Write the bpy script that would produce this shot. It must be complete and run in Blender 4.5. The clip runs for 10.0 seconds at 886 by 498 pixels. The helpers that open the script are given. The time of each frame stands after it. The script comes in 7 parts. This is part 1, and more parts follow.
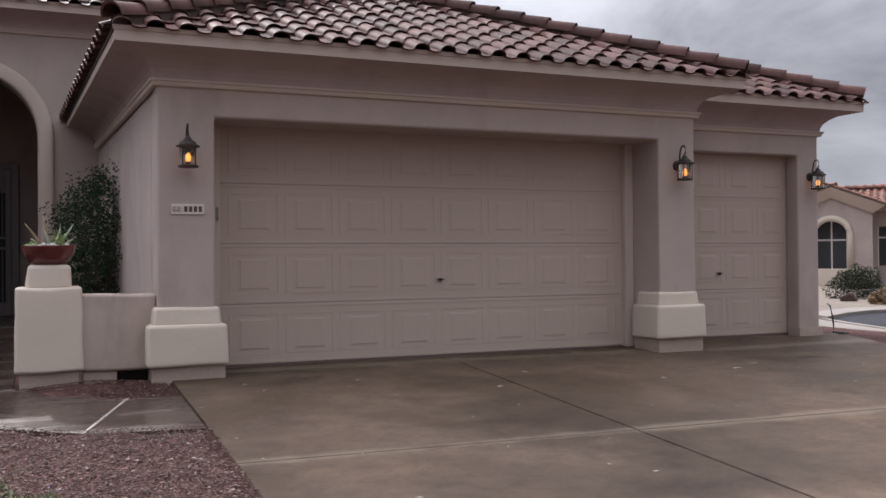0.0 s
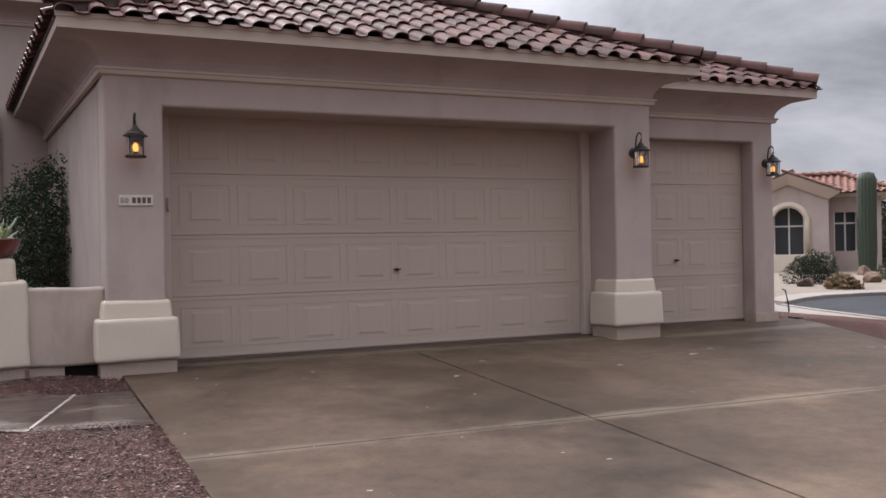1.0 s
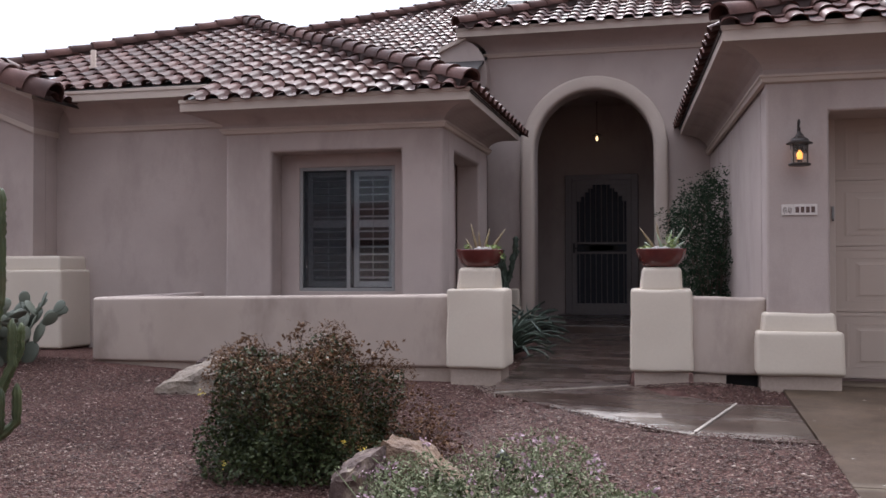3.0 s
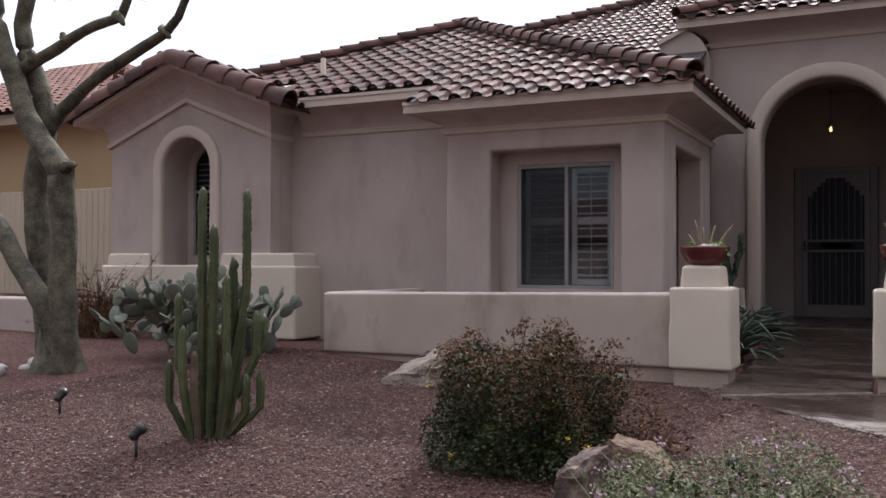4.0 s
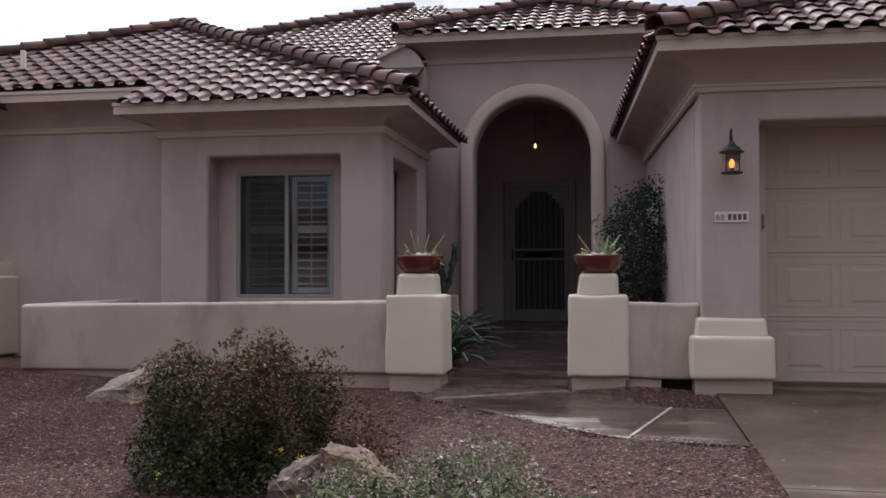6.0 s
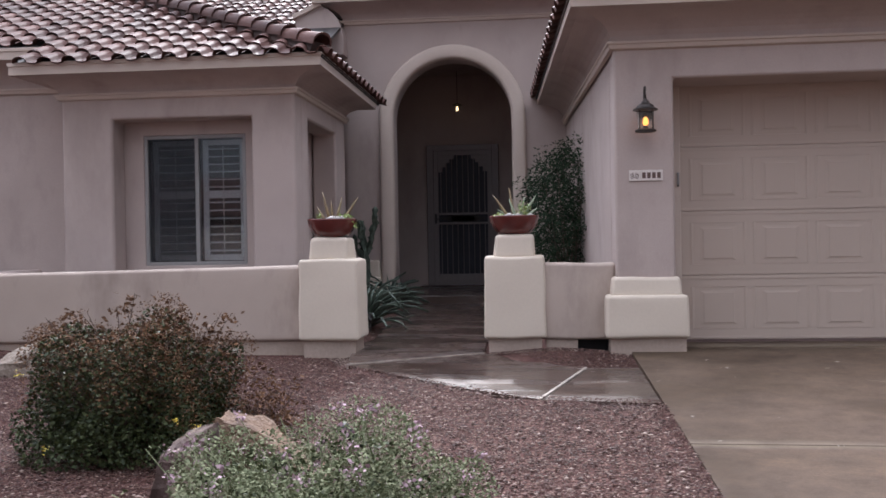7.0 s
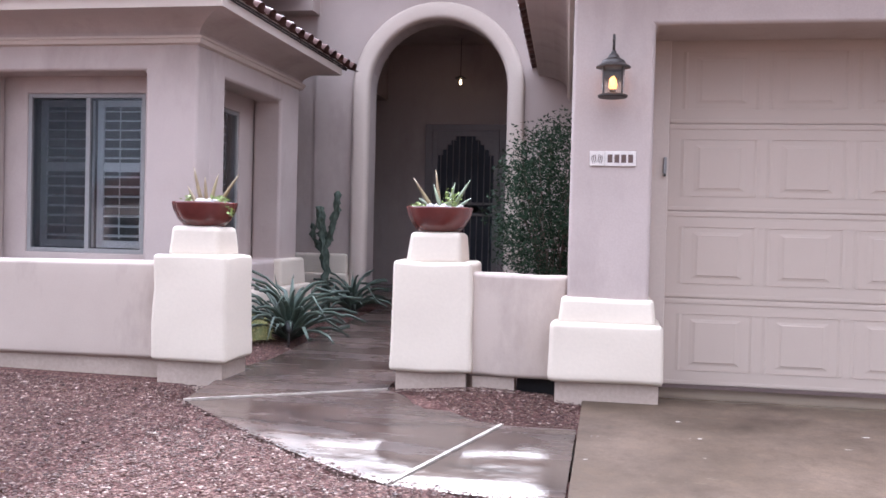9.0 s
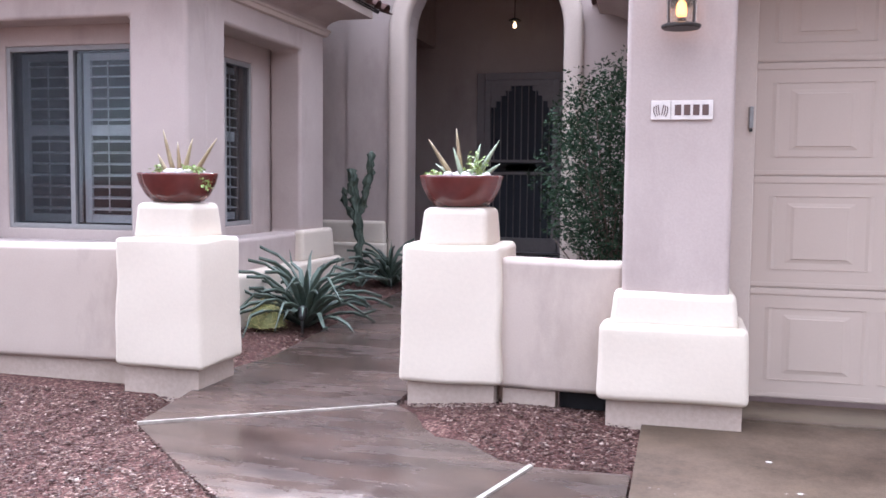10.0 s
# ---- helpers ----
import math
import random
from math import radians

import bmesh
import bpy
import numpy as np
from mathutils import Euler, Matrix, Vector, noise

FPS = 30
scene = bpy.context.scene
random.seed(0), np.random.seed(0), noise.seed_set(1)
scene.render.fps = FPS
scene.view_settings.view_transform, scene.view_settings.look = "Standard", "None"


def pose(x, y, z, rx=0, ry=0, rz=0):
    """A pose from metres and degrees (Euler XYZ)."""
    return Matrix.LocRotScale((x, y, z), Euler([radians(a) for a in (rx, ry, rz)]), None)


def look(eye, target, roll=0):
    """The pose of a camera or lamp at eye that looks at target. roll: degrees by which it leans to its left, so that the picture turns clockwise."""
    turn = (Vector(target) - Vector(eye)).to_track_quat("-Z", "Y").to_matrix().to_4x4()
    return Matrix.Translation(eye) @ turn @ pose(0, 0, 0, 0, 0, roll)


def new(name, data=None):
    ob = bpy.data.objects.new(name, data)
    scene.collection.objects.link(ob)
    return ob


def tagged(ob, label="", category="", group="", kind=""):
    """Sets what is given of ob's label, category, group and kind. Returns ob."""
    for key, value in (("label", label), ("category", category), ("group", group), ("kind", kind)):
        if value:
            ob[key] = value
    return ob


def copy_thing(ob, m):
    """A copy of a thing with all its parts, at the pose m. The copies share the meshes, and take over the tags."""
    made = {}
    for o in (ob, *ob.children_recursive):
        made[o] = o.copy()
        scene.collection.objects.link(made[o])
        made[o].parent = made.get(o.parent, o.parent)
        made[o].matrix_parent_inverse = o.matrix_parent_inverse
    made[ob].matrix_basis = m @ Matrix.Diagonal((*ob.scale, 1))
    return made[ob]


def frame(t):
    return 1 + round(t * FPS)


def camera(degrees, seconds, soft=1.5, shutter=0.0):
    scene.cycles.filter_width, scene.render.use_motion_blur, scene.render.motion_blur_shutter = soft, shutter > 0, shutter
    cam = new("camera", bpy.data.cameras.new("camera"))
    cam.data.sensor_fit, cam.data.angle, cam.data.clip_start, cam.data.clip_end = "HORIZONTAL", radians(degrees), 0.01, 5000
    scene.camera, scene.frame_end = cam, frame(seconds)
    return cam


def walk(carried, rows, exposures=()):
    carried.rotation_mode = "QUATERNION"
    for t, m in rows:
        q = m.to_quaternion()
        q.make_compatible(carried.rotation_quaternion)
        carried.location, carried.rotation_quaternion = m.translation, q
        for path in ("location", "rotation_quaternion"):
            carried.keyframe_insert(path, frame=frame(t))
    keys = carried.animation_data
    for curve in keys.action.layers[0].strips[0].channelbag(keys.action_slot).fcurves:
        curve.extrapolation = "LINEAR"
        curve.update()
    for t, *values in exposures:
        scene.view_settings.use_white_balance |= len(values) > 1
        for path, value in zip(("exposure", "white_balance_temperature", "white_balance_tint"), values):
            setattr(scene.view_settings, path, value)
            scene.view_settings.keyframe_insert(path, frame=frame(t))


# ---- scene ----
# ---------- camera and walk ----------
cam = camera(50.6, 10.0, soft=1.6)
PATH = [
    (0, (0.797, 0.188, 1.104), (1.670, 2.253, 1.126), -0.5),
    (0.5, (0.855, 0.189, 1.095), (1.872, 2.188, 1.059), -0.7),
    (0.7, (0.878, 0.192, 1.095), (1.893, 2.188, 1.054), -0.9),
    (1, (0.912, 0.236, 1.096), (1.863, 2.266, 1.093), -1.1),
    (1.2, (0.935, 0.311, 1.089), (1.789, 2.381, 1.130), -1.4),
    (1.5, (0.972, 0.391, 1.075), (1.618, 2.535, 1.165), -1),
    (1.7, (0.998, 0.391, 1.075), (1.430, 2.587, 1.158), -0.7),
    (2, (1.019, 0.391, 1.078), (1.189, 2.626, 1.124), -0.2),
    (2.2, (1.009, 0.384, 1.081), (1.025, 2.624, 1.107), -0.2),
    (2.5, (0.968, 0.371, 1.085), (0.798, 2.606, 1.109), -0),
    (2.7, (0.935, 0.373, 1.085), (0.607, 2.589, 1.120), -0.2),
    (3, (0.870, 0.378, 1.081), (0.349, 2.557, 1.124), -0.1),
    (3.2, (0.828, 0.364, 1.066), (0.180, 2.509, 1.115), 0),
    (4.3, (0.801, 0.362, 1.067), (-0.226, 2.353, 1.102), 0.2),
    (4.5, (0.802, 0.386, 1.062), (-0.171, 2.404, 1.098), 0.2),
    (5, (0.842, 0.403, 1.062), (0.139, 2.532, 1.111), 0.2),
    (5.2, (0.854, 0.402, 1.066), (0.241, 2.556, 1.112), 0.3),
    (5.5, (0.863, 0.398, 1.075), (0.345, 2.578, 1.124), 0.1),
    (6, (0.870, 0.387, 1.078), (0.491, 2.595, 1.136), -0.1),
    (6.2, (0.863, 0.381, 1.085), (0.542, 2.599, 1.135), -0.2),
    (7.3, (1.148, 0.825, 1.016), (0.932, 3.055, 0.960), -1.1),
    (7.5, (1.257, 1.029, 1.019), (0.975, 3.250, 0.930), -0.9),
    (7.7, (1.374, 1.259, 1.018), (1.081, 3.474, 0.859), -0.5),
    (8, (1.549, 1.633, 0.999), (1.235, 3.838, 0.752), -0.7),
    (8.2, (1.655, 1.890, 0.965), (1.331, 3.850, 0.741), -0.9),
    (8.5, (1.786, 2.269, 1.012), (1.355, 4.460, 0.826), -0.3),
    (8.7, (1.872, 2.545, 1.130), (1.505, 4.507, 1.000), 0.6),
    (8.8, (1.928, 2.700, 1.121), (1.528, 4.902, 1.032), 1.2),
    (9, (2.044, 3.010, 1.095), (1.648, 5.216, 1.048), 1.4),
    (9.5, (2.157, 3.648, 1.144), (1.689, 5.838, 1.060), 0.7),
    (10, (2.091, 4.429, 1.224), (1.523, 6.592, 1.061), 0.6),
]
walk(cam, [(t, look(eye, target, roll)) for t, eye, target, roll in PATH],
     exposures=[(0, 0.24, 6150, 14), (0.5, 0.34, 6250, 14), (1.2, 0.42, 6250, 14), (1.6, 0.20, 6150, 14), (2.0, 0.33, 5800, 14), (2.5, 0.82, 5750, 15), (3.1, 0.44, 6000, 14), (4.4, 0.23, 6150, 14), (5.2, 0.12, 6100, 14), (6.2, 0.10, 6100, 14),
                (7.4, 1.15, 5800, 15), (8.5, 1.71, 5650, 16), (9.2, 1.98, 5550, 16), (10, 2.06, 5550, 16)])

# ---------- world, sun ----------
SUN_EL, SUN_AZ = 36.5, 8.0            # degrees; azimuth to the left of +y
world = bpy.data.worlds.new("sky")
scene.world = world
world.use_nodes = True
wn, wl = world.node_tree.nodes, world.node_tree.links
wn.clear()
w_out = wn.new("ShaderNodeOutputWorld")
w_bg = wn.new("ShaderNodeBackground")
w_sky = wn.new("ShaderNodeTexSky")
w_sky.sky_type = 'NISHITA'
w_sky.sun_disc = False
w_sky.sun_elevation = radians(SUN_EL)
w_sky.sun_rotation = radians(-SUN_AZ)
w_tc = wn.new("ShaderNodeTexCoord")
w_map = wn.new("ShaderNodeMapping")
w_map.inputs["Scale"].default_value = (1.0, 1.0, 1.8)
w_map.inputs["Location"].default_value = (0.35, 0.0, 0.2)
w_noise = wn.new("ShaderNodeTexNoise")
w_noise.inputs["Scale"].default_value = 3.7
w_noise.inputs["Detail"].default_value = 9.0
w_noise.inputs["Roughness"].default_value = 0.56
w_noise.inputs["Distortion"].default_value = 0.35
w_ramp = wn.new("ShaderNodeValToRGB")
w_ramp.color_ramp.elements[0].position = 0.30
w_ramp.color_ramp.elements[0].color = (0.33, 0.345, 0.39, 1)
w_ramp.color_ramp.elements[1].position = 0.62
w_ramp.color_ramp.elements[1].color = (1.0, 1.01, 1.05, 1)
w_cover = wn.new("ShaderNodeValToRGB")
w_cover.color_ramp.elements[0].position = 0.30
w_cover.color_ramp.elements[0].color = (0.0, 0.0, 0.0, 1)
w_cover.color_ramp.elements[1].position = 0.36
w_cover.color_ramp.elements[1].color = (1, 1, 1, 1)
w_noise2 = wn.new("ShaderNodeTexNoise")
w_noise2.inputs["Scale"].default_value = 2.1
w_noise2.inputs["Detail"].default_value = 6.0
w_dim = wn.new("ShaderNodeVectorMath")
w_dim.operation = 'SCALE'
w_dim.inputs["Scale"].default_value = 0.10
w_mix = wn.new("ShaderNodeMix")
w_mix.data_type = 'RGBA'
# the cloud layer is far brighter towards the veiled sun
w_dot = wn.new("ShaderNodeVectorMath")
w_dot.operation = 'DOT_PRODUCT'
GLOW_AZ = SUN_AZ + 24.0               # the thin cloud spreads its glare to the west of the sun
w_dot.inputs[1].default_value = (-math.sin(radians(GLOW_AZ)) * math.cos(radians(SUN_EL)),
                                 math.cos(radians(GLOW_AZ)) * math.cos(radians(SUN_EL)), math.sin(radians(SUN_EL)))
w_glow = wn.new("ShaderNodeMapRange")
w_glow.inputs["From Min"].default_value = 0.38
w_glow.inputs["From Max"].default_value = 0.93
w_glow.inputs["To Min"].default_value = 0.76
w_glow.inputs["To Max"].default_value = 2.1
w_mul = wn.new("ShaderNodeVectorMath")
w_mul.operation = 'SCALE'
w_sep = wn.new("ShaderNodeSeparateXYZ")
w_up = wn.new("ShaderNodeMapRange")
w_up.inputs["To Min"].default_value = 0.80
w_up.inputs["To Max"].default_value = 4.9
w_up.inputs["From Max"].default_value = 1.0
w_pow = wn.new("ShaderNodeMath")
w_pow.operation = 'POWER'
w_pow.inputs[1].default_value = 2.3
w_pow.use_clamp = True
w_both = wn.new("ShaderNodeMath")
w_both.operation = 'MULTIPLY'
wl.new(w_tc.outputs["Generated"], w_sep.inputs[0])
wl.new(w_sep.outputs["Z"], w_pow.inputs[0])
wl.new(w_pow.outputs[0], w_up.inputs["Value"])
wl.new(w_up.outputs["Result"], w_both.inputs[0])
wl.new(w_glow.outputs["Result"], w_both.inputs[1])
wl.new(w_tc.outputs["Generated"], w_map.inputs["Vector"])
wl.new(w_map.outputs["Vector"], w_noise.inputs["Vector"])
wl.new(w_map.outputs["Vector"], w_noise2.inputs["Vector"])
wl.new(w_noise.outputs[0], w_ramp.inputs["Fac"])
wl.new(w_noise2.outputs[0], w_cover.inputs["Fac"])
wl.new(w_tc.outputs["Generated"], w_dot.inputs[0])
wl.new(w_dot.outputs["Value"], w_glow.inputs["Value"])
wl.new(w_ramp.outputs["Color"], w_mul.inputs[0])
wl.new(w_both.outputs[0], w_mul.inputs["Scale"])
wl.new(w_sky.outputs["Color"], w_dim.inputs[0])
wl.new(w_cover.outputs["Color"], w_mix.inputs["Factor"])
wl.new(w_dim.outputs[0], w_mix.inputs["A"])
wl.new(w_mul.outputs[0], w_mix.inputs["B"])
wl.new(w_mix.outputs["Result"], w_bg.inputs["Color"])
w_bg.inputs["Strength"].default_value = 0.70
wl.new(w_bg.outputs[0], w_out.inputs["Surface"])

sun = new("sun", bpy.data.lights.new("sun", "SUN"))
sun.data.energy, sun.data.angle, sun.data.color = 2.5, radians(1.2), (1.0, 0.95, 0.88)
sun_dir = Vector((-math.sin(radians(SUN_AZ)) * math.cos(radians(SUN_EL)),
                  math.cos(radians(SUN_AZ)) * math.cos(radians(SUN_EL)), math.sin(radians(SUN_EL))))
sun.matrix_world = look(sun_dir * 60, (0, 0, 0))


# ---------- materials ----------
def shader(name, rough=0.7, metallic=0.0, spec=0.5):
    m = bpy.data.materials.new(name)
    m.use_nodes = True
    nodes, links = m.node_tree.nodes, m.node_tree.links
    b = nodes["Principled BSDF"]
    b.inputs["Roughness"].default_value = rough
    b.inputs["Metallic"].default_value = metallic
    b.inputs["Specular IOR Level"].default_value = spec
    return m, nodes, links, b


def noise_fac(nodes, links, scale, detail=4.0, rough=0.55, coord="Object", stretch=(1, 1, 1)):
    tc = nodes.new("ShaderNodeTexCoord")
    mp = nodes.new("ShaderNodeMapping")
    mp.inputs["Scale"].default_value = stretch
    n = nodes.new("ShaderNodeTexNoise")
    n.inputs["Scale"].default_value = scale
    n.inputs["Detail"].default_value = detail
    n.inputs["Roughness"].default_value = rough
    links.new(tc.outputs[coord], mp.inputs["Vector"])
    links.new(mp.outputs["Vector"], n.inputs["Vector"])
    return n.outputs[0]


def ramp(nodes, links, fac, stops):
    r = nodes.new("ShaderNodeValToRGB")
    els = r.color_ramp.elements
    while len(els) < len(stops):
        els.new(0.5)
    for e, (p, c) in zip(els, stops):
        e.position, e.color = p, (*c, 1) if len(c) == 3 else c
    links.new(fac, r.inputs["Fac"])
    return r.outputs["Color"]


def blend(nodes, links, a, b, fac, mode='MIX'):
    m = nodes.new("ShaderNodeMix")
    m.data_type, m.blend_type = 'RGBA', mode
    for key, v in (("A", a), ("B", b)):
        if isinstance(v, tuple):
            m.inputs[key].default_value = (*v, 1)
        else:
            links.new(v, m.inputs[key])
    if isinstance(fac, float):
        m.inputs["Factor"].default_value = fac
    else:
        links.new(fac, m.inputs["Factor"])
    return m.outputs["Result"]


def bump(nodes, links, b, fac, strength, dist):
    n = nodes.new("ShaderNodeBump")
    n.inputs["Strength"].default_value = strength
    n.inputs["Distance"].default_value = dist
    links.new(fac, n.inputs["Height"])
    links.new(n.outputs["Normal"], b.inputs["Normal"])


def grained(name, dark, light, rough=0.7, big=1.2, fine=60.0, relief=0.3, depth=0.004, spec=0.4, metallic=0.0,
            stain=None, stain_scale=0.6, per_object=0.0, rough_var=0.0, grain=0.82):
    """Two scales of variation between two colours, fine relief, optional stains and per-object tint."""
    m, nodes, links, b = shader(name, rough, metallic, spec)
    f1 = noise_fac(nodes, links, big, 5.0)
    f2 = noise_fac(nodes, links, fine, 3.0)
    c = ramp(nodes, links, f1, [(0.3, dark), (0.7, light)])
    spread = [(0.25, (grain,) * 3), (0.75, (1.0,) * 3)]
    c = blend(nodes, links, c, ramp(nodes, links, f2, spread), 1.0, 'MULTIPLY')
    if stain:
        f3 = noise_fac(nodes, links, stain_scale, 6.0, 0.65, stretch=(1, 1, 0.45))
        mask = ramp(nodes, links, f3, [(0.52, (0, 0, 0)), (0.68, (1, 1, 1))])
        half = nodes.new("ShaderNodeMath")
        half.operation = 'MULTIPLY'
        half.inputs[1].default_value = 0.6
        links.new(mask, half.inputs[0])
        c = blend(nodes, links, c, stain, half.outputs[0])
    if per_object:
        oi = nodes.new("ShaderNodeObjectInfo")
        lo, hi = 1 - per_object, 1 + per_object
        c = blend(nodes, links, c, ramp(nodes, links, oi.outputs["Random"], [(0, (lo,) * 3), (1, (hi, hi * 0.97, hi * 0.94))]), 1.0, 'MULTIPLY')
    links.new(c, b.inputs["Base Color"])
    if rough_var:
        mr = nodes.new("ShaderNodeMapRange")
        mr.inputs["From Min"].default_value, mr.inputs["From Max"].default_value = 0.3, 0.7
        mr.inputs["To Min"].default_value, mr.inputs["To Max"].default_value = rough - rough_var, rough + rough_var
        links.new(f1, mr.inputs["Value"])
        links.new(mr.outputs["Result"], b.inputs["Roughness"])
    bump(nodes, links, b, f2, relief, depth)
    return m


def plain(name, colour, rough=0.5, metallic=0.0, spec=0.5, emit=0.0, emit_colour=None):
    m, nodes, links, b = shader(name, rough, metallic, spec)
    f = noise_fac(nodes, links, 25.0)
    dark = tuple(0.86 * v for v in colour)
    links.new(ramp(nodes, links, f, [(0.3, dark), (0.7, colour)]), b.inputs["Base Color"])
    if emit:
        b.inputs["Emission Color"].default_value = (*(emit_colour or colour), 1)
        b.inputs["Emission Strength"].default_value = emit
    return m


M = {}
M["stucco"] = grained("tan_stucco", (0.412, 0.336, 0.303), (0.460, 0.378, 0.342), 0.88, 1.6, 85.0, 0.16, 0.005, 0.25,
                      stain=(0.315, 0.25, 0.225), stain_scale=1.5, grain=0.92)
M["stucco_pale"] = grained("cream_stucco", (0.560, 0.478, 0.390), (0.615, 0.532, 0.440), 0.85, 0.9, 45.0, 0.14, 0.006, 0.2,
                           stain=(0.54, 0.465, 0.385), stain_scale=1.3, grain=0.95)
M["stucco_garden"] = grained("garden_wall_stucco", (0.405, 0.328, 0.277), (0.465, 0.381, 0.326), 0.88, 1.1, 90.0, 0.16, 0.005, 0.25,
                             stain=(0.235, 0.182, 0.155), stain_scale=1.3, grain=0.95)
M["trim"] = grained("tan_trim_paint", (0.500, 0.412, 0.350), (0.552, 0.458, 0.392), 0.8, 0.8, 60.0, 0.12, 0.004, 0.3, grain=0.94)
M["footing"] = grained("bare_footing", (0.38, 0.298, 0.245), (0.45, 0.358, 0.298), 0.9, 2.0, 40.0, 0.4, 0.006, 0.2)
M["door_paint"] = grained("garage_door_paint", (0.43, 0.346, 0.288), (0.46, 0.371, 0.309), 0.55, 0.5, 90.0, 0.02, 0.001, 0.4, grain=0.97)
M["tile"] = grained("clay_roof_tile", (0.070, 0.036, 0.031), (0.140, 0.079, 0.068), 0.65, 3.0, 45.0, 0.35, 0.003, 0.10,
                    stain=(0.11, 0.08, 0.078), stain_scale=2.0, per_object=0.38, rough_var=0.07)
M["tile_red"] = grained("red_roof_tile", (0.17, 0.070, 0.048), (0.28, 0.135, 0.095), 0.72, 3.0, 45.0, 0.35, 0.004, 0.5, per_object=0.2)
M["mortar"] = grained("ridge_mortar", (0.045, 0.028, 0.024), (0.08, 0.05, 0.043), 0.9)
M["deck"] = grained("roof_felt", (0.04, 0.035, 0.035), (0.07, 0.06, 0.055), 0.9)
M["black"] = plain("black_metal", (0.03, 0.028, 0.027), 0.45, 0.3)
# near-black: carries the darkness of unlit insides in its colour; also joint dirt
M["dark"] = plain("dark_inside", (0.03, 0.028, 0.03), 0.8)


# ---------- mesh helpers ----------
def part(name, bm, material, parent=None, label="", smooth=False, bevel=0.0, seg=2):
    me = bpy.data.meshes.new(name)
    bmesh.ops.recalc_face_normals(bm, faces=bm.faces)
    bm.to_mesh(me)
    bm.free()
    me.materials.append(material)
    if smooth:
        for p in me.polygons:
            p.use_smooth = True
    ob = new(name, me)
    ob.parent = parent
    if bevel:
        md = ob.modifiers.new("soft_edges", 'BEVEL')
        md.width, md.segments, md.limit_method, md.angle_limit = bevel, seg, 'ANGLE', radians(40)
        if seg > 1:
            for p in me.polygons:
                p.use_smooth = True
            md.harden_normals = False
            ws = ob.modifiers.new("keep_flats", 'WEIGHTED_NORMAL')
            ws.keep_sharp = False
    if label:
        ob["label"] = label
    return ob


def thing(name, at=(0, 0, 0), turn=0.0, label="", category="", group="", kind=""):
    ob = new(name)
    ob.empty_display_size = 0.2
    ob.matrix_world = pose(*at, 0, 0, turn)
    return tagged(ob, label, category, group, kind)


def box(bm, x0, x1, y0, y1, z0, z1, m=None):
    vs = [bm.verts.new((x, y, z)) for z in (z0, z1) for x, y in ((x0, y0), (x1, y0), (x1, y1), (x0, y1))]
    for f in ((3, 2, 1, 0), (4, 5, 6, 7), (0, 1, 5, 4), (1, 2, 6, 5), (2, 3, 7, 6), (3, 0, 4, 7)):
        bm.faces.new([vs[i] for i in f])
    if m:
        bmesh.ops.transform(bm, matrix=m, verts=vs)
    return vs


def boxed(*args):
    bm = bmesh.new()
    box(bm, *args)
    return bm


def taper(bm, x0, x1, y0, y1, z0, z1, dx, dy):
    """A box whose top is narrower by dx, dy on each side."""
    vs = box(bm, x0, x1, y0, y1, z0, z1)
    for v in vs[4:]:
        v.co.x += dx if v.co.x < (x0 + x1) / 2 else -dx
        v.co.y += dy if v.co.y < (y0 + y1) / 2 else -dy
    return vs


def holed(us, ws, solid, thick, place):
    """A slab cut on a grid: cell (i, j) between us[i], us[i+1] and ws[j], ws[j+1] stands where solid(i, j).
    place(u, d, w) gives the point; d runs from 0 (face) to thick."""
    bm, seen = bmesh.new(), {}

    def v(i, k, j):
        key = (i, k, j)
        if key not in seen:
            seen[key] = bm.verts.new(place(us[i], thick * k, ws[j]))
        return seen[key]
    nu, nw = len(us) - 1, len(ws) - 1

    def full(i, j):
        return 0 <= i < nu and 0 <= j < nw and solid(i, j)
    for i in range(nu):
        for j in range(nw):
            if not full(i, j):
                continue
            for k in (0, 1):
                bm.faces.new([v(i, k, j), v(i + 1, k, j), v(i + 1, k, j + 1), v(i, k, j + 1)])
            if not full(i - 1, j):
                bm.faces.new([v(i, 0, j), v(i, 1, j), v(i, 1, j + 1), v(i, 0, j + 1)])
            if not full(i + 1, j):
                bm.faces.new([v(i + 1, 0, j), v(i + 1, 1, j), v(i + 1, 1, j + 1), v(i + 1, 0, j + 1)])
            if not full(i, j - 1):
                bm.faces.new([v(i, 0, j), v(i + 1, 0, j), v(i + 1, 1, j), v(i, 1, j)])
            if not full(i, j + 1):
                bm.faces.new([v(i, 0, j + 1), v(i + 1, 0, j + 1), v(i + 1, 1, j + 1), v(i, 1, j + 1)])
    return bm


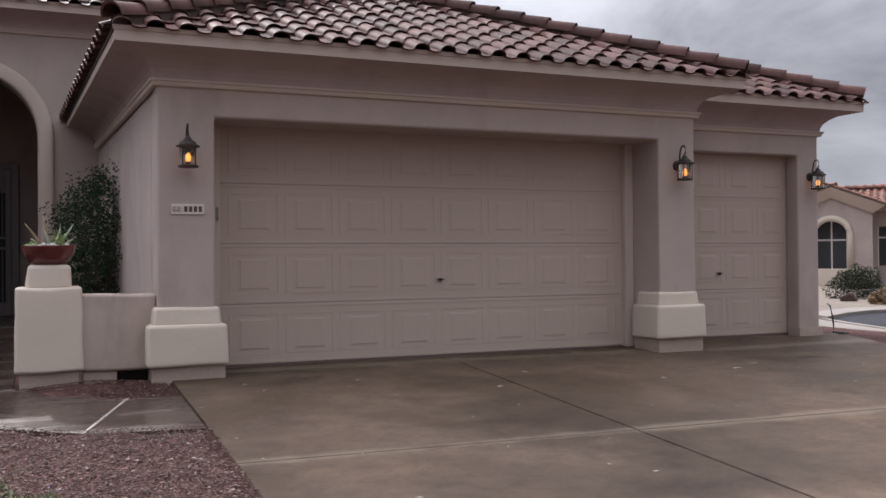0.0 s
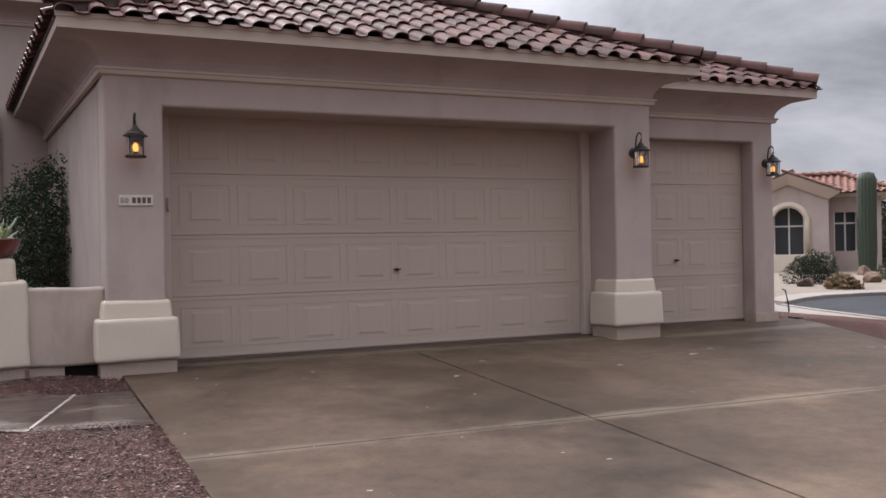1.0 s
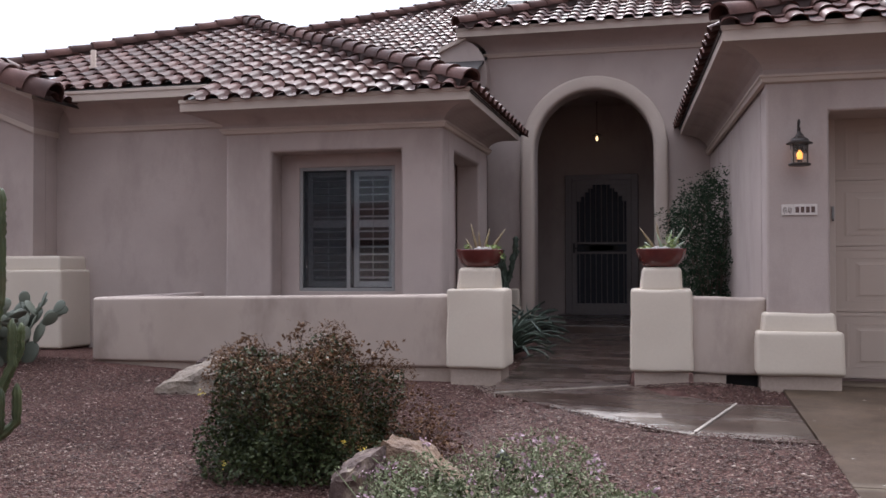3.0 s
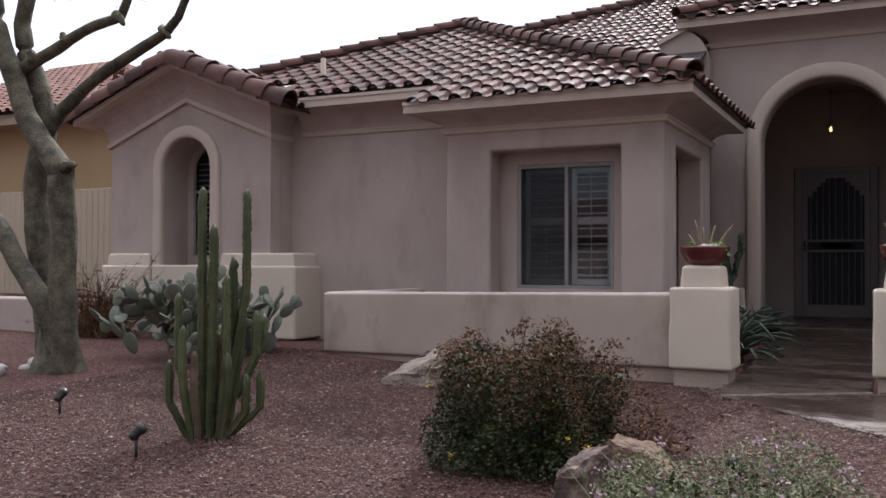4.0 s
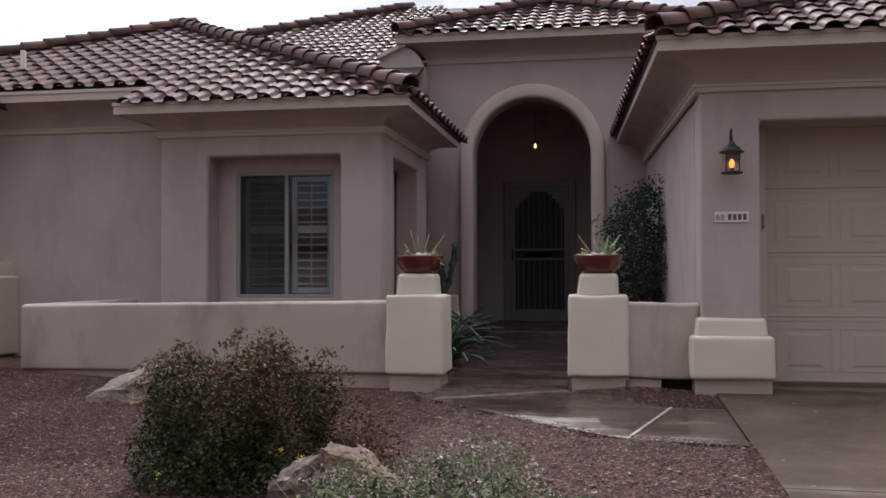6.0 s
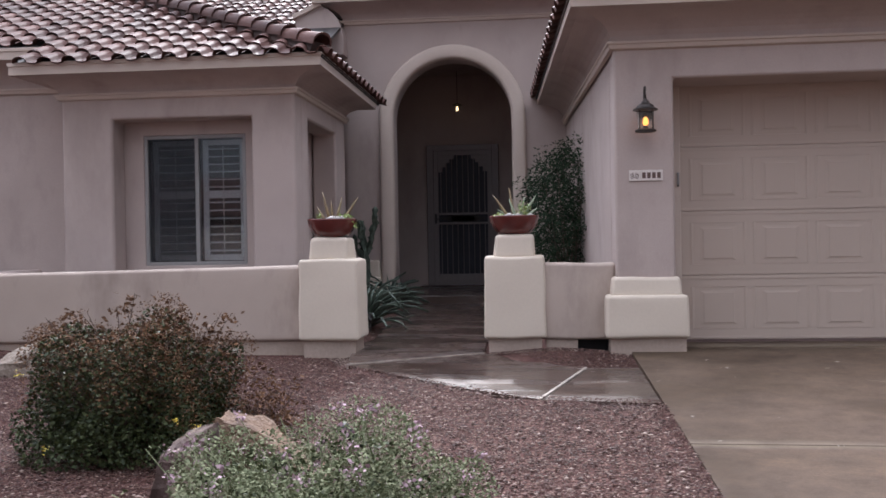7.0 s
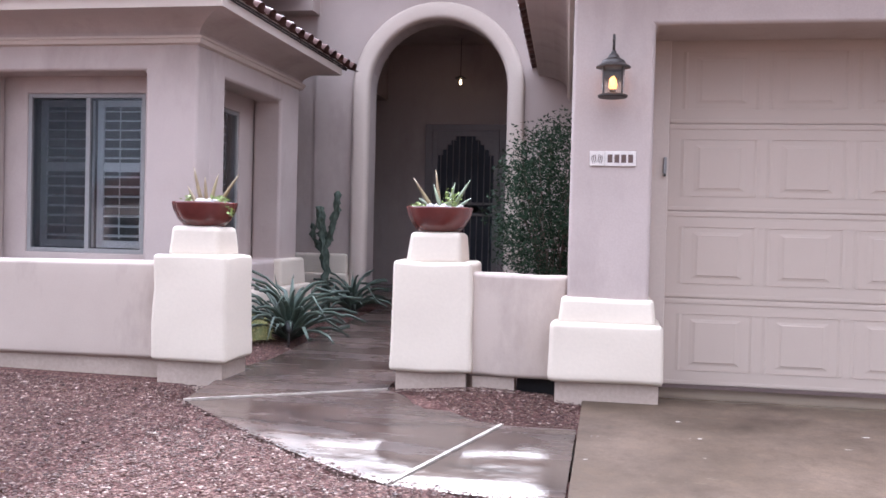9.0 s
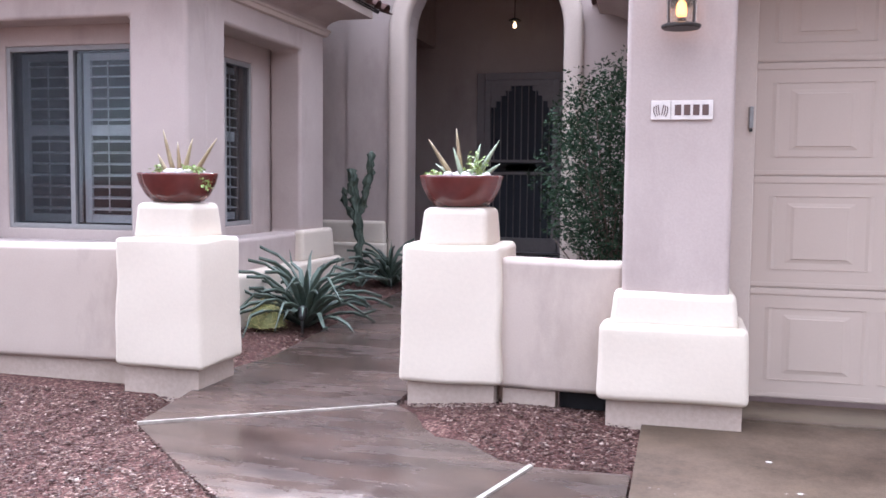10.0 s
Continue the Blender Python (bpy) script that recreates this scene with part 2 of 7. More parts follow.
def arched(x0, x1, z0, z1, cx, r, spring, thick, place, n=20, sill=None):
    """A wall with one round-headed opening of half width r about cx, from z0 (or sill) up."""
    bm = bmesh.new()
    arc = [(cx - r * math.cos(math.pi * i / n), spring + r * math.sin(math.pi * i / n)) for i in range(n + 1)]
    low = z0 if sill is None else sill
    quads = [((x0, z0), (cx - r, z0), (cx - r, spring), (x0, spring)),
             ((cx + r, z0), (x1, z0), (x1, spring), (cx + r, spring)),
             ((x0, spring), (cx - r, spring), (cx - r, z1), (x0, z1)),
             ((cx + r, spring), (x1, spring), (x1, z1), (cx + r, z1))]
    for a, b in zip(arc, arc[1:]):
        quads.append((a, b, (b[0], z1), (a[0], z1)))
    if sill is not None:
        quads.append(((cx - r, z0), (cx + r, z0), (cx + r, sill), (cx - r, sill)))
    for q in quads:
        for d in (0, thick):
            bm.faces.new([bm.verts.new(place(u, d, w)) for u, w in q])
    edge = [(cx - r, low)] + arc + [(cx + r, low)]
    loops = [edge, [(x0, z0), (x0, z1), (x1, z1), (x1, z0)]]
    if sill is not None:
        loops.append([(cx + r, sill), (cx - r, sill)])
    for loop in loops:
        for a, b in zip(loop, loop[1:]):
            bm.faces.new([bm.verts.new(place(*p)) for p in ((a[0], 0, a[1]), (b[0], 0, b[1]), (b[0], thick, b[1]), (a[0], thick, a[1]))])
    bmesh.ops.remove_doubles(bm, verts=bm.verts, dist=0.0005)
    return bm


def swept(profile, path, closed=False):
    """profile: (outward, z) pairs; path: plan points with the outside on the right-hand side; mitred corners."""
    bm, rings = bmesh.new(), []
    for i, p in enumerate(path):
        p = Vector(p)
        a = (p - Vector(path[i - 1])).normalized() if i else None
        b = (Vector(path[i + 1]) - p).normalized() if i + 1 < len(path) else None
        a, b = a or b, b or a
        na, nb = Vector((a.y, -a.x)), Vector((b.y, -b.x))
        n = (na + nb) / (1 + na.dot(nb))
        rings.append([bm.verts.new((p.x + n.x * o, p.y + n.y * o, z)) for o, z in profile])
    for r, s in zip(rings, rings[1:]):
        for i in range(len(profile)):
            j = (i + 1) % len(profile)
            if j or closed:
                bm.faces.new([r[i], s[i], s[j], r[j]])
    if closed:
        bm.faces.new(rings[0])
        bm.faces.new(rings[-1])
    return bm


def tube(bm, pts, radii, n=8, cap=True):
    rings, up = [], Vector((0, 0, 1))
    pts = [Vector(p) for p in pts]
    for i, p in enumerate(pts):
        d = (pts[min(i + 1, len(pts) - 1)] - pts[max(i - 1, 0)]).normalized()
        side = d.cross(up if abs(d.z) < 0.95 else Vector((0, 1, 0))).normalized()
        q = side.cross(d)
        r = radii[i] if hasattr(radii, "__len__") else radii
        rings.append([bm.verts.new(p + r * (math.cos(2 * math.pi * k / n) * side + math.sin(2 * math.pi * k / n) * q)) for k in range(n)])
    for r, s in zip(rings, rings[1:]):
        for k in range(n):
            bm.faces.new([r[k], r[(k + 1) % n], s[(k + 1) % n], s[k]])
    if cap:
        bm.faces.new(rings[0])
        bm.faces.new(rings[-1])
    return rings


def lathe(bm, profile, n=24, at=(0, 0, 0), sx=1.0, sy=1.0):
    rings = []
    for r, z in profile:
        rings.append([bm.verts.new((at[0] + sx * r * math.cos(2 * math.pi * k / n), at[1] + sy * r * math.sin(2 * math.pi * k / n), at[2] + z)) for k in range(n)])
    for r, s in zip(rings, rings[1:]):
        for k in range(n):
            bm.faces.new([r[k], r[(k + 1) % n], s[(k + 1) % n], s[k]])
    bm.faces.new(rings[0])
    bm.faces.new(rings[-1])


def hand_worked(bm, amount=0.006, seed=0.0):
    """Slightly wavy faces and edges, as trowelled stucco has."""
    bmesh.ops.subdivide_edges(bm, edges=bm.edges[:], cuts=5, use_grid_fill=True)
    for v in bm.verts:
        q = v.co * 4.0 + Vector((seed, 0, 0))
        v.co += Vector((noise.noise(q), noise.noise(q + Vector((7, 0, 0))), noise.noise(q + Vector((0, 9, 0))))) * amount
    return bm


def walk_lift(x, y):
    """The gravel banks up against the near edge of the front walk."""
    d = np.interp(x, [-0.62, -0.35, 0.0, 0.40, 0.78, 1.02, 1.86], [8.62, 8.36, 8.04, 7.71, 7.43, 7.31, 7.18]) - y
    bank = 0.085 * np.exp(-((x - 1.2) / 0.55) ** 2 - ((y - 9.22) / 0.38) ** 2)
    return bank + 0.035 * np.clip(1 - d / 0.9, 0, 1) * (d > 0) * (x > -0.7) * (x < 1.9)


def ground_z(x, y):
    """The yard falls from the house to the street and rises a little to the west."""
    z = -0.043 * (9.4 - max(min(y, 9.4), -2.5)) - 0.05 - 0.025 * max(0.0, min((y - 8.2) / 0.9, 1.0))
    z += float(walk_lift(x, y))
    z += 0.04 * max(0.0, min((x - 0.9) / 0.8, 1.0)) * (1 if x < 1.95 and y < 6.9 else 0)
    z += 0.085 * math.exp(-((x + 5.9) / 1.6) ** 2 - ((y - 9.8) / 1.2) ** 2)
    if -5.6 < x < 1.2:
        z += 0.022 * max(0.0, min(y - 9.6, 5.4))      # the courtyard bed rises with the walk
    return z + 0.012 * max(0.0, min(-x - 1.0, 12.0)) - 0.06 * max(0.0, min(x - 11.9, 4.0))


# ---------- ground ----------
def drive_edge(y):
    """The driveway's east edge, slanting in from the second garage towards the street."""
    return np.interp(y, [-3.0, 1.9, 5.0, 7.1, 10.5], [8.9, 8.9, 9.15, 9.85, 11.3]).item()


def sunk(x, y):
    """How far the bed lies below the yard's level under the concrete."""
    if 2.2 <= x <= drive_edge(y) - 0.15 and -3.2 < y < 10.3:
        return 0.16
    if -0.80 <= x <= 0.45 and 8.9 <= y <= 15.2:
        return 0.12
    if 0.05 <= x <= 1.76 and 7.6 <= y <= 8.45 and x + y > 8.5:
        return 0.12
    return 0.0


def ground_sheet():
    bm = bmesh.new()
    xs = [-400, -120, -60, -30] + [-20 + 0.25 * i for i in range(168)] + [30, 60, 120, 400]
    ys = [-400, -100, -30, -10] + [-4 + 0.25 * i for i in range(112)] + [40, 60, 120, 400]
    grid = [[bm.verts.new((x, y, ground_z(x, y) + 0.012 * noise.noise((x * 0.9, y * 0.9, 0)) - (0.35 if max(abs(x), abs(y)) > 60 else 0) - sunk(x, y)))
             for x in xs] for y in ys]
    for a, b in zip(grid, grid[1:]):
        for i in range(len(xs) - 1):
            bm.faces.new([a[i], a[i + 1], b[i + 1], b[i]])
    return bm


def gravel_material():
    m, nodes, links, b = shader("red_gravel", 0.9, 0, 0.12)
    tc = nodes.new("ShaderNodeTexCoord")
    vo = nodes.new("ShaderNodeTexVoronoi")
    vo.inputs["Scale"].default_value = 58.0
    links.new(tc.outputs["Object"], vo.inputs["Vector"])
    sep = nodes.new("ShaderNodeSeparateColor")
    links.new(vo.outputs["Color"], sep.inputs["Color"])
    stones = ramp(nodes, links, sep.outputs["Red"], [(0.0, (0.062, 0.029, 0.024)), (0.35, (0.098, 0.046, 0.039)), (0.7, (0.138, 0.070, 0.058)), (0.93, (0.23, 0.145, 0.118))])
    broad = ramp(nodes, links, noise_fac(nodes, links, 0.9, 5.0), [(0.3, (0.72, 0.70, 0.70)), (0.7, (1.0, 1.0, 1.0))])
    c = blend(nodes, links, stones, broad, 1.0, 'MULTIPLY')
    # shade between the stones, painted into the colour towards the cell edges
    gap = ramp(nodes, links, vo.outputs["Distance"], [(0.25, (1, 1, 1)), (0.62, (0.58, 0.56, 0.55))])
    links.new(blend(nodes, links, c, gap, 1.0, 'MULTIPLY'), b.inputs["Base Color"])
    inv = nodes.new("ShaderNodeMath")
    inv.operation = 'SUBTRACT'
    inv.inputs[0].default_value = 1.0
    links.new(vo.outputs["Distance"], inv.inputs[1])
    bump(nodes, links, b, inv.outputs[0], 0.7, 0.014)
    return m


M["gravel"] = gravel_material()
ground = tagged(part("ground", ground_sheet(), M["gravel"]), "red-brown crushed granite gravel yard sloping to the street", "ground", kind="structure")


def concrete_material(name, dark, light, wet, rough_dry=0.75, rough_wet=0.2, wet_scale=0.35, lo=0.42, hi=0.56, scuff=False, spec=0.5, relief=0.25, mottle=False, wet_stretch=(1, 1, 1)):
    m, nodes, links, b = shader(name, rough_dry, 0, spec)
    f1 = noise_fac(nodes, links, 0.8, 6.0, 0.62)
    f2 = noise_fac(nodes, links, 70.0, 3.0)
    f3 = noise_fac(nodes, links, wet_scale, 5.0, 0.62, stretch=wet_stretch)
    c = ramp(nodes, links, f1, [(0.28, dark), (0.72, light)])
    c = blend(nodes, links, c, ramp(nodes, links, f2, [(0.3, (0.84,) * 3), (0.7, (1.0,) * 3)]), 1.0, 'MULTIPLY')
    w = ramp(nodes, links, f3, [(lo, (1, 1, 1)), (hi, (0, 0, 0))])
    c = blend(nodes, links, c, blend(nodes, links, c, wet, 1.0, 'MULTIPLY'), w)
    links.new(c, b.inputs["Base Color"])
    mr = nodes.new("ShaderNodeMapRange")
    mr.inputs["To Min"].default_value, mr.inputs["To Max"].default_value = rough_dry, rough_wet
    links.new(w, mr.inputs["Value"])
    links.new(mr.outputs["Result"], b.inputs["Roughness"])
    if mottle:
        f8 = noise_fac(nodes, links, 3.2, 9.0, 0.8, stretch=(0.7, 1.5, 1))
        f9 = noise_fac(nodes, links, 3.2, 9.0, 0.75, stretch=(0.45, 1.9, 1))
        c = blend(nodes, links, c, ramp(nodes, links, f9, [(0.36, (0.42, 0.38, 0.36)), (0.48, (1, 0.96, 0.94)), (0.62, (1.35, 1.25, 1.17)), (0.70, (1.9, 1.75, 1.62))]), 1.0, 'MULTIPLY')
        links.new(c, b.inputs["Base Color"])
        add = nodes.new("ShaderNodeMath")
        add.operation = 'MULTIPLY_ADD'
        add.inputs[1].default_value = 0.5
        add.inputs[2].default_value = -0.25
        links.new(f8, add.inputs[0])
        both = nodes.new("ShaderNodeMath")
        both.operation = 'ADD'
        both.use_clamp = True
        links.new(add.outputs[0], both.inputs[0])
        links.new(mr.outputs["Result"], both.inputs[1])
        links.new(both.outputs[0], b.inputs["Roughness"])
    if scuff:
        # old stains, a pale scum along drying edges, and small white splats
        f5 = noise_fac(nodes, links, 0.55, 8.0, 0.70)
        c = blend(nodes, links, c, ramp(nodes, links, f5, [(0.36, (0.60, 0.57, 0.55)), (0.47, (0.94, 0.93, 0.92)), (0.58, (1.0, 0.98, 0.95)), (0.68, (1.36, 1.28, 1.18))]), 1.0, 'MULTIPLY')
        f7 = noise_fac(nodes, links, 5.5, 9.0, 0.8)
        c = blend(nodes, links, c, ramp(nodes, links, f7, [(0.34, (0.74, 0.72, 0.70)), (0.5, (1, 1, 1)), (0.66, (1.22, 1.19, 1.14))]), 1.0, 'MULTIPLY')
        f4 = noise_fac(nodes, links, 1.6, 7.0, 0.7, stretch=(0.5, 1.6, 1))
        s = ramp(nodes, links, f4, [(0.655, (0, 0, 0)), (0.70, (0.42, 0.42, 0.42))])
        c = blend(nodes, links, c, (0.30, 0.255, 0.20), s)
        # pale lime scum along the cross joint and before the garage door
        tc = nodes.new("ShaderNodeTexCoord")
        dot = nodes.new("ShaderNodeVectorMath")
        dot.operation = 'DOT_PRODUCT'
        dot.inputs[1].default_value = (SKEW, 1.0, 0.0)
        links.new(tc.outputs["Object"], dot.inputs[0])
        wob = noise_fac(nodes, links, 1.1, 6.0, 0.7)
        for line, reach, amount in ((6.07 + SKEW * 1.87, 0.30, 0.42), (9.75, 0.5, 0.4)):
            d1 = nodes.new("ShaderNodeMath")
            d1.operation = 'SUBTRACT'
            links.new(dot.outputs["Value"], d1.inputs[0])
            d1.inputs[1].default_value = line
            d2 = nodes.new("ShaderNodeMath")
            d2.operation = 'ABSOLUTE'
            links.new(d1.outputs[0], d2.inputs[0])
            d3 = nodes.new("ShaderNodeMath")
            d3.operation = 'DIVIDE'
            links.new(d2.outputs[0], d3.inputs[0])
            d3.inputs[1].default_value = reach
            d4 = nodes.new("ShaderNodeMath")
            d4.operation = 'SUBTRACT'
            links.new(wob, d4.inputs[0])
            links.new(d3.outputs[0], d4.inputs[1])
            s = ramp(nodes, links, d4.outputs[0], [(0.12, (0, 0, 0)), (0.42, (amount,) * 3)])
            c = blend(nodes, links, c, (0.235, 0.190, 0.140), s)
        f6 = noise_fac(nodes, links, 4.6, 5.0, 0.5, stretch=(1, 1.8, 1))
        s = ramp(nodes, links, f6, [(0.715, (0, 0, 0)), (0.735, (0.85, 0.85, 0.85))])
        c = blend(nodes, links, c, (0.46, 0.43, 0.39), s)
        links.new(c, b.inputs["Base Color"])
    bump(nodes, links, b, f2, relief, 0.003)
    return m


SKEW = 0.030                 # the cross joints run a little askew
M["drive"] = concrete_material("damp_driveway_concrete", (0.086, 0.060, 0.042), (0.136, 0.096, 0.069), (0.70, 0.69, 0.66), 0.72, 0.55, 0.5, scuff=True, spec=0.18)
M["walk_wet"] = concrete_material("wet_walk_concrete", (0.037, 0.025, 0.020), (0.079, 0.054, 0.044), (0.75, 0.73, 0.71), 0.30, 0.12, 1.2, lo=0.40, hi=0.56, spec=0.5, relief=0.35, mottle=True, wet_stretch=(0.5, 1.9, 1))
M["pale_concrete"] = concrete_material("pale_concrete", (0.20, 0.172, 0.145), (0.28, 0.243, 0.205), (0.9, 0.9, 0.9), 0.8, 0.6)
M["joint"] = grained("pale_joint_filler", (0.24, 0.200, 0.165), (0.42, 0.365, 0.31), 0.8, 14.0, 60.0, stain=(0.10, 0.08, 0.07), stain_scale=9.0)


def slab_piece(poly, lift, thick=0.12):
    """A concrete slab laid on the slope: plan polygon, top lifted above the yard."""
    bm = bmesh.new()
    top = [bm.verts.new((x, y, -0.043 * (9.4 - max(min(y, 9.4), -2.5)) + lift)) for x, y in poly]
    low = [bm.verts.new((v.co.x, v.co.y, v.co.z - thick)) for v in top]
    bm.faces.new(top)
    bm.faces.new(low)
    for i in range(len(poly)):
        j = (i + 1) % len(poly)
        bm.faces.new([top[i], top[j], low[j], low[i]])
    return bm


driveway = thing("driveway", label="damp tan concrete driveway in front of both garage doors", category="driveway", kind="structure")
JX, JY = (1.87, 4.78, 8.10), (-3.0, 1.9, 6.07)
G = 0.010


def slant(i, y):
    """The middle lengthwise joint runs a little out of square."""
    return 0.037 * (y - 6.05) if i == 1 else 0.0


for i in range(3):
    for j in range(3):
        xa = JX[i] + G
        ya = JY[j] + G
        yb = JY[j + 1] - G if j < 2 else (10.5 if i == 2 else 9.52)
        sk = SKEW if j < 2 else 0.0
        if i < 2:
            xb = JX[i + 1] - G
            poly = [(xa + slant(i, ya), ya - SKEW * (xa - 1.87)), (xb + slant(i + 1, ya), ya - SKEW * (xb - 1.87)),
                    (xb + slant(i + 1, yb), yb - sk * (xb - 1.87)), (xa + slant(i, yb), yb - sk * (xa - 1.87))]
        else:
            lo_y, hi_y = ya - SKEW * 6.9, yb - sk * 6.9
            edge = [(drive_edge(lo_y + (hi_y - lo_y) * k / 6), lo_y + (hi_y - lo_y) * k / 6) for k in range(7)]
            poly = [(xa, ya - SKEW * (xa - 1.87))] + edge + [(xa, yb - sk * (xa - 1.87))]
        part("slab", slab_piece(poly, -0.018), M["drive"], driveway, bevel=0.005)
part("joint_bed", slab_piece([(1.90, -2.9), (8.6, -2.9), (8.8, 5.0), (8.8, 7.4), (1.90, 7.4)], -0.048, 0.06), M["dark"], driveway, "dirt in the joints between slabs")

part("apron", slab_piece([(1.88, 9.53), (8.09, 9.53), (8.09, 9.975), (1.88, 9.975)], -0.010), M["drive"], driveway, "concrete sill strip before the garage door", bevel=0.005)
front_walk = thing("front_walk", label="wet dark concrete walk from driveway to front door with pale joints", category="walkway", kind="structure")


def walk_piece(poly, zs, mat, name="slab", thick=0.1):
    bm = bmesh.new()
    top = [bm.verts.new((x, y, z)) for (x, y), z in zip(poly, zs)]
    low = [bm.verts.new((v.co.x, v.co.y, v.co.z - thick)) for v in top]
    bm.faces.new(top)
    bm.faces.new(low)
    for i in range(len(poly)):
        j = (i + 1) % len(poly)
        bm.faces.new([top[i], top[j], low[j], low[i]])
    return part(name, bm, mat, front_walk)


walk_piece([(1.44, 8.58), (1.05, 7.30), (1.866, 7.18), (1.868, 8.59)], (-0.07, -0.119, -0.122, -0.072), M["walk_wet"])
curve = [(-0.62, 8.62), (-0.35, 8.36), (0.0, 8.04), (0.40, 7.71), (0.78, 7.43), (1.01, 7.31)]
walk_piece(curve + [(1.41, 8.59), (1.27, 8.62), (0.92, 9.0), (0.53, 9.42)], [-0.045, -0.055, -0.07, -0.09, -0.105, -0.114, -0.065, -0.062, -0.052, -0.045], M["walk_wet"])
walk_piece([(-0.64, 8.66), (0.50, 9.44), (0.50, 15.0), (-0.90, 15.0), (-0.86, 13.5), (-0.77, 11.3), (-0.72, 10.5), (-0.82, 9.9)], (-0.04, -0.04, 0.06, 0.06, 0.034, -0.007, -0.02, -0.03), M["walk_wet"])
for x0, y0, x1, y1, z0, z1, wide in ((1.425, 8.585, 1.03, 7.305, -0.066, -0.115, 0.012), (-0.64, 8.64, 0.52, 9.42, -0.039, -0.039, 0.008)):
    d = Vector((x1 - x0, y1 - y0)).normalized() * wide
    walk_piece([(x0 - d.y, y0 + d.x), (x0 + d.y, y0 - d.x), (x1 + d.y, y1 - d.x), (x1 - d.y, y1 + d.x)], (z0 + 0.004, z0 + 0.004, z1 + 0.004, z1 + 0.004), M["joint"], "joint_strip", 0.05)
porch = tagged(part("porch_floor", boxed(-2.4, 2.0, 15.0, 18.4, -0.1, 0.17), M["walk_wet"], bevel=0.01), "dark wet concrete porch floor under the arch", "floor", kind="structure")

# ---------- garage block ----------
GX0, GX1, GY = 1.757, 7.98, 9.38


def sheared(bm, y0):
    """The side wall leans a little from the square in plan."""
    for v in bm.verts:
        v.co.x -= 0.047 * (v.co.y - y0)
    return bm


def face_y(y):
    return lambda u, d, w: (u, y + d, w)


def face_x(x, sign):
    return lambda u, d, w: (x + sign * d, u, w)


wall_garage = tagged(part("wall_garage_front", holed([GX0, 2.297, 7.457, GX1], [0.02, 2.48, 3.12], lambda i, j: not (i == 1 and j == 0), 0.56, face_y(GY)), M["stucco"], bevel=0.03, seg=3),
                     "tan stucco garage front wall with a wide door opening", "wall", kind="structure")
tagged(part("wall_garage_side", sheared(boxed(GX0 - 0.003, GX0 + 0.25, GY + 0.48, 15.05, -0.02, 3.12), GY + 0.48), M["stucco"]), "tan stucco side wall of the garage", "wall", kind="structure")
tagged(part("wall_garage_return", boxed(GX1 - 0.25, GX1, GY + 0.565, 12.0, -0.02, 3.12), M["stucco"]), "tan stucco return wall between the two garages", "wall", kind="structure")
TX0, TX1, TY = GX1 + 0.004, 10.75, 10.22
tagged(part("wall_garage_second", holed([TX0, 8.1, 10.38, TX1], [0.02, 2.48, 3.12], lambda i, j: not (i == 1 and j == 0), 0.24, face_y(TY)), M["stucco"], bevel=0.03, seg=3),
       "tan stucco wall round the single garage door", "wall", kind="structure")
tagged(part("wall_garage_east", boxed(TX1 - 0.25, TX1, TY + 0.245, 16.0, -0.02, 3.05), M["stucco"]), "tan stucco east wall of the garage", "wall", kind="structure")


M["seal"] = plain("brown_rubber_seal", (0.13, 0.085, 0.075), 0.8)


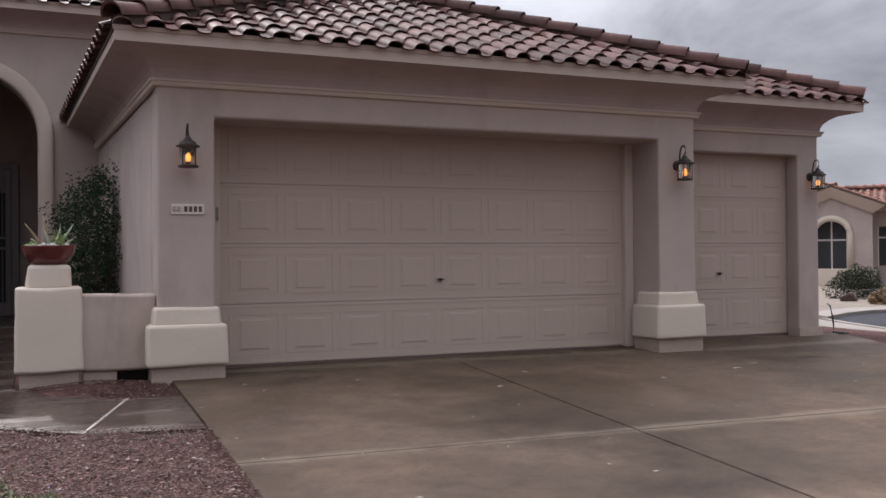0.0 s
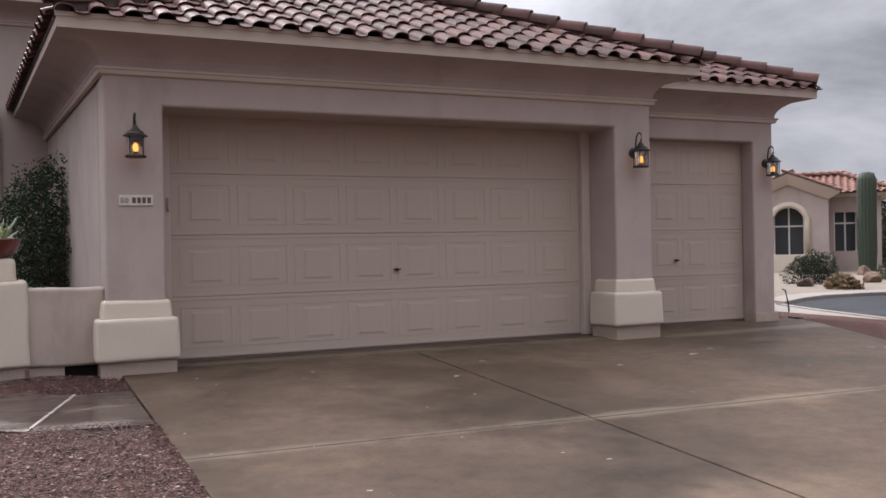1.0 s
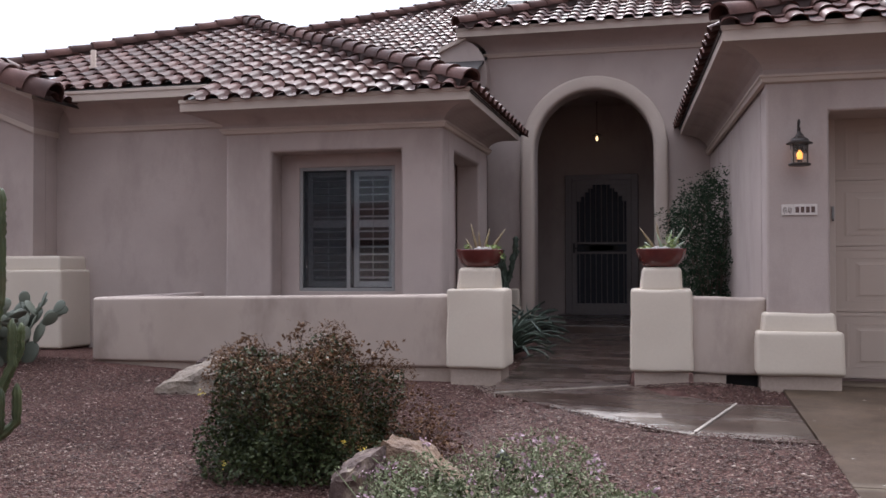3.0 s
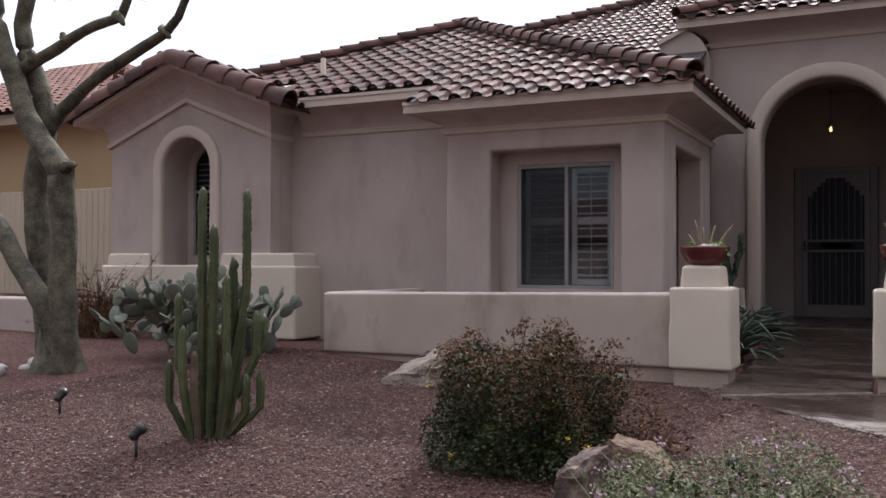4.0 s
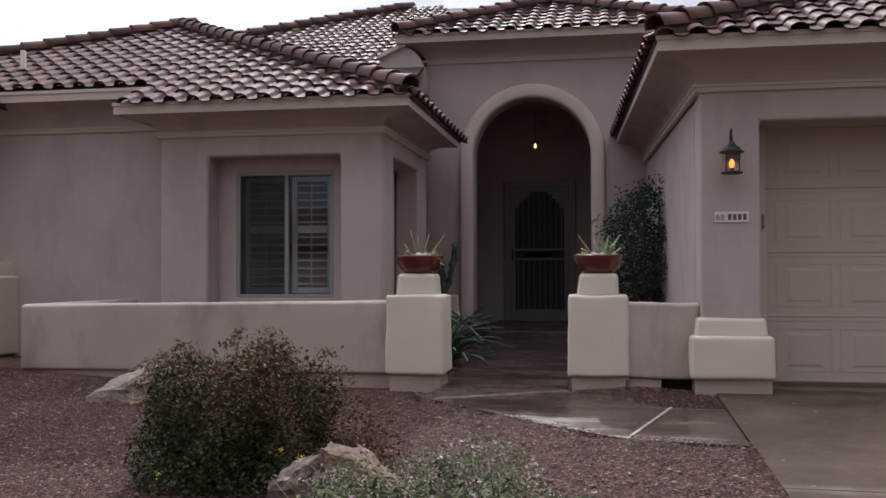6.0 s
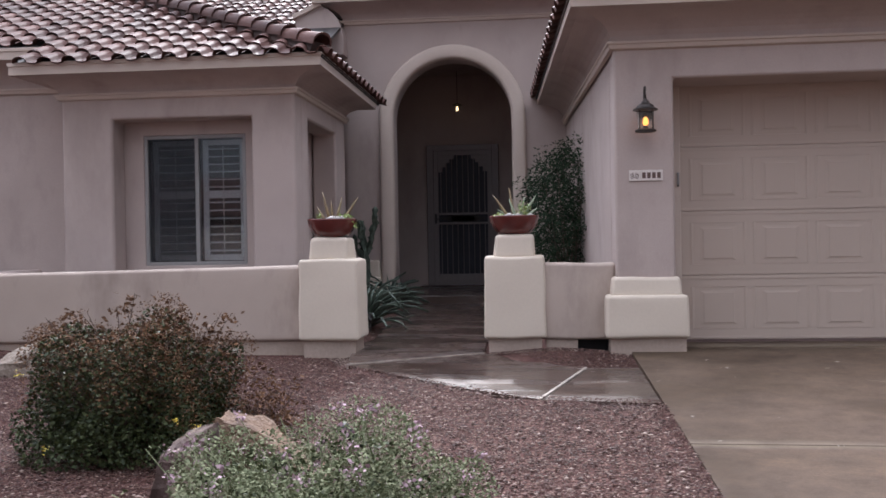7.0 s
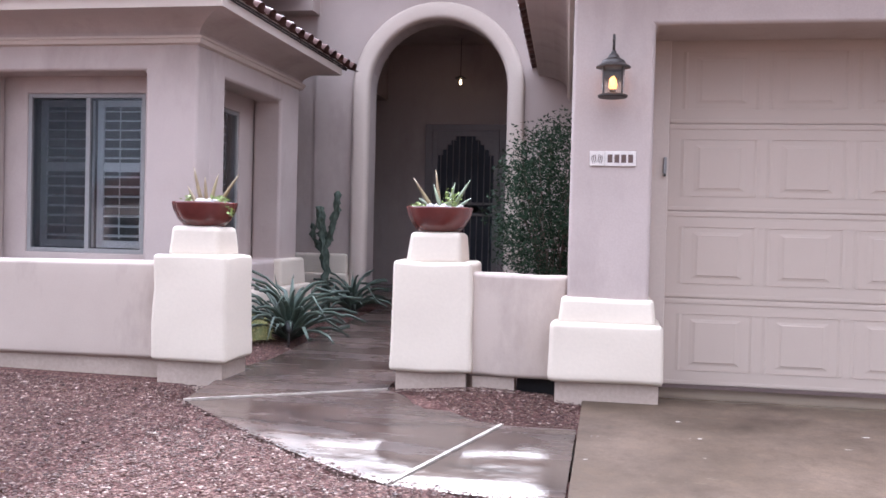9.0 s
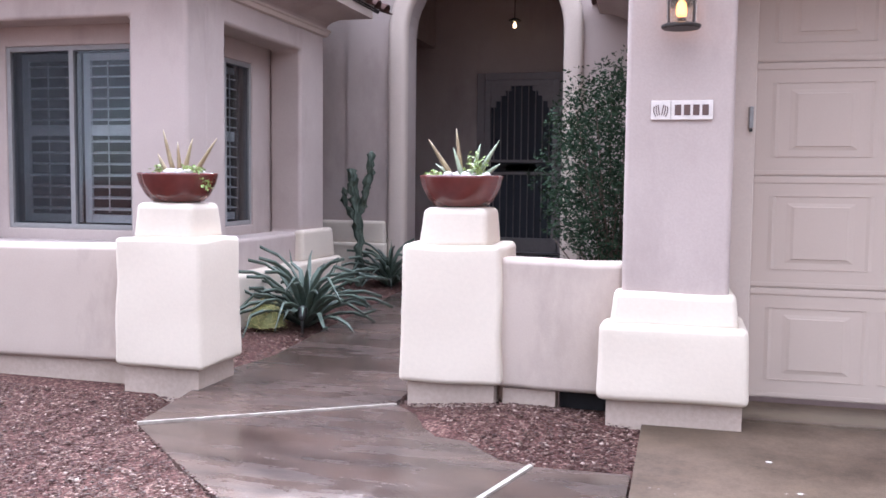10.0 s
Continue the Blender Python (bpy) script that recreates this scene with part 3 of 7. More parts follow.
def garage_door(name, x0, y, panels, sections, pitch, height, handle_x, label):
    """A sectional door: each section a slab with pressed panels, seen with their grooves."""
    door = thing(name, (x0, y, 0.0), label=label, category="garage door", kind="structure")
    for s in range(sections):
        z0 = 0.015 + s * height
        bm = boxed(0, panels * pitch + 0.13, 0.0, 0.045, z0, z0 + height - 0.002)
        # rounded rails along the meeting edges
        box(bm, 0.0, panels * pitch + 0.13, -0.005, 0.0, z0 + height - 0.040, z0 + height - 0.010)
        box(bm, 0.0, panels * pitch + 0.13, -0.004, 0.0, z0 + 0.006, z0 + 0.030)
        part("section", bm, M["door_paint"], door, bevel=0.004)
    for s in range(sections):
        for p in range(panels):
            a, b = 0.065 + p * pitch + 0.045, 0.065 + (p + 1) * pitch - 0.045
            c, d = 0.015 + s * height + 0.105, 0.015 + (s + 1) * height - 0.115
            bm = bmesh.new()
            # pressed frame: groove outside, raised field inside
            steps = [(0.0, 0.0, 0.0075), (0.034, 0.003, 0.0165), (0.044, 0.012, 0.0165), (0.100, 0.056, 0.0085), (0.115, 0.060, 0.0040)]
            rings = []
            for ix, iz, dep in steps:
                rings.append([bm.verts.new(q) for q in ((a + ix, dep - 0.012, c + iz), (b - ix, dep - 0.012, c + iz), (b - ix, dep - 0.012, d - iz), (a + ix, dep - 0.012, d - iz))])
            for r, t in zip(rings, rings[1:]):
                for k in range(4):
                    bm.faces.new([r[k], r[(k + 1) % 4], t[(k + 1) % 4], t[k]])
            bm.faces.new(rings[-1])
            # lip back to the section's face
            back = [bm.verts.new((v.co.x + (-0.03 if v.co.x < (a + b) / 2 else 0.03), 0.002, v.co.z)) for v in rings[0]]
            for k in range(4):
                bm.faces.new([back[k], back[(k + 1) % 4], rings[0][(k + 1) % 4], rings[0][k]])
            part("panel", bm, M["door_paint"], door)
    bm = bmesh.new()
    box(bm, handle_x - 0.045, handle_x + 0.045, -0.035, -0.020, 0.855, 0.872)
    box(bm, handle_x - 0.012, handle_x + 0.012, -0.035, 0.0, 0.845, 0.880)
    part("handle", bm, M["black"], door, "small dark T-handle", bevel=0.003)
    part("bottom_seal", boxed(0, panels * pitch + 0.13, 0.0, 0.04, -0.026, 0.014), M["seal"], door, "dull brown rubber seal")
    return door


garage_door("door_1", 2.43, 9.985, 8, 4, 0.597, 0.628, 2.465, "closed tan double garage door with pressed panels")
garage_door("door_2", 8.12, 10.46, 4, 4, 0.555, 0.628, 1.08, "closed tan single garage door with pressed panels")
jamb = thing("trim_garage_door", label="tan painted jamb boards round the garage door", category="trim", kind="structure")
part("jamb_board", boxed(2.30, 2.43, 9.91, 10.04, 0.0, 2.6), M["trim"], jamb, bevel=0.006)
part("header_board", boxed(2.43, 7.34, 9.93, 10.04, 2.525, 2.9), M["trim"], jamb)
part("header_board", boxed(8.1, 10.38, 10.44, 10.5, 2.525, 2.9), M["trim"], jamb)
part("jamb_board", boxed(7.34, 7.455, 9.91, 10.04, 0.0, 2.6), M["trim"], jamb, bevel=0.006)


def pier_base(name, x0, x1, y0, y1, group_label, lift=0.0):
    """A stepped cream plinth wrapped round the foot of a wall pier."""
    ob = thing(name, ((x0 + x1) / 2, y0, 0), label=group_label, category="pillar base", kind="structure")
    cx = (x0 + x1) / 2
    w = (x1 - x0) / 2
    dp = y1 - y0
    bm = bmesh.new()
    taper(bm, -w, w, 0, dp, 0.10 + lift, 0.498 + lift, 0.012, 0.008)
    part("plinth", hand_worked(bm, 0.009, x0), M["stucco_pale"], ob, bevel=0.035, seg=4)
    bm = bmesh.new()
    taper(bm, -w + 0.055, w - 0.055, 0.055, dp - 0.02, 0.475 + lift, 0.66 + lift * 0.6, 0.02, 0.02)
    part("cap", hand_worked(bm, 0.008, x0 + 5), M["stucco_pale"], ob, bevel=0.035, seg=4)
    part("footing", boxed(-w + 0.05, w - 0.03, 0.05, dp, -0.3, 0.10 + lift), M["footing"], ob, "bare footing below the stucco")
    return ob


pier_base("pillar_base_1", 1.645, 2.405, 9.27, 9.82, "cream stucco stepped base below the lamp pillar")
pier_base("pillar_base_2", 7.345, 8.055, 9.27, 9.82, "cream stucco stepped base between the two garage doors", 0.032)
part("kerb_block", boxed(10.36, TX1 + 0.03, TY - 0.03, TY + 0.2, -0.05, 0.10), M["footing"], wall_garage, "bare footing block")


# ---------- cornices ----------
def cornice(name, path, z, over=0.42, drop=0.30, label="tan stucco cove cornice and fascia under the eave"):
    """Moulding, cove and fascia below an eave whose fascia top lies at z."""
    ob = thing(name, label=label, category="trim", kind="structure")
    zb = z - 0.115
    m0 = z - drop - 0.06
    part("moulding", swept([(0, m0), (0.035, m0 + 0.012), (0.045, m0 + 0.045), (0.060, m0 + 0.055), (0.060, m0 + 0.075), (0.0, m0 + 0.08)], path, True), M["trim"], ob)
    z0 = m0 + 0.078
    n = 8
    cove = [(0.02 + (over - 0.03) * (1 - math.cos(a)), z0 + (zb - z0) * math.sin(a)) for a in (math.pi / 2 * i / n for i in range(n + 1))]
    part("cove", swept(cove + [(over - 0.01, zb + 0.01), (0.0, zb + 0.02), (0.0, z0)], path, True), M["stucco"], ob)
    part("fascia", swept([(over - 0.03, zb), (over, zb), (over, z - 0.02), (over + 0.012, z - 0.018), (over + 0.012, z + 0.022), (over - 0.03, z + 0.022)], path, True), M["trim"], ob)
    return ob


cornice("trim_cornice_garage", [(GX0 - 0.26, 15.0), (GX0, GY), (GX1, GY), (GX1, TY - 0.05)], 3.185, 0.42, 0.375)
cornice("trim_cornice_second", [(GX1 + 0.01, TY), (TX1, TY), (TX1, 16.0)], 3.185, 0.42, 0.375)

# ---------- window bay ----------
BX0, BX1, BY = -4.395, -1.656, 10.93
tagged(part("wall_bay_front", holed([BX0, -3.79, -2.16, BX1], [-0.05, 0.70, 2.47, 3.0], lambda i, j: not (i == 1 and j == 1), 0.33, face_y(BY)), M["stucco"], bevel=0.035, seg=3),
       "tan stucco bay wall with a deep window niche", "wall", kind="structure")
tagged(part("wall_bay_side", holed([BY + 0.27, 11.55, 13.09, 13.7], [-0.05, 0.70, 2.49, 3.0], lambda i, j: not (i == 1 and j == 1), 0.33, face_x(BX1 + 0.004, -1)), M["stucco"], bevel=0.035, seg=3),
       "tan stucco bay side wall with a window niche", "wall", kind="structure")
tagged(part("wall_bay_back", boxed(-4.3, BX1 - 0.335, 13.45, 13.7, -0.05, 3.0), M["stucco"]), "tan stucco wall behind the bay", "wall", kind="structure")
tagged(part("wall_bay_west", boxed(BX0, BX0 + 0.25, BY + 0.335, 12.0, -0.05, 3.0), M["stucco"]), "tan stucco west return of the bay", "wall", kind="structure")
cornice("trim_cornice_bay", [(BX0, 11.7), (BX0, BY), (BX1, BY), (BX1, 13.7), (-3.2, 13.7)], 3.06, 0.40, 0.30)

RY = 11.70
tagged(part("wall_recess", boxed(-7.40, BX0 - 0.004, RY, RY + 0.25, -0.05, 3.38), M["stucco"]), "tan stucco recessed front wall", "wall", kind="structure")
cornice("trim_cornice_recess", [(-7.10, RY), (BX0 + 0.0, RY)], 3.40, 0.40, 0.42)

vent = thing("roof_vent_pipe", (-7.40, 12.66, 3.93), label="short brown plumbing vent pipe on the tiled roof", category="vent pipe")
bm = bmesh.new()
lathe(bm, [(0.11, 0.05), (0.075, 0.13), (0.040, 0.15), (0.040, 0.38), (0.033, 0.38), (0.033, 0.30)], 14)
part("pipe", bm, M["footing"], vent, smooth=True)

# ---------- entry tower ----------
AY, ACX = 15.06, -0.235
tagged(part("wall_entry", arched(-1.9, GX0 + 0.6, -0.1, 4.8, ACX, 0.915, 2.91, 0.35, face_y(AY), 24), M["stucco"]), "tan stucco entry wall with a tall arched opening", "wall", kind="structure")
tagged(part("wall_entry_west", boxed(-3.6, -1.905, AY + 0.03, AY + 0.3, -0.1, 4.42), M["stucco"]), "tan stucco wall beside the entry", "wall", kind="structure")
tagged(part("wall_entry_side", boxed(-1.9, -1.65, AY + 0.355, 19.0, 3.2, 4.8), M["stucco"]), "tan stucco side of the raised entry", "wall", kind="structure")
cornice("trim_cornice_entry", [(-1.9, 19.0), (-1.9, AY), (GX0 + 0.6, AY)], 4.79, 0.42, 0.33)

shoulder = thing("wall_entry_shoulder", label="rounded tan stucco shoulder beside the entry tower", category="wall", kind="structure")
edge = [(-2.600, 3.9), (-2.600, 4.47), (-2.205, 4.645), (-2.095, 4.60), (-2.0, 4.516), (-1.93, 4.41), (-1.884, 4.288), (-1.862, 4.18), (-1.857, 3.9)]
bm = bmesh.new()
front = [bm.verts.new((x, 14.75, z)) for x, z in edge]
rear = [bm.verts.new((x, AY + 0.028, z)) for x, z in edge]
bm.faces.new(front)
bm.faces.new(rear)
for k in range(len(edge)):
    q = (k + 1) % len(edge)
    bm.faces.new([front[k], front[q], rear[q], rear[k]])
part("body", bm, M["stucco"], shoulder)
bm = bmesh.new()
for y in (14.69, 15.0):
    for x, z in ((-2.63, 4.455), (-2.63, 4.525), (-2.18, 4.725), (-2.18, 4.655)):
        bm.verts.new((x, y, z))
bm.verts.ensure_lookup_table()
for f in ((0, 1, 2, 3), (7, 6, 5, 4), (0, 4, 5, 1), (1, 5, 6, 2), (2, 6, 7, 3), (3, 7, 4, 0)):
    bm.faces.new([bm.verts[k] for k in f])
part("fascia", bm, M["trim"], shoulder, "pale raking fascia bar")

# porch behind the arch
tagged(part("wall_porch_back", holed([-2.4, -1.00, 0.36, 2.0], [0.1, 2.80, 4.1], lambda i, j: not (i == 1 and j == 0), 0.2, face_y(18.1)), M["stucco"]), "shaded stucco porch wall round the front door", "wall", kind="structure")
tagged(part("wall_porch_west", boxed(-2.4, -2.2, AY + 0.36, 18.095, 0.1, 4.1), M["stucco"]), "shaded stucco porch side wall", "wall", kind="structure")
tagged(part("wall_porch_east", boxed(1.8, 2.0, AY + 0.36, 18.095, 0.1, 4.1), M["stucco"]), "shaded stucco porch side wall", "wall", kind="structure")
tagged(part("ceiling", boxed(-2.4, 2.0, AY + 0.36, 18.3, 4.105, 4.2), M["stucco"]), "stucco porch ceiling", "ceiling", kind="structure")

# ---------- gable wing ----------
WX0, WX1, WY = -10.365, -7.31, 11.2
gable_c, gable_p, arch_c = -8.84, 0.40, -8.845


def gable_wall():
    bm = arched(WX0, WX1, -0.05, 2.98, arch_c, 0.465, 2.505, 0.25, face_y(WY), 18, sill=1.05)
    pts = [(WX0, 2.98), (WX1, 2.98), (WX1, 3.15), (gable_c, 3.15 + gable_p * (WX1 - gable_c)), (WX0, 3.15)]
    for y in (WY, WY + 0.25):
        bm.faces.new([bm.verts.new((x, y, z)) for x, z in pts])
    return bm


tagged(part("wall_gable", gable_wall(), M["stucco"]), "tan stucco gable wall with an arched window niche", "wall", kind="structure")
tagged(part("wall_gable_side", boxed(WX1 - 0.25, WX1, WY + 0.255, RY - 0.003, -0.05, 3.3), M["stucco"]), "tan stucco side of the gable wing", "wall", kind="structure")
tagged(part("wall_gable_west", boxed(WX0, WX0 + 0.25, WY + 0.255, 16.0, -0.05, 3.2), M["stucco"]), "tan stucco west side of the gable wing", "wall", kind="structure")
base_l = thing("pillar_base_gable", label="cream stucco stepped base along the gable wall", category="wall base", kind="structure")
for a, b, w in ((-10.47, -9.44, 0), (-8.25, -6.78, 1)):
    bm = bmesh.new()
    taper(bm, a, b, WY - 0.14, WY + (0.9 if w else 0.2), 0.02, 1.055, 0.015, 0.012)
    part("plinth", bm, M["stucco_pale"], base_l, bevel=0.04, seg=4)
    bm = bmesh.new()
    taper(bm, a + 0.08, b - 0.07, WY - 0.08, WY + (0.8 if w else 0.1), 1.03, 1.235, 0.02, 0.02)
    part("cap", bm, M["stucco_pale"], base_l, bevel=0.04, seg=4)
bm = boxed(-9.43, -8.26, WY - 0.12, WY + 0.5, 0.02, 1.06)
part("sill", bm, M["stucco_pale"], base_l, bevel=0.03, seg=3)


# ---------- roofs ----------
PITCH = 0.442
TW, TC = 0.285, 0.345        # tile width and exposed course


def tile_mesh():
    bm = bmesh.new()
    L = TC + 0.07
    # a round cover, then a shallow pan
    prof = [(0.084 - 0.084 * math.cos(math.pi * i / 8), 0.062 * math.sin(math.pi * i / 8) ** 0.85) for i in range(9)]
    prof += [(0.168 + 0.129 * i / 4, -0.010 * math.sin(math.pi * i / 4) - 0.001) for i in range(1, 5)]
    top = [[bm.verts.new((x, v, z + (0.036 if v == 0 else 0.004))) for x, z in prof] for v in (0.0, L)]
    rim = [bm.verts.new((x, 0.0, z + 0.036)) for x, z in prof]
    low = [bm.verts.new((x, 0.004, z + 0.036 - 0.014)) for x, z in prof]
    back = [bm.verts.new((x, 0.12, z + 0.010)) for x, z in prof]
    for i in range(len(prof) - 1):
        bm.faces.new([top[0][i], top[0][i + 1], top[1][i + 1], top[1][i]])
        bm.faces.new([low[i], low[i + 1], rim[i + 1], rim[i]])
        bm.faces.new([back[i], back[i + 1], low[i + 1], low[i]])
    me = bpy.data.meshes.new("tile")
    bmesh.ops.recalc_face_normals(bm, faces=bm.faces)
    bm.to_mesh(me)
    bm.free()
    for p in me.polygons:
        p.use_smooth = True
    return me


def cap_mesh(lip=0.118, inner=0.104, tail=0.098, skirt=0.03):
    """A half-round cap tile with straight sides below, its lower end a crisp lip."""
    bm = bmesh.new()
    n, L = 8, 0.46
    rings = []
    for v, r, lift in ((0.0, lip, 0.030), (0.0, lip, 0.030), (0.006, inner, 0.018), (L, tail, 0.0)):
        arc = [(r * math.cos(math.pi * k / n), lift + r * math.sin(math.pi * k / n) * 0.9) for k in range(n + 1)]
        rings.append([bm.verts.new((x, v, z)) for x, z in [(r, lift - skirt)] + arc + [(-r, lift - skirt)]])
    for r, s in ((rings[0], rings[3]), (rings[2], rings[1])):
        for k in range(n + 2):
            bm.faces.new([r[k], r[k + 1], s[k + 1], s[k]])
    me = bpy.data.meshes.new("ridge_tile")
    bmesh.ops.recalc_face_normals(bm, faces=bm.faces)
    bm.to_mesh(me)
    bm.free()
    for p in me.polygons:
        p.use_smooth = True
    return me


TILE, CAP = tile_mesh(), cap_mesh()
RAKE = cap_mesh(0.172, 0.156, 0.156, 0.05)
for v in RAKE.vertices:
    v.co.z *= 1.18
RAKE.materials.append(M["tile"])
TILE.materials.append(M["tile"])
CAP.materials.append(M["tile"])
tile_rng = random.Random(5)


def hip_cut(me, m, at, line, out):
    """The tile sawn off along a hip: a vertical cut through `at` along the plan direction `line`."""
    inv = m.inverted()
    no = Vector((line.y, -line.x, 0)).normalized()
    if no.dot(out) < 0:
        no = -no
    bm = bmesh.new()
    bm.from_mesh(me)
    bmesh.ops.bisect_plane(bm, geom=bm.verts[:] + bm.edges[:] + bm.faces[:], plane_co=inv @ (at - no * 0.015), plane_no=inv.to_3x3() @ no, clear_outer=True)
    sawn = me.copy()
    bm.to_mesh(sawn)
    bm.free()
    return sawn


def roof_plane(parent, origin, along, length, into, run, pitch, k0, k1, tiles=True, r0=0.0, keep=None, tile_me=None, deck=True):
    """One roof slope: eave from origin along a direction, rising into the roof over a plan run; k0, k1: plan inset of
    the two ends for each metre of run. r0: run at which the tiles begin. keep(x, y): where tiles lie."""
    o = Vector(origin)
    a = Vector((along[0], along[1], 0)).normalized()
    i = Vector((into[0], into[1], 0)).normalized()
    up = (i + Vector((0, 0, pitch))).normalized()
    nrm = a.cross(up)
    if nrm.z < 0:
        nrm = -nrm
    flip = a.cross(up).z < 0
    # felt deck
    bm = bmesh.new()
    pts = [o + a * (k0 * r0) + (i + Vector((0, 0, pitch))) * r0, o + a * (length - k1 * r0) + (i + Vector((0, 0, pitch))) * r0,
           o + a * (length - k1 * run) + (i + Vector((0, 0, pitch))) * run, o + a * (k0 * run) + (i + Vector((0, 0, pitch))) * run]
    f = [bm.verts.new(p) for p in pts]
    g = [bm.verts.new(p - nrm * 0.04) for p in pts]
    bm.faces.new(f)
    bm.faces.new(g)
    for q in range(4):
        bm.faces.new([f[q], f[(q + 1) % 4], g[(q + 1) % 4], g[q]])
    if deck:
        part("deck", bm, M["deck"], parent)
    else:
        bm.free()
    if not tiles:
        return
    cosp = 1 / math.sqrt(1 + pitch * pitch)
    slope_len = run / cosp
    j = int(r0 / cosp / TC + 0.5)
    rot = Matrix((a, up, nrm)).transposed().to_4x4()
    if flip:
        rot = Matrix((-a, up, nrm)).transposed().to_4x4()
    while j * TC < slope_len:
        v = j * TC - 0.06
        near, far = max(0.0, v) * cosp, (v + TC + 0.07) * cosp
        c = 0
        while c * TW < length:
            u = c * TW + (0 if not flip else TW)
            e0, e1 = c * TW, (c + 1) * TW
            if e1 - 0.04 > k0 * near and e0 + 0.04 < length - k1 * near:
                p = o + a * u + up * v
                if keep is None or keep(p.x, p.y):
                    t = new("tile", tile_me or TILE)
                    base = Matrix.Translation(p) @ rot
                    if k0 and e0 < k0 * far:
                        t.data = hip_cut(t.data, base, o, i + a * k0, -a)
                    if k1 and e1 > length - k1 * far:
                        t.data = hip_cut(t.data, base, o + a * length, i - a * k1, a)
                    t.matrix_basis = Matrix.Translation(p + nrm * (0.008 * (tile_rng.random() - 0.5))) @ rot @ pose(0, 0, 0, tile_rng.uniform(-0.6, 0.6), 0, tile_rng.uniform(-0.8, 0.8))
                    t.parent = parent
            c += 1
        j += 1


def hip_line(parent, a, b, lift=0.09, me=None, step=0.36):
    a, b = Vector(a), Vector(b)
    d = (b - a).normalized()
    side = d.cross(Vector((0, 0, 1))).normalized()
    nrm = side.cross(d)
    rot = Matrix((side, d, nrm)).transposed().to_4x4()
    n = int((b - a).length / step)
    bed = bmesh.new()
    ends = [[bed.verts.new(p + side * u + nrm * w) for u, w in ((-0.10, -0.03), (0.10, -0.03), (0.07, lift + 0.01), (-0.07, lift + 0.01))] for p in (a + d * 0.03, b)]
    for k in range(4):
        bed.faces.new([ends[0][k], ends[0][(k + 1) % 4], ends[1][(k + 1) % 4], ends[1][k]])
    for e in ends:
        bed.faces.new(e)
    part("ridge_bed", bed, M["mortar"], parent, "dark mortar under the ridge tiles")
    for k in range(n + 1):
        t = new("ridge_tile", me or CAP)
        t.matrix_basis = Matrix.Translation(a + d * (k * step - 0.05) + nrm * (lift + 0.006 * (tile_rng.random() - 0.5))) @ rot @ pose(0, 0, 0, tile_rng.uniform(-1, 1), 0, tile_rng.uniform(-1.2, 1.2))
        t.parent = parent


def roof(name, label):
    return thing(name, label=label, category="roof", kind="structure")


EAVE = 3.185 + 0.003
r_g = roof("roof_garage", "hipped garage roof of weathered brown barrel tiles")
gx0, gx1, gy = GX0 - 0.42, GX1 + 0.42, GY - 0.42
half = (gx1 - gx0) / 2
apex = EAVE + PITCH * half
roof_plane(r_g, (gx0, gy, EAVE), (1, 0), gx1 - gx0, (0, 1), half, PITCH, 1, 1)
roof_plane(r_g, (gx0, gy, EAVE), (-0.047, 1), 8.0, (1, 0.047), half, PITCH, 1, 0, keep=lambda x, y: x < gx0 + 0.75)
roof_plane(r_g, (gx1, gy, EAVE), (0, 1), 8.0, (-1, 0), half, PITCH, 1, 0, keep=lambda x, y: x > gx1 - 0.4 and y < gy + 1.2)
hip_line(r_g, (gx0 + 0.05, gy + 0.05, EAVE + 0.02), (gx0 + half, gy + half, apex))
hip_line(r_g, (gx1 - 0.05, gy + 0.05, EAVE + 0.02), (gx0 + half, gy + half, apex))

r_t = roof("roof_second_garage", "lower tiled roof over the single garage")
tx1, ty = TX1 + 0.42, TY - 0.42
roof_plane(r_t, (7.2, ty, EAVE), (1, 0), tx1 - 7.2, (0, 1), 2.6, PITCH, 0, 1, keep=lambda x, y: x > 7.9)
roof_plane(r_t, (tx1, ty, EAVE), (0, 1), 6.0, (-1, 0), 2.6, PITCH, 1, 0, keep=lambda x, y: x > tx1 - 0.4)
hip_line(r_t, (tx1 - 0.05, ty + 0.05, EAVE + 0.02), (tx1 - 2.6, ty + 2.6, EAVE + 2.6 * PITCH))

r_b = roof("roof_bay", "broad hipped front roof of weathered brown barrel tiles")
bx1, by, bz = BX1 + 0.42, BY - 0.40, 3.06 + 0.003
run_b = 5.2
roof_plane(r_b, (-11.55, by, bz), (1, 0), bx1 + 11.55, (0, 1), run_b, PITCH, 1, 1, r0=0.0,
           keep=lambda x, y: (x > BX0 - 0.50 or y > RY - 0.50) and y > by - 0.1 and (x > -7.6 or y > 12.2), deck=False)
for x0, x1, q0, q1, k0, k1 in ((-9.55, bx1, 2.0, run_b, 1, 1), (-7.3, bx1, 0.78, 2.0, 0, 1), (BX0 - 0.40, bx1, 0.0, 0.78, 0, 1)):
    roof_plane(r_b, (x0 - (k0 * q0), by, bz), (1, 0), bx1 - x0 + k0 * q0, (0, 1), q1, PITCH, k0, k1, tiles=False, r0=q0)
roof_plane(r_b, (bx1, by, bz), (0, 1), 3.75, (-1, 0), 3.7, PITCH, 1, 0, keep=lambda x, y: x > bx1 - 1.0)
hip_line(r_b, (bx1 - 0.05, by + 0.05, bz + 0.02), (bx1 - run_b, by + run_b, bz + run_b * PITCH))
hip_line(r_b, (-11.55 + 1.2, by + 1.2, bz + 1.2 * PITCH), (-11.55 + run_b, by + run_b, bz + run_b * PITCH))

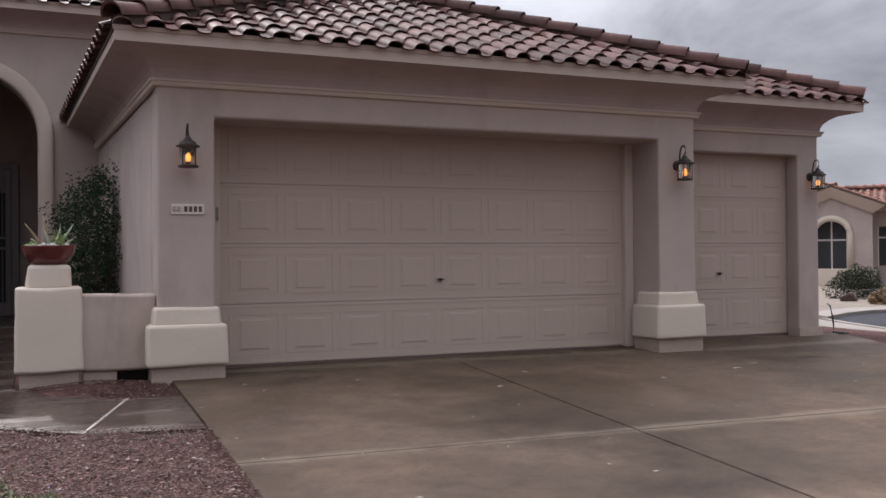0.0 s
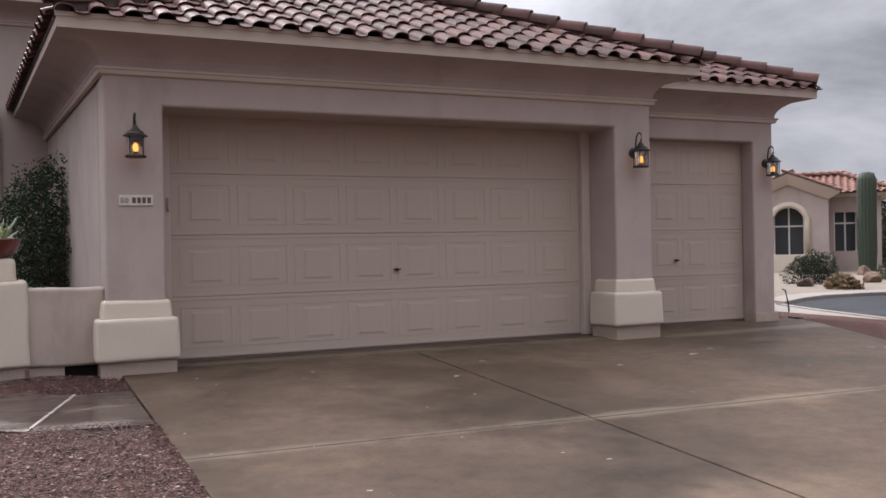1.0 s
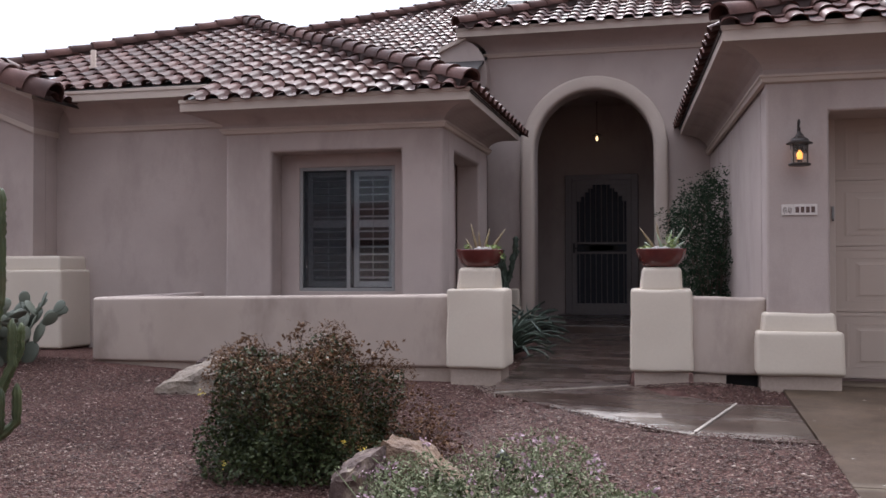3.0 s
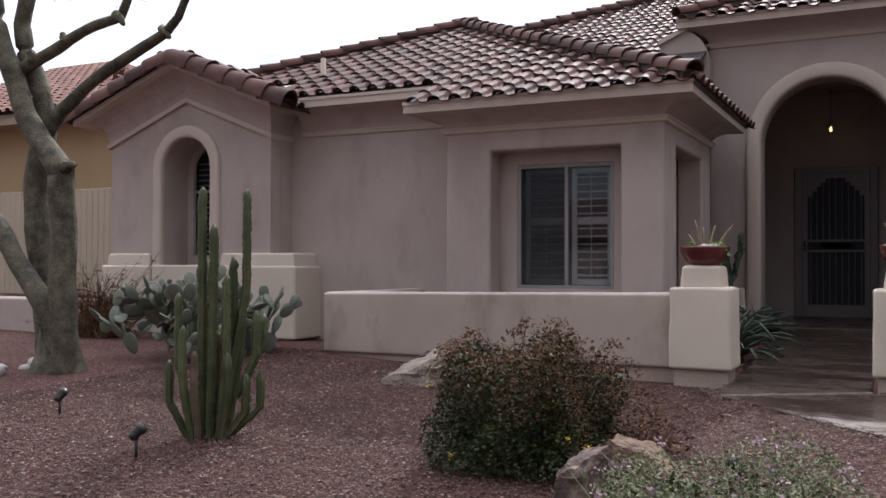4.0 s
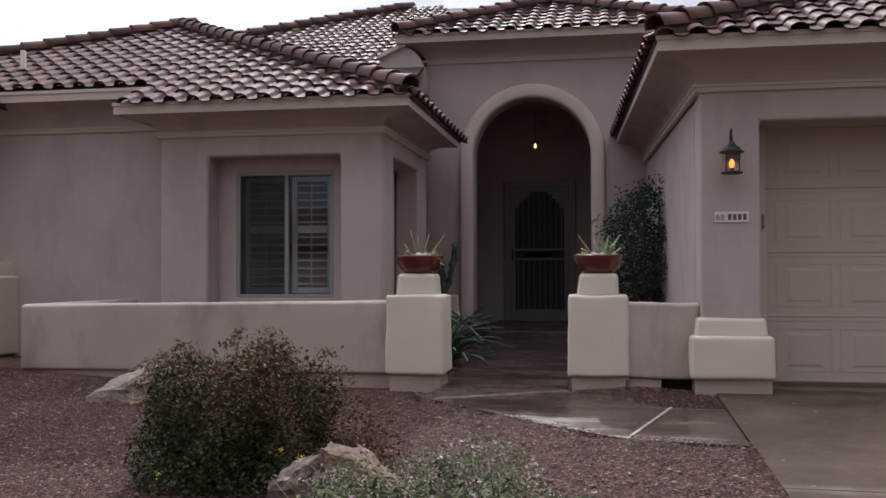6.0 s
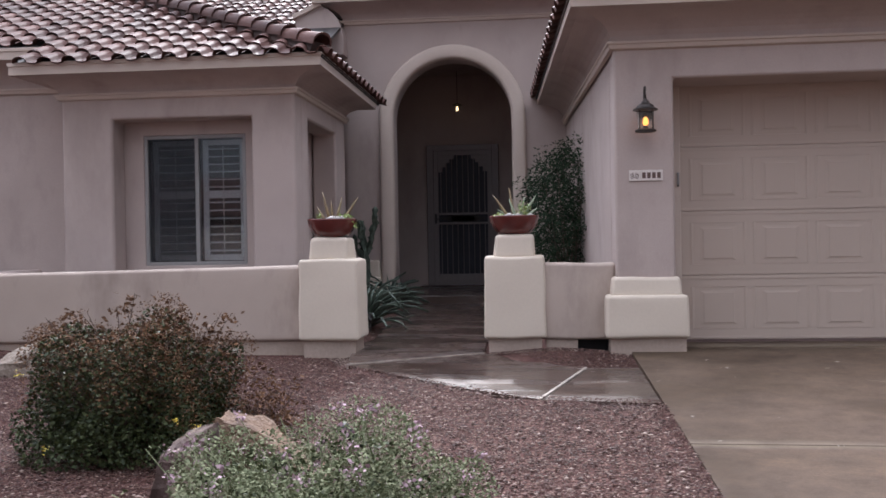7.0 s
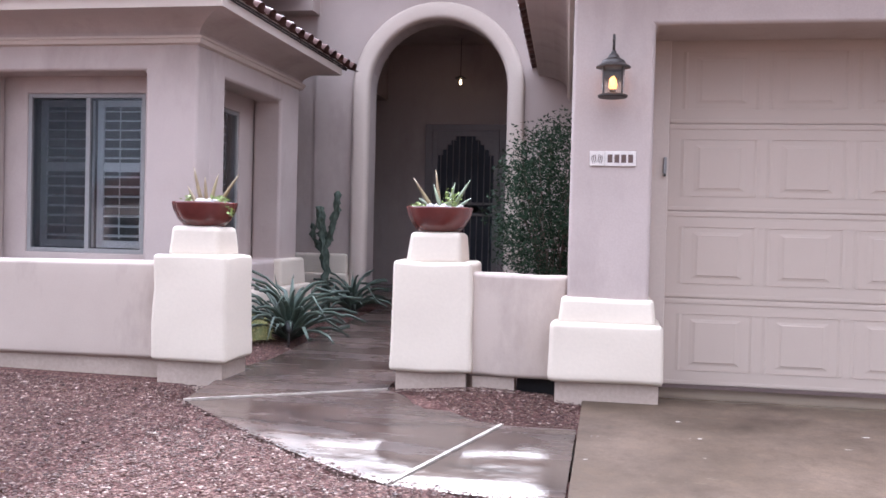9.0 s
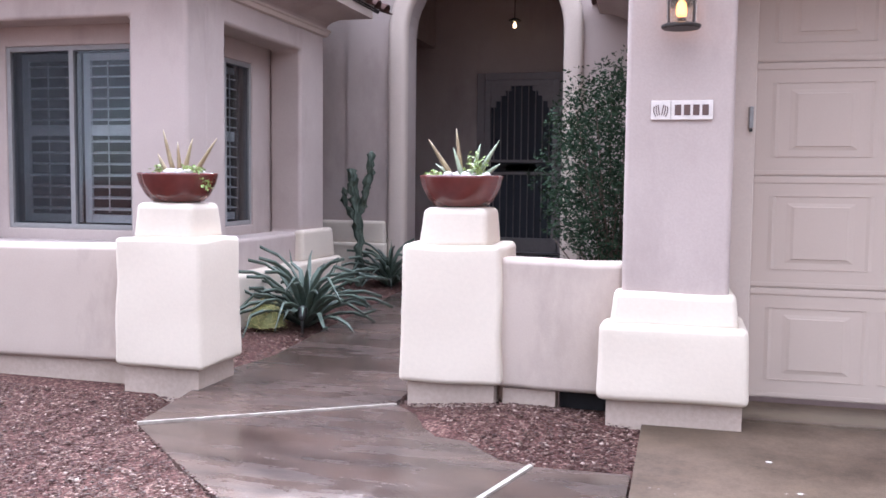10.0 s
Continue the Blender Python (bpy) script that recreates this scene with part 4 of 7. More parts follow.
r_e = roof("roof_entry", "raised tiled roof over the arched entry")
ex0, ey, ez = -1.9 - 0.42, AY - 0.42, 4.79 + 0.003
roof_plane(r_e, (ex0, ey, ez), (1, 0), 4.6, (0, 1), 2.3, PITCH, 1, 1)
roof_plane(r_e, (ex0, ey, ez), (0, 1), 4.6, (1, 0), 2.3, PITCH, 1, 1, keep=lambda x, y: x < ex0 + 0.5)
hip_line(r_e, (ex0 + 0.05, ey + 0.05, ez + 0.02), (ex0 + 2.3, ey + 2.3, ez + 2.3 * PITCH))
hip_line(r_e, (ex0 + 4.55, ey + 0.05, ez + 0.02), (ex0 + 2.3, ey + 2.3, ez + 2.3 * PITCH))

r_m = roof("roof_main", "main tiled roof behind the bay")
roof_plane(r_m, (-11.9, 12.0, 3.1), (1, 0), 10.0, (0, 1), 8.6, PITCH, 1, 0, r0=1.9, keep=lambda x, y: -8.5 < x < -2.7 and y > 14.2)
hip_line(r_m, (-11.9 + 4.0, 16.0, 3.1 + 4.0 * PITCH), (-11.9 + 8.6, 20.6, 3.1 + 8.6 * PITCH))

r_w = roof("roof_gable", "small gable roof of brown barrel tiles")
gz_ridge = 4.06
half_w = 2.00
roof_plane(r_w, (gable_c + half_w, WY - 0.40, gz_ridge - gable_p * half_w), (0, 1), 3.4, (-1, 0), half_w, gable_p, 0, 0, keep=lambda x, y: y < WY - 0.3 + (gz_ridge - 3.0 - gable_p * abs(x - gable_c)) * 2.6)
roof_plane(r_w, (gable_c - half_w, WY - 0.40, gz_ridge - gable_p * half_w), (0, 1), 3.4, (1, 0), half_w, gable_p, 0, 0, keep=lambda x, y: y < WY)
for s in (1, -1):
    hip_line(r_w, (gable_c + s * (half_w + 0.05), WY - 0.36, gz_ridge - gable_p * half_w), (gable_c + s * 0.22, WY - 0.36, gz_ridge - gable_p * 0.22), 0.0, me=RAKE, step=0.364)
hip_line(r_w, (gable_c, WY - 0.10, gz_ridge), (gable_c, WY + 1.9, gz_ridge), 0.05)
# raking cornice of the gable
rake = thing("trim_gable_rake", label="tan stucco raking cornice of the gable", category="trim", kind="structure")
for s in (1, -1):
    corner, reach, y_end = ((WX1, 0.29, RY - 0.01) if s > 0 else (WX0, 0.39, 14.0))
    for nm, over, z_lo, z_hi in (("moulding", 0.05, -0.57, -0.50), ("cove", 0.36, -0.50, -0.09), ("fascia", 0.425, -0.10, 0.04)):
        if nm == "cove":
            n = 7
            prof = [(0.03 + (over - 0.03) * (1 - math.cos(math.pi / 2 * k / n)), z_lo + (z_hi - z_lo) * math.sin(math.pi / 2 * k / n)) for k in range(n + 1)]
        else:
            prof = [(over, z_lo), (over, z_hi)]
        prof += [(-0.02, z_hi), (-0.02, z_lo)]
        # from the apex to the corner, then back along the side at a level
        bm = bmesh.new()
        rings = []
        for q in range(3):
            ring = []
            for o, z in prof:
                x = gable_c if q == 0 else corner + s * o * reach / 0.425
                ring.append(bm.verts.new((x, y_end if q == 2 else WY - o, gz_ridge - gable_p * abs(x - gable_c) + z)))
            rings.append(ring)
        for a, b in zip(rings, rings[1:]):
            for k in range(len(prof)):
                q = (k + 1) % len(prof)
                bm.faces.new([a[k], a[q], b[q], b[k]])
        bm.faces.new(rings[0])
        bm.faces.new(rings[2])
        part(nm, bm, M["stucco"] if nm == "cove" else M["trim"], rake)

# ---------- courtyard walls and gate piers ----------
def gate_pier(name, x, y, label):
    ob = thing(name, (x, y, 0), label=label, category="gate pillar", group="gate pillars")
    bm = bmesh.new()
    taper(bm, -0.295, 0.295, 0, 0.53, 0.09, 0.865, 0.012, 0.01)
    part("shaft", hand_worked(bm, 0.012, x), M["stucco_pale"], ob, bevel=0.032, seg=3)
    bm = bmesh.new()
    taper(bm, -0.20, 0.20, 0.06, 0.47, 0.84, 1.075, 0.018, 0.018)
    part("cap", hand_worked(bm, 0.010, x + 3), M["stucco_pale"], ob, bevel=0.05, seg=4)
    part("footing", boxed(-0.25, 0.25, 0.045, 0.49, -0.3, 0.09), M["footing"], ob, "bare footing below the stucco")
    return ob


gate_pier("gate_pillar", -0.955, 9.34, "cream stucco gate pillar with stepped cap, beside the low wall")
gate_pier("gate_pillar", 0.813, 9.44, "cream stucco gate pillar with stepped cap, beside the shrub")


def low_wall(name, x0, x1, y0, y1, zl, zr, label, foot=None):
    ob = thing(name, label=label, category="low wall", kind="structure")
    bm = bmesh.new()
    vs = box(bm, x0, x1, y0, y1, 0.07, 0.8)
    for v in vs[:4]:
        if x1 - x0 > 2 and v.co.x < x0 + 0.1:
            v.co.z = 0.06
    for v in vs[4:]:
        v.co.z = zl + (zr - zl) * (v.co.x - x0) / (x1 - x0)
    part("stucco_body", hand_worked(bm, 0.010, x0), M["stucco_garden"], ob, bevel=0.045, seg=3)
    if foot:
        # added near-black sheet: the deep shade under the wall, put into its colour
        part("void_back", boxed(foot + 0.003, x1 - 0.04, y1 - 0.03, y1 - 0.02, -0.3, 0.075), M["dark"], ob, "near-black sheet standing in for the shade under the wall")
    part("footing", boxed(x0 + 0.04, foot or x1 + 0.03, y0 + 0.04, y1 - 0.04, -0.3, 0.07), M["footing"], ob, "bare footing")
    return ob


low_wall("wall_courtyard_west", -5.28, -1.24, 9.50, 9.72, 0.755, 0.805, "low tan stucco courtyard wall with a rounded top")
low_wall("wall_courtyard_east", 1.065, 1.765, 9.50, 9.72, 0.80, 0.79, "short low stucco wall between gate pillar and garage", foot=1.40)
bm = boxed(-5.28, -5.06, 9.725, RY - 0.004, 0.05, 0.755)
tagged(part("wall_courtyard_return", bm, M["stucco"], bevel=0.05, seg=4), "low tan stucco wall running back to the house", "low wall", kind="structure")


# ---------- closing walls behind what is seen ----------
tagged(part("wall_back", boxed(-10.2, 10.75, 20.5, 20.7, -0.1, 3.4), M["stucco"]), "plain rear wall of the house", "wall", kind="structure")
tagged(part("wall_garage_inner", boxed(GX0 + 0.26, TX1 - 0.26, 15.0, 15.05, -0.1, 3.1), M["dark"]), "plain inner garage wall", "wall", kind="structure")
tagged(part("ceiling_garage", boxed(GX0 + 0.26, TX1 - 0.26, 10.55, 15.0, 2.75, 2.8), M["dark"]), "plain garage ceiling", "ceiling", kind="structure")
tagged(part("floor_house", boxed(-10.1, TX1 - 0.3, 12.0, 20.5, -0.12, -0.06), M["dark"]), "plain house floor", "floor", kind="structure")
tagged(part("ceiling_house", boxed(-10.1, -2.45, 11.95, 20.4, 3.0, 3.05), M["dark"]), "plain house ceiling", "ceiling", kind="structure")
# added walls, coloured near-black so the room behind the bay window looks unlit
tagged(part("wall_room", boxed(-4.1, -2.1, 12.6, 12.65, -0.05, 3.0), M["dark"]), "added near-black wall standing in for the unlit room behind the bay window", "wall", kind="structure")

tagged(part("wall_room_side", boxed(-4.02, -3.97, 11.45, 12.6, 0.0, 3.0), M["dark"]), "added near-black side wall standing in for the unlit room behind the bay window", "wall", kind="structure")

# ---------- windows ----------
M["frame_grey"] = plain("grey_window_frame", (0.28, 0.268, 0.26), 0.5, 0.1)
M["shutter"] = plain("white_shutter_paint", (0.72, 0.70, 0.68), 0.5)


def glass_material():
    m, nodes, links, b = shader("window_glass", 0.03, 0, 0.5)
    b.inputs["Base Color"].default_value = (0.60, 0.64, 0.67, 1)
    b.inputs["Transmission Weight"].default_value = 1.0
    b.inputs["IOR"].default_value = 1.45
    return m


M["glass"] = glass_material()
def gauze_material():
    m, nodes, links, b = shader("insect_gauze", 0.8)
    b.inputs["Base Color"].default_value = (0.03, 0.033, 0.038, 1)
    b.inputs["Alpha"].default_value = 0.32
    return m


M["gauze"] = gauze_material()
M["screen"] = plain("insect_screen", (0.05, 0.055, 0.06), 0.8)


def shutter_panel(parent, x0, x1, z0, z1, y, louvers, mid):
    """A plantation shutter leaf: stiles, rails, tilted louvres."""
    bm = bmesh.new()
    s = 0.065
    box(bm, x0, x0 + s, y, y + 0.03, z0, z1)
    box(bm, x1 - s, x1, y, y + 0.03, z0, z1)
    for a, b in ((z0, z0 + 0.07), (z1 - 0.06, z1), (mid - 0.045, mid + 0.045)):
        box(bm, x0 + s, x1 - s, y + 0.001, y + 0.029, a, b)
    leaf = part("shutter", bm, M["shutter"], parent, "white plantation shutter leaf", bevel=0.004)
    for a, b in ((z0 + 0.07, mid - 0.045), (mid + 0.045, z1 - 0.06)):
        n = max(1, round((b - a) / 0.095))
        for k in range(n):
            zc = a + (k + 0.5) * (b - a) / n
            bm = boxed(x0 + s, x1 - s, -0.036, 0.036, -0.005, 0.005)
            bmesh.ops.transform(bm, matrix=pose(0, y + 0.015, zc, 12), verts=bm.verts)
            part("slat", bm, M["shutter"], leaf)
    bm = bmesh.new()
    tube(bm, [((x0 + x1) / 2, y - 0.03, z0 + 0.09), ((x0 + x1) / 2, y - 0.03, z1 - 0.08)], 0.006, 6)
    part("tilt_rod", bm, M["shutter"], leaf)


def slider(name, m, w, h, label, mullion=0.52):
    """A sliding window, built in the plane y = 0 from the origin at its lower left corner, then set at m."""
    ob = thing(name, label=label, category="window", kind="structure")
    ob.matrix_world = m
    f = 0.04
    bm = bmesh.new()
    box(bm, 0, f, 0, 0.07, 0, h)
    box(bm, w - f, w, 0, 0.07, 0, h)
    box(bm, f, w - f, 0, 0.07, 0, f)
    box(bm, f, w - f, 0, 0.07, h - f, h)
    part("window_frame", bm, M["frame_grey"], ob, "grey aluminium frame", bevel=0.004)
    xm = w * mullion
    part("mullion", boxed(xm - 0.022, xm + 0.022, -0.006, 0.05, f, h - f), M["frame_grey"], ob, bevel=0.003)
    for a, b, y in ((f, xm - 0.022, 0.045), (xm + 0.022, w - f, 0.02)):
        pane = part("pane", boxed(a, b, y, y + 0.006, f, h - f), M["glass"], ob, "clear glass pane")
        pane.visible_shadow = False
    sc = part("insect_screen", boxed(f, xm - 0.022, 0.028, 0.030, f, h - f), M["gauze"], ob, "dark insect screen")
    for a, b in ((f + 0.02, xm - 0.01), (xm + 0.03, w - f - 0.005)):
        shutter_panel(ob, a, b, f + 0.01, h - f - 0.01, 0.12, 14, h * 0.545)
    return ob


WIN_Y = BY + 0.335
tagged(part("wall_window_front", holed([-4.1, -3.564, -2.335, -1.66], [0.5, 0.785, 2.315, 2.9], lambda i, j: not (i == 1 and j == 1), 0.12, face_y(WIN_Y)), M["stucco"], bevel=0.012),
       "stucco back of the window niche", "wall", kind="structure")
slider("window_1", pose(-3.562, WIN_Y + 0.01, 0.787), 1.225, 1.526, "grey two-leaf sliding window with white louvred shutters inside")
SX = BX1 - 0.335
tagged(part("wall_window_side", holed([11.3, 11.62, 12.72, 13.4], [0.5, 0.785, 2.315, 2.9], lambda i, j: not (i == 1 and j == 1), 0.12, face_x(SX, -1)), M["stucco"], bevel=0.012),
       "stucco back of the side window niche", "wall", kind="structure")
slider("window_2", Matrix.Translation((SX - 0.01, 11.622, 0.787)) @ pose(0, 0, 0, 0, 0, 90), 1.096, 1.526, "grey sliding window with white shutters in the bay side")

# sill, arched niche window of the gable
tagged(part("wall_gable_niche", arched(-9.6, -8.0, 1.0, 3.2, arch_c, 0.36, 2.54, 0.05, face_y(WY + 0.55), 14, sill=1.2), M["stucco"]), "stucco back of the arched niche", "wall", kind="structure")
niche = bmesh.new()
nn = 18
line = [(arch_c - 0.47, 1.0)] + [(arch_c - 0.47 * math.cos(math.pi * i / nn), 2.505 + 0.47 * math.sin(math.pi * i / nn)) for i in range(nn + 1)] + [(arch_c + 0.47, 1.0)]
for (a, b), (c, d) in zip(line, line[1:]):
    niche.faces.new([niche.verts.new(p) for p in ((a, WY + 0.2, b), (c, WY + 0.2, d), (c, WY + 0.555, d), (a, WY + 0.555, b))])
bmesh.ops.remove_doubles(niche, verts=niche.verts, dist=0.001)
tagged(part("wall_gable_reveal", niche, M["stucco"], smooth=True), "curved stucco reveal of the arched niche", "wall", kind="structure")
win3 = thing("window_3", (arch_c, WY + 0.585, 1.2), label="narrow arched window with grey frame and dark blinds", category="window", kind="structure")
bm = bmesh.new()
tube(bm, [(-0.355, 0, 0), (-0.355, 0, 1.34)] + [(-0.355 * math.cos(math.pi * i / 12), 0, 1.34 + 0.355 * math.sin(math.pi * i / 12)) for i in range(1, 12)] + [(0.355, 0, 1.34), (0.355, 0, 0), (-0.355, 0, 0)], 0.022, 6)
box(bm, -0.35, 0.35, -0.02, 0.02, 0.98, 1.02)
part("window_frame", bm, M["frame_grey"], win3)
part("pane", boxed(-0.355, 0.355, 0.01, 0.016, 0.0, 1.69), M["glass"], win3)
for k in range(17):
    bm = boxed(-0.33, 0.33, -0.03, 0.03, -0.004, 0.004)
    bmesh.ops.transform(bm, matrix=pose(0, 0.08, 0.08 + k * 0.085, 15), verts=bm.verts)
    part("slat", bm, M["shutter"], win3)
# added wall, its near-black colour gives the unlit room behind the arch
tagged(part("wall_room_gable", boxed(-9.7, -7.8, WY + 0.95, WY + 1.0, 0.8, 3.2), M["dark"]), "added near-black wall standing in for the unlit room behind the arched window", "wall", kind="structure")


def arch_band(name, cx, r, spring, low, y, wide, proud, label, mat):
    """A rounded raised band round an arched opening."""
    ob = thing(name, label=label, category="trim", kind="structure")
    n = 26
    line = [(cx - r, low), (cx - r, (low + spring) / 2)] + [(cx - r * math.cos(math.pi * i / n), spring + r * math.sin(math.pi * i / n)) for i in range(n + 1)] + [(cx + r, (low + spring) / 2), (cx + r, low)]
    bm, rings = bmesh.new(), []
    for i, (u, w) in enumerate(line):
        a, b = Vector(line[max(i - 1, 0)]), Vector(line[min(i + 1, len(line) - 1)])
        t = (b - a).normalized()
        nv = Vector((t.y, -t.x))
        ring = []
        for k in range(13):
            ang = math.pi * k / 12
            c, s = math.cos(ang), math.sin(ang)
            o = wide * math.copysign(abs(c) ** 0.5, c)
            ring.append(bm.verts.new((u + nv.x * o, y + 0.02 - (proud + 0.02) * s ** 0.5, w + nv.y * o)))
        rings.append(ring)
    for q, s in zip(rings, rings[1:]):
        for k in range(12):
            bm.faces.new([q[k], q[k + 1], s[k + 1], s[k]])
    part("band", bm, mat, ob, smooth=True)
    return ob


arch_band("trim_gable_arch", arch_c, 0.55, 2.505, 1.05, WY, 0.092, 0.06, "rounded stucco band round the arched niche", M["trim"])
arch_band("trim_arch", ACX, 1.025, 2.91, 0.0, AY, 0.112, 0.10, "rounded stucco band round the entry arch", M["trim"])

# ---------- front door ----------
M["screen_door"] = plain("tan_iron_security_door", (0.20, 0.17, 0.165), 0.5, 0.2)
M["mesh"] = plain("dark_security_mesh", (0.022, 0.024, 0.034), 0.7)
M["wood_door"] = grained("dark_wood_door", (0.05, 0.03, 0.022), (0.09, 0.055, 0.04), 0.5, 4.0, 30.0)


def security_door(x0, x1, y, z0, z1):
    ob = thing("door_3", ((x0 + x1) / 2, y, z0), label="closed iron security screen door with bars and stepped arch top", category="door", kind="structure")
    w, h = (x1 - x0) / 2, z1 - z0
    fr = bmesh.new()
    box(fr, -w - 0.12, -w, -0.02, 0.05, 0, h + 0.06)
    box(fr, w, w + 0.12, -0.02, 0.05, 0, h + 0.06)
    box(fr, -w, w, -0.02, 0.05, h - 0.04, h + 0.06)
    part("door_frame", fr, M["screen_door"], ob, bevel=0.005)
    lf = bmesh.new()
    s = 0.09
    box(lf, -w + 0.005, -w + s, -0.03, 0.02, 0.01, h - 0.045)
    box(lf, w - s, w - 0.005, -0.03, 0.02, 0.01, h - 0.045)
    box(lf, -w + s, w - s, -0.03, 0.02, 0.01, 0.22)
    box(lf, -w + s, w - s, -0.03, 0.02, h - 0.13, h - 0.045)
    box(lf, -w + s, w - s, -0.03, 0.02, 1.14, 1.18)
    box(lf, -w + s, w - s, -0.03, 0.02, 1.32, 1.36)
    for k, (dx, dz) in enumerate(((0.30, 0.07), (0.22, 0.14), (0.15, 0.22), (0.08, 0.31))):
        for sg in (-1, 1):
            a, b = sorted((sg * (w - s), sg * (w - s - dx)))
            box(lf, a, b, -0.028 + 0.0015 * k, 0.018 - 0.0015 * k, h - 0.13 - dz, h - 0.13)
    part("leaf", lf, M["screen_door"], ob, bevel=0.004)
    for k in range(9):
        x = -w + s + (k + 0.5) * (2 * w - 2 * s) / 9
        bm = bmesh.new()
        tube(bm, [(x, -0.012, 0.2), (x, -0.012, 1.15)], 0.009, 6)
        tube(bm, [(x, -0.012, 1.35), (x, -0.012, h - 0.12)], 0.009, 6)
        part("bar", bm, M["screen_door"], ob)
    bm = bmesh.new()
    for a, b, c, d in ((-0.30, 0.30, 1.20, 1.30), (-0.40, 0.40, 1.235, 1.265), (-0.22, 0.22, 1.19, 1.31)):
        box(bm, a, b, -0.02, 0.0 + 0.001 * d, c, d)
    part("plaque", bm, M["black"], ob, "dark stepped plaque on the middle rail")
    part("screen", boxed(-w + s, w - s, 0.022, 0.028, 0.2, h - 0.12), M["mesh"], ob, "dark perforated mesh")
    bm = bmesh.new()
    box(bm, -w + 0.02, -w + 0.06, -0.06, -0.03, 1.16, 1.34)
    tube(bm, [(-w + 0.04, -0.06, 1.24), (-w + 0.13, -0.07, 1.24)], 0.011, 8)
    part("door_handle", bm, M["black"], ob, "black lever handle")
    return ob


security_door(-0.86, 0.235, 18.02, 0.18, 2.74)
tagged(part("door_4", boxed(-1.0, 0.36, 18.14, 18.2, 0.17, 2.8), M["wood_door"]), "dark wooden front door behind the screen", "door", kind="structure")
tagged(part("doorstep", boxed(-1.1, 0.46, 17.75, 18.09, 0.17, 0.20), M["walk_wet"], bevel=0.01), "low concrete doorstep", "step", kind="structure")

# ---------- lamps ----------
M["amber"] = plain("amber_bulb", (1.0, 0.50, 0.15), 0.4, emit=1.3, emit_colour=(1.0, 0.40, 0.07))


def seeded_glass():
    m, nodes, links, b = shader("seeded_lamp_glass", 0.25, 0, 0.5)
    b.inputs["Base Color"].default_value = (0.95, 0.93, 0.9, 1)
    b.inputs["Transmission Weight"].default_value = 1.0
    bump(nodes, links, b, noise_fac(nodes, links, 120.0), 0.3, 0.002)
    return m


M["seeded"] = seeded_glass()
M["bronze"] = plain("aged_bronze", (0.055, 0.046, 0.042), 0.5, 0.6)


def wall_lantern():
    ob = thing("wall_lantern", label="bronze wall lantern with amber bulb, lit, on the stucco", category="wall lamp", group="garage lanterns")
    bm = bmesh.new()
    lathe(bm, [(0.0, 0.0), (0.062, 0.0), (0.062, 0.012), (0.045, 0.02), (0.0, 0.024)], 18)
    bmesh.ops.transform(bm, matrix=pose(0, 0, 0.08, 90), verts=bm.verts)
    part("back_plate", bm, M["bronze"], ob, smooth=False)
    bm = bmesh.new()
    arc = [(0, -0.01, 0.08), (0, -0.05, 0.11), (0, -0.06, 0.20), (0, -0.075, 0.27), (0, -0.105, 0.305), (0, -0.14, 0.305), (0, -0.165, 0.275), (0, -0.165, 0.23), (0, -0.15, 0.19)]
    tube(bm, arc, [0.010, 0.010, 0.0095, 0.009, 0.009, 0.009, 0.008, 0.008, 0.009], 8)
    part("bracket", bm, M["bronze"], ob, smooth=True)
    cy = -0.15
    bm = bmesh.new()
    lathe(bm, [(0.0, 0.205), (0.014, 0.20), (0.018, 0.185), (0.030, 0.175), (0.040, 0.155), (0.072, 0.135), (0.082, 0.115), (0.112, 0.098), (0.112, 0.090), (0.0, 0.088)], 20, (0, cy, 0))
    part("roof_cap", bm, M["bronze"], ob, smooth=False)
    bm = bmesh.new()
    lathe(bm, [(0.0, -0.105), (0.088, -0.105), (0.096, -0.098), (0.096, -0.088), (0.078, -0.080), (0.0, -0.078)], 20, (0, cy, 0))
    part("base_ring", bm, M["bronze"], ob)
    for k in range(4):
        a = math.pi / 4 + k * math.pi / 2
        bm = bmesh.new()
        tube(bm, [(0.082 * math.cos(a), cy + 0.082 * math.sin(a), -0.09), (0.087 * math.cos(a), cy + 0.087 * math.sin(a), 0.10)], 0.006, 6)
        part("post", bm, M["bronze"], ob)
    bm = bmesh.new()
    lathe(bm, [(0.070, -0.08), (0.076, 0.09)], 20, (0, cy, 0))
    bmesh.ops.delete(bm, geom=[f for f in bm.faces if len(f.verts) > 4], context='FACES')
    gl = part("glass", bm, M["seeded"], ob, "seeded clear glass", smooth=True)
    gl.visible_shadow = False
    bm = bmesh.new()
    lathe(bm, [(0.0, -0.05), (0.014, -0.046), (0.017, -0.02), (0.015, 0.01), (0.005, 0.03), (0.0, 0.032)], 12, (0, cy, 0))
    part("bulb", bm, M["amber"], ob, "glowing amber bulb", smooth=True)
    part("socket", boxed(-0.013, 0.013, cy - 0.013, cy + 0.013, -0.08, -0.055), M["bronze"], ob)
    return ob


lantern = wall_lantern()
lantern.matrix_world = pose(2.025, GY, 2.083)
copy_thing(lantern, pose(7.72, GY, 2.10))
copy_thing(lantern, pose(10.60, TY, 2.11))

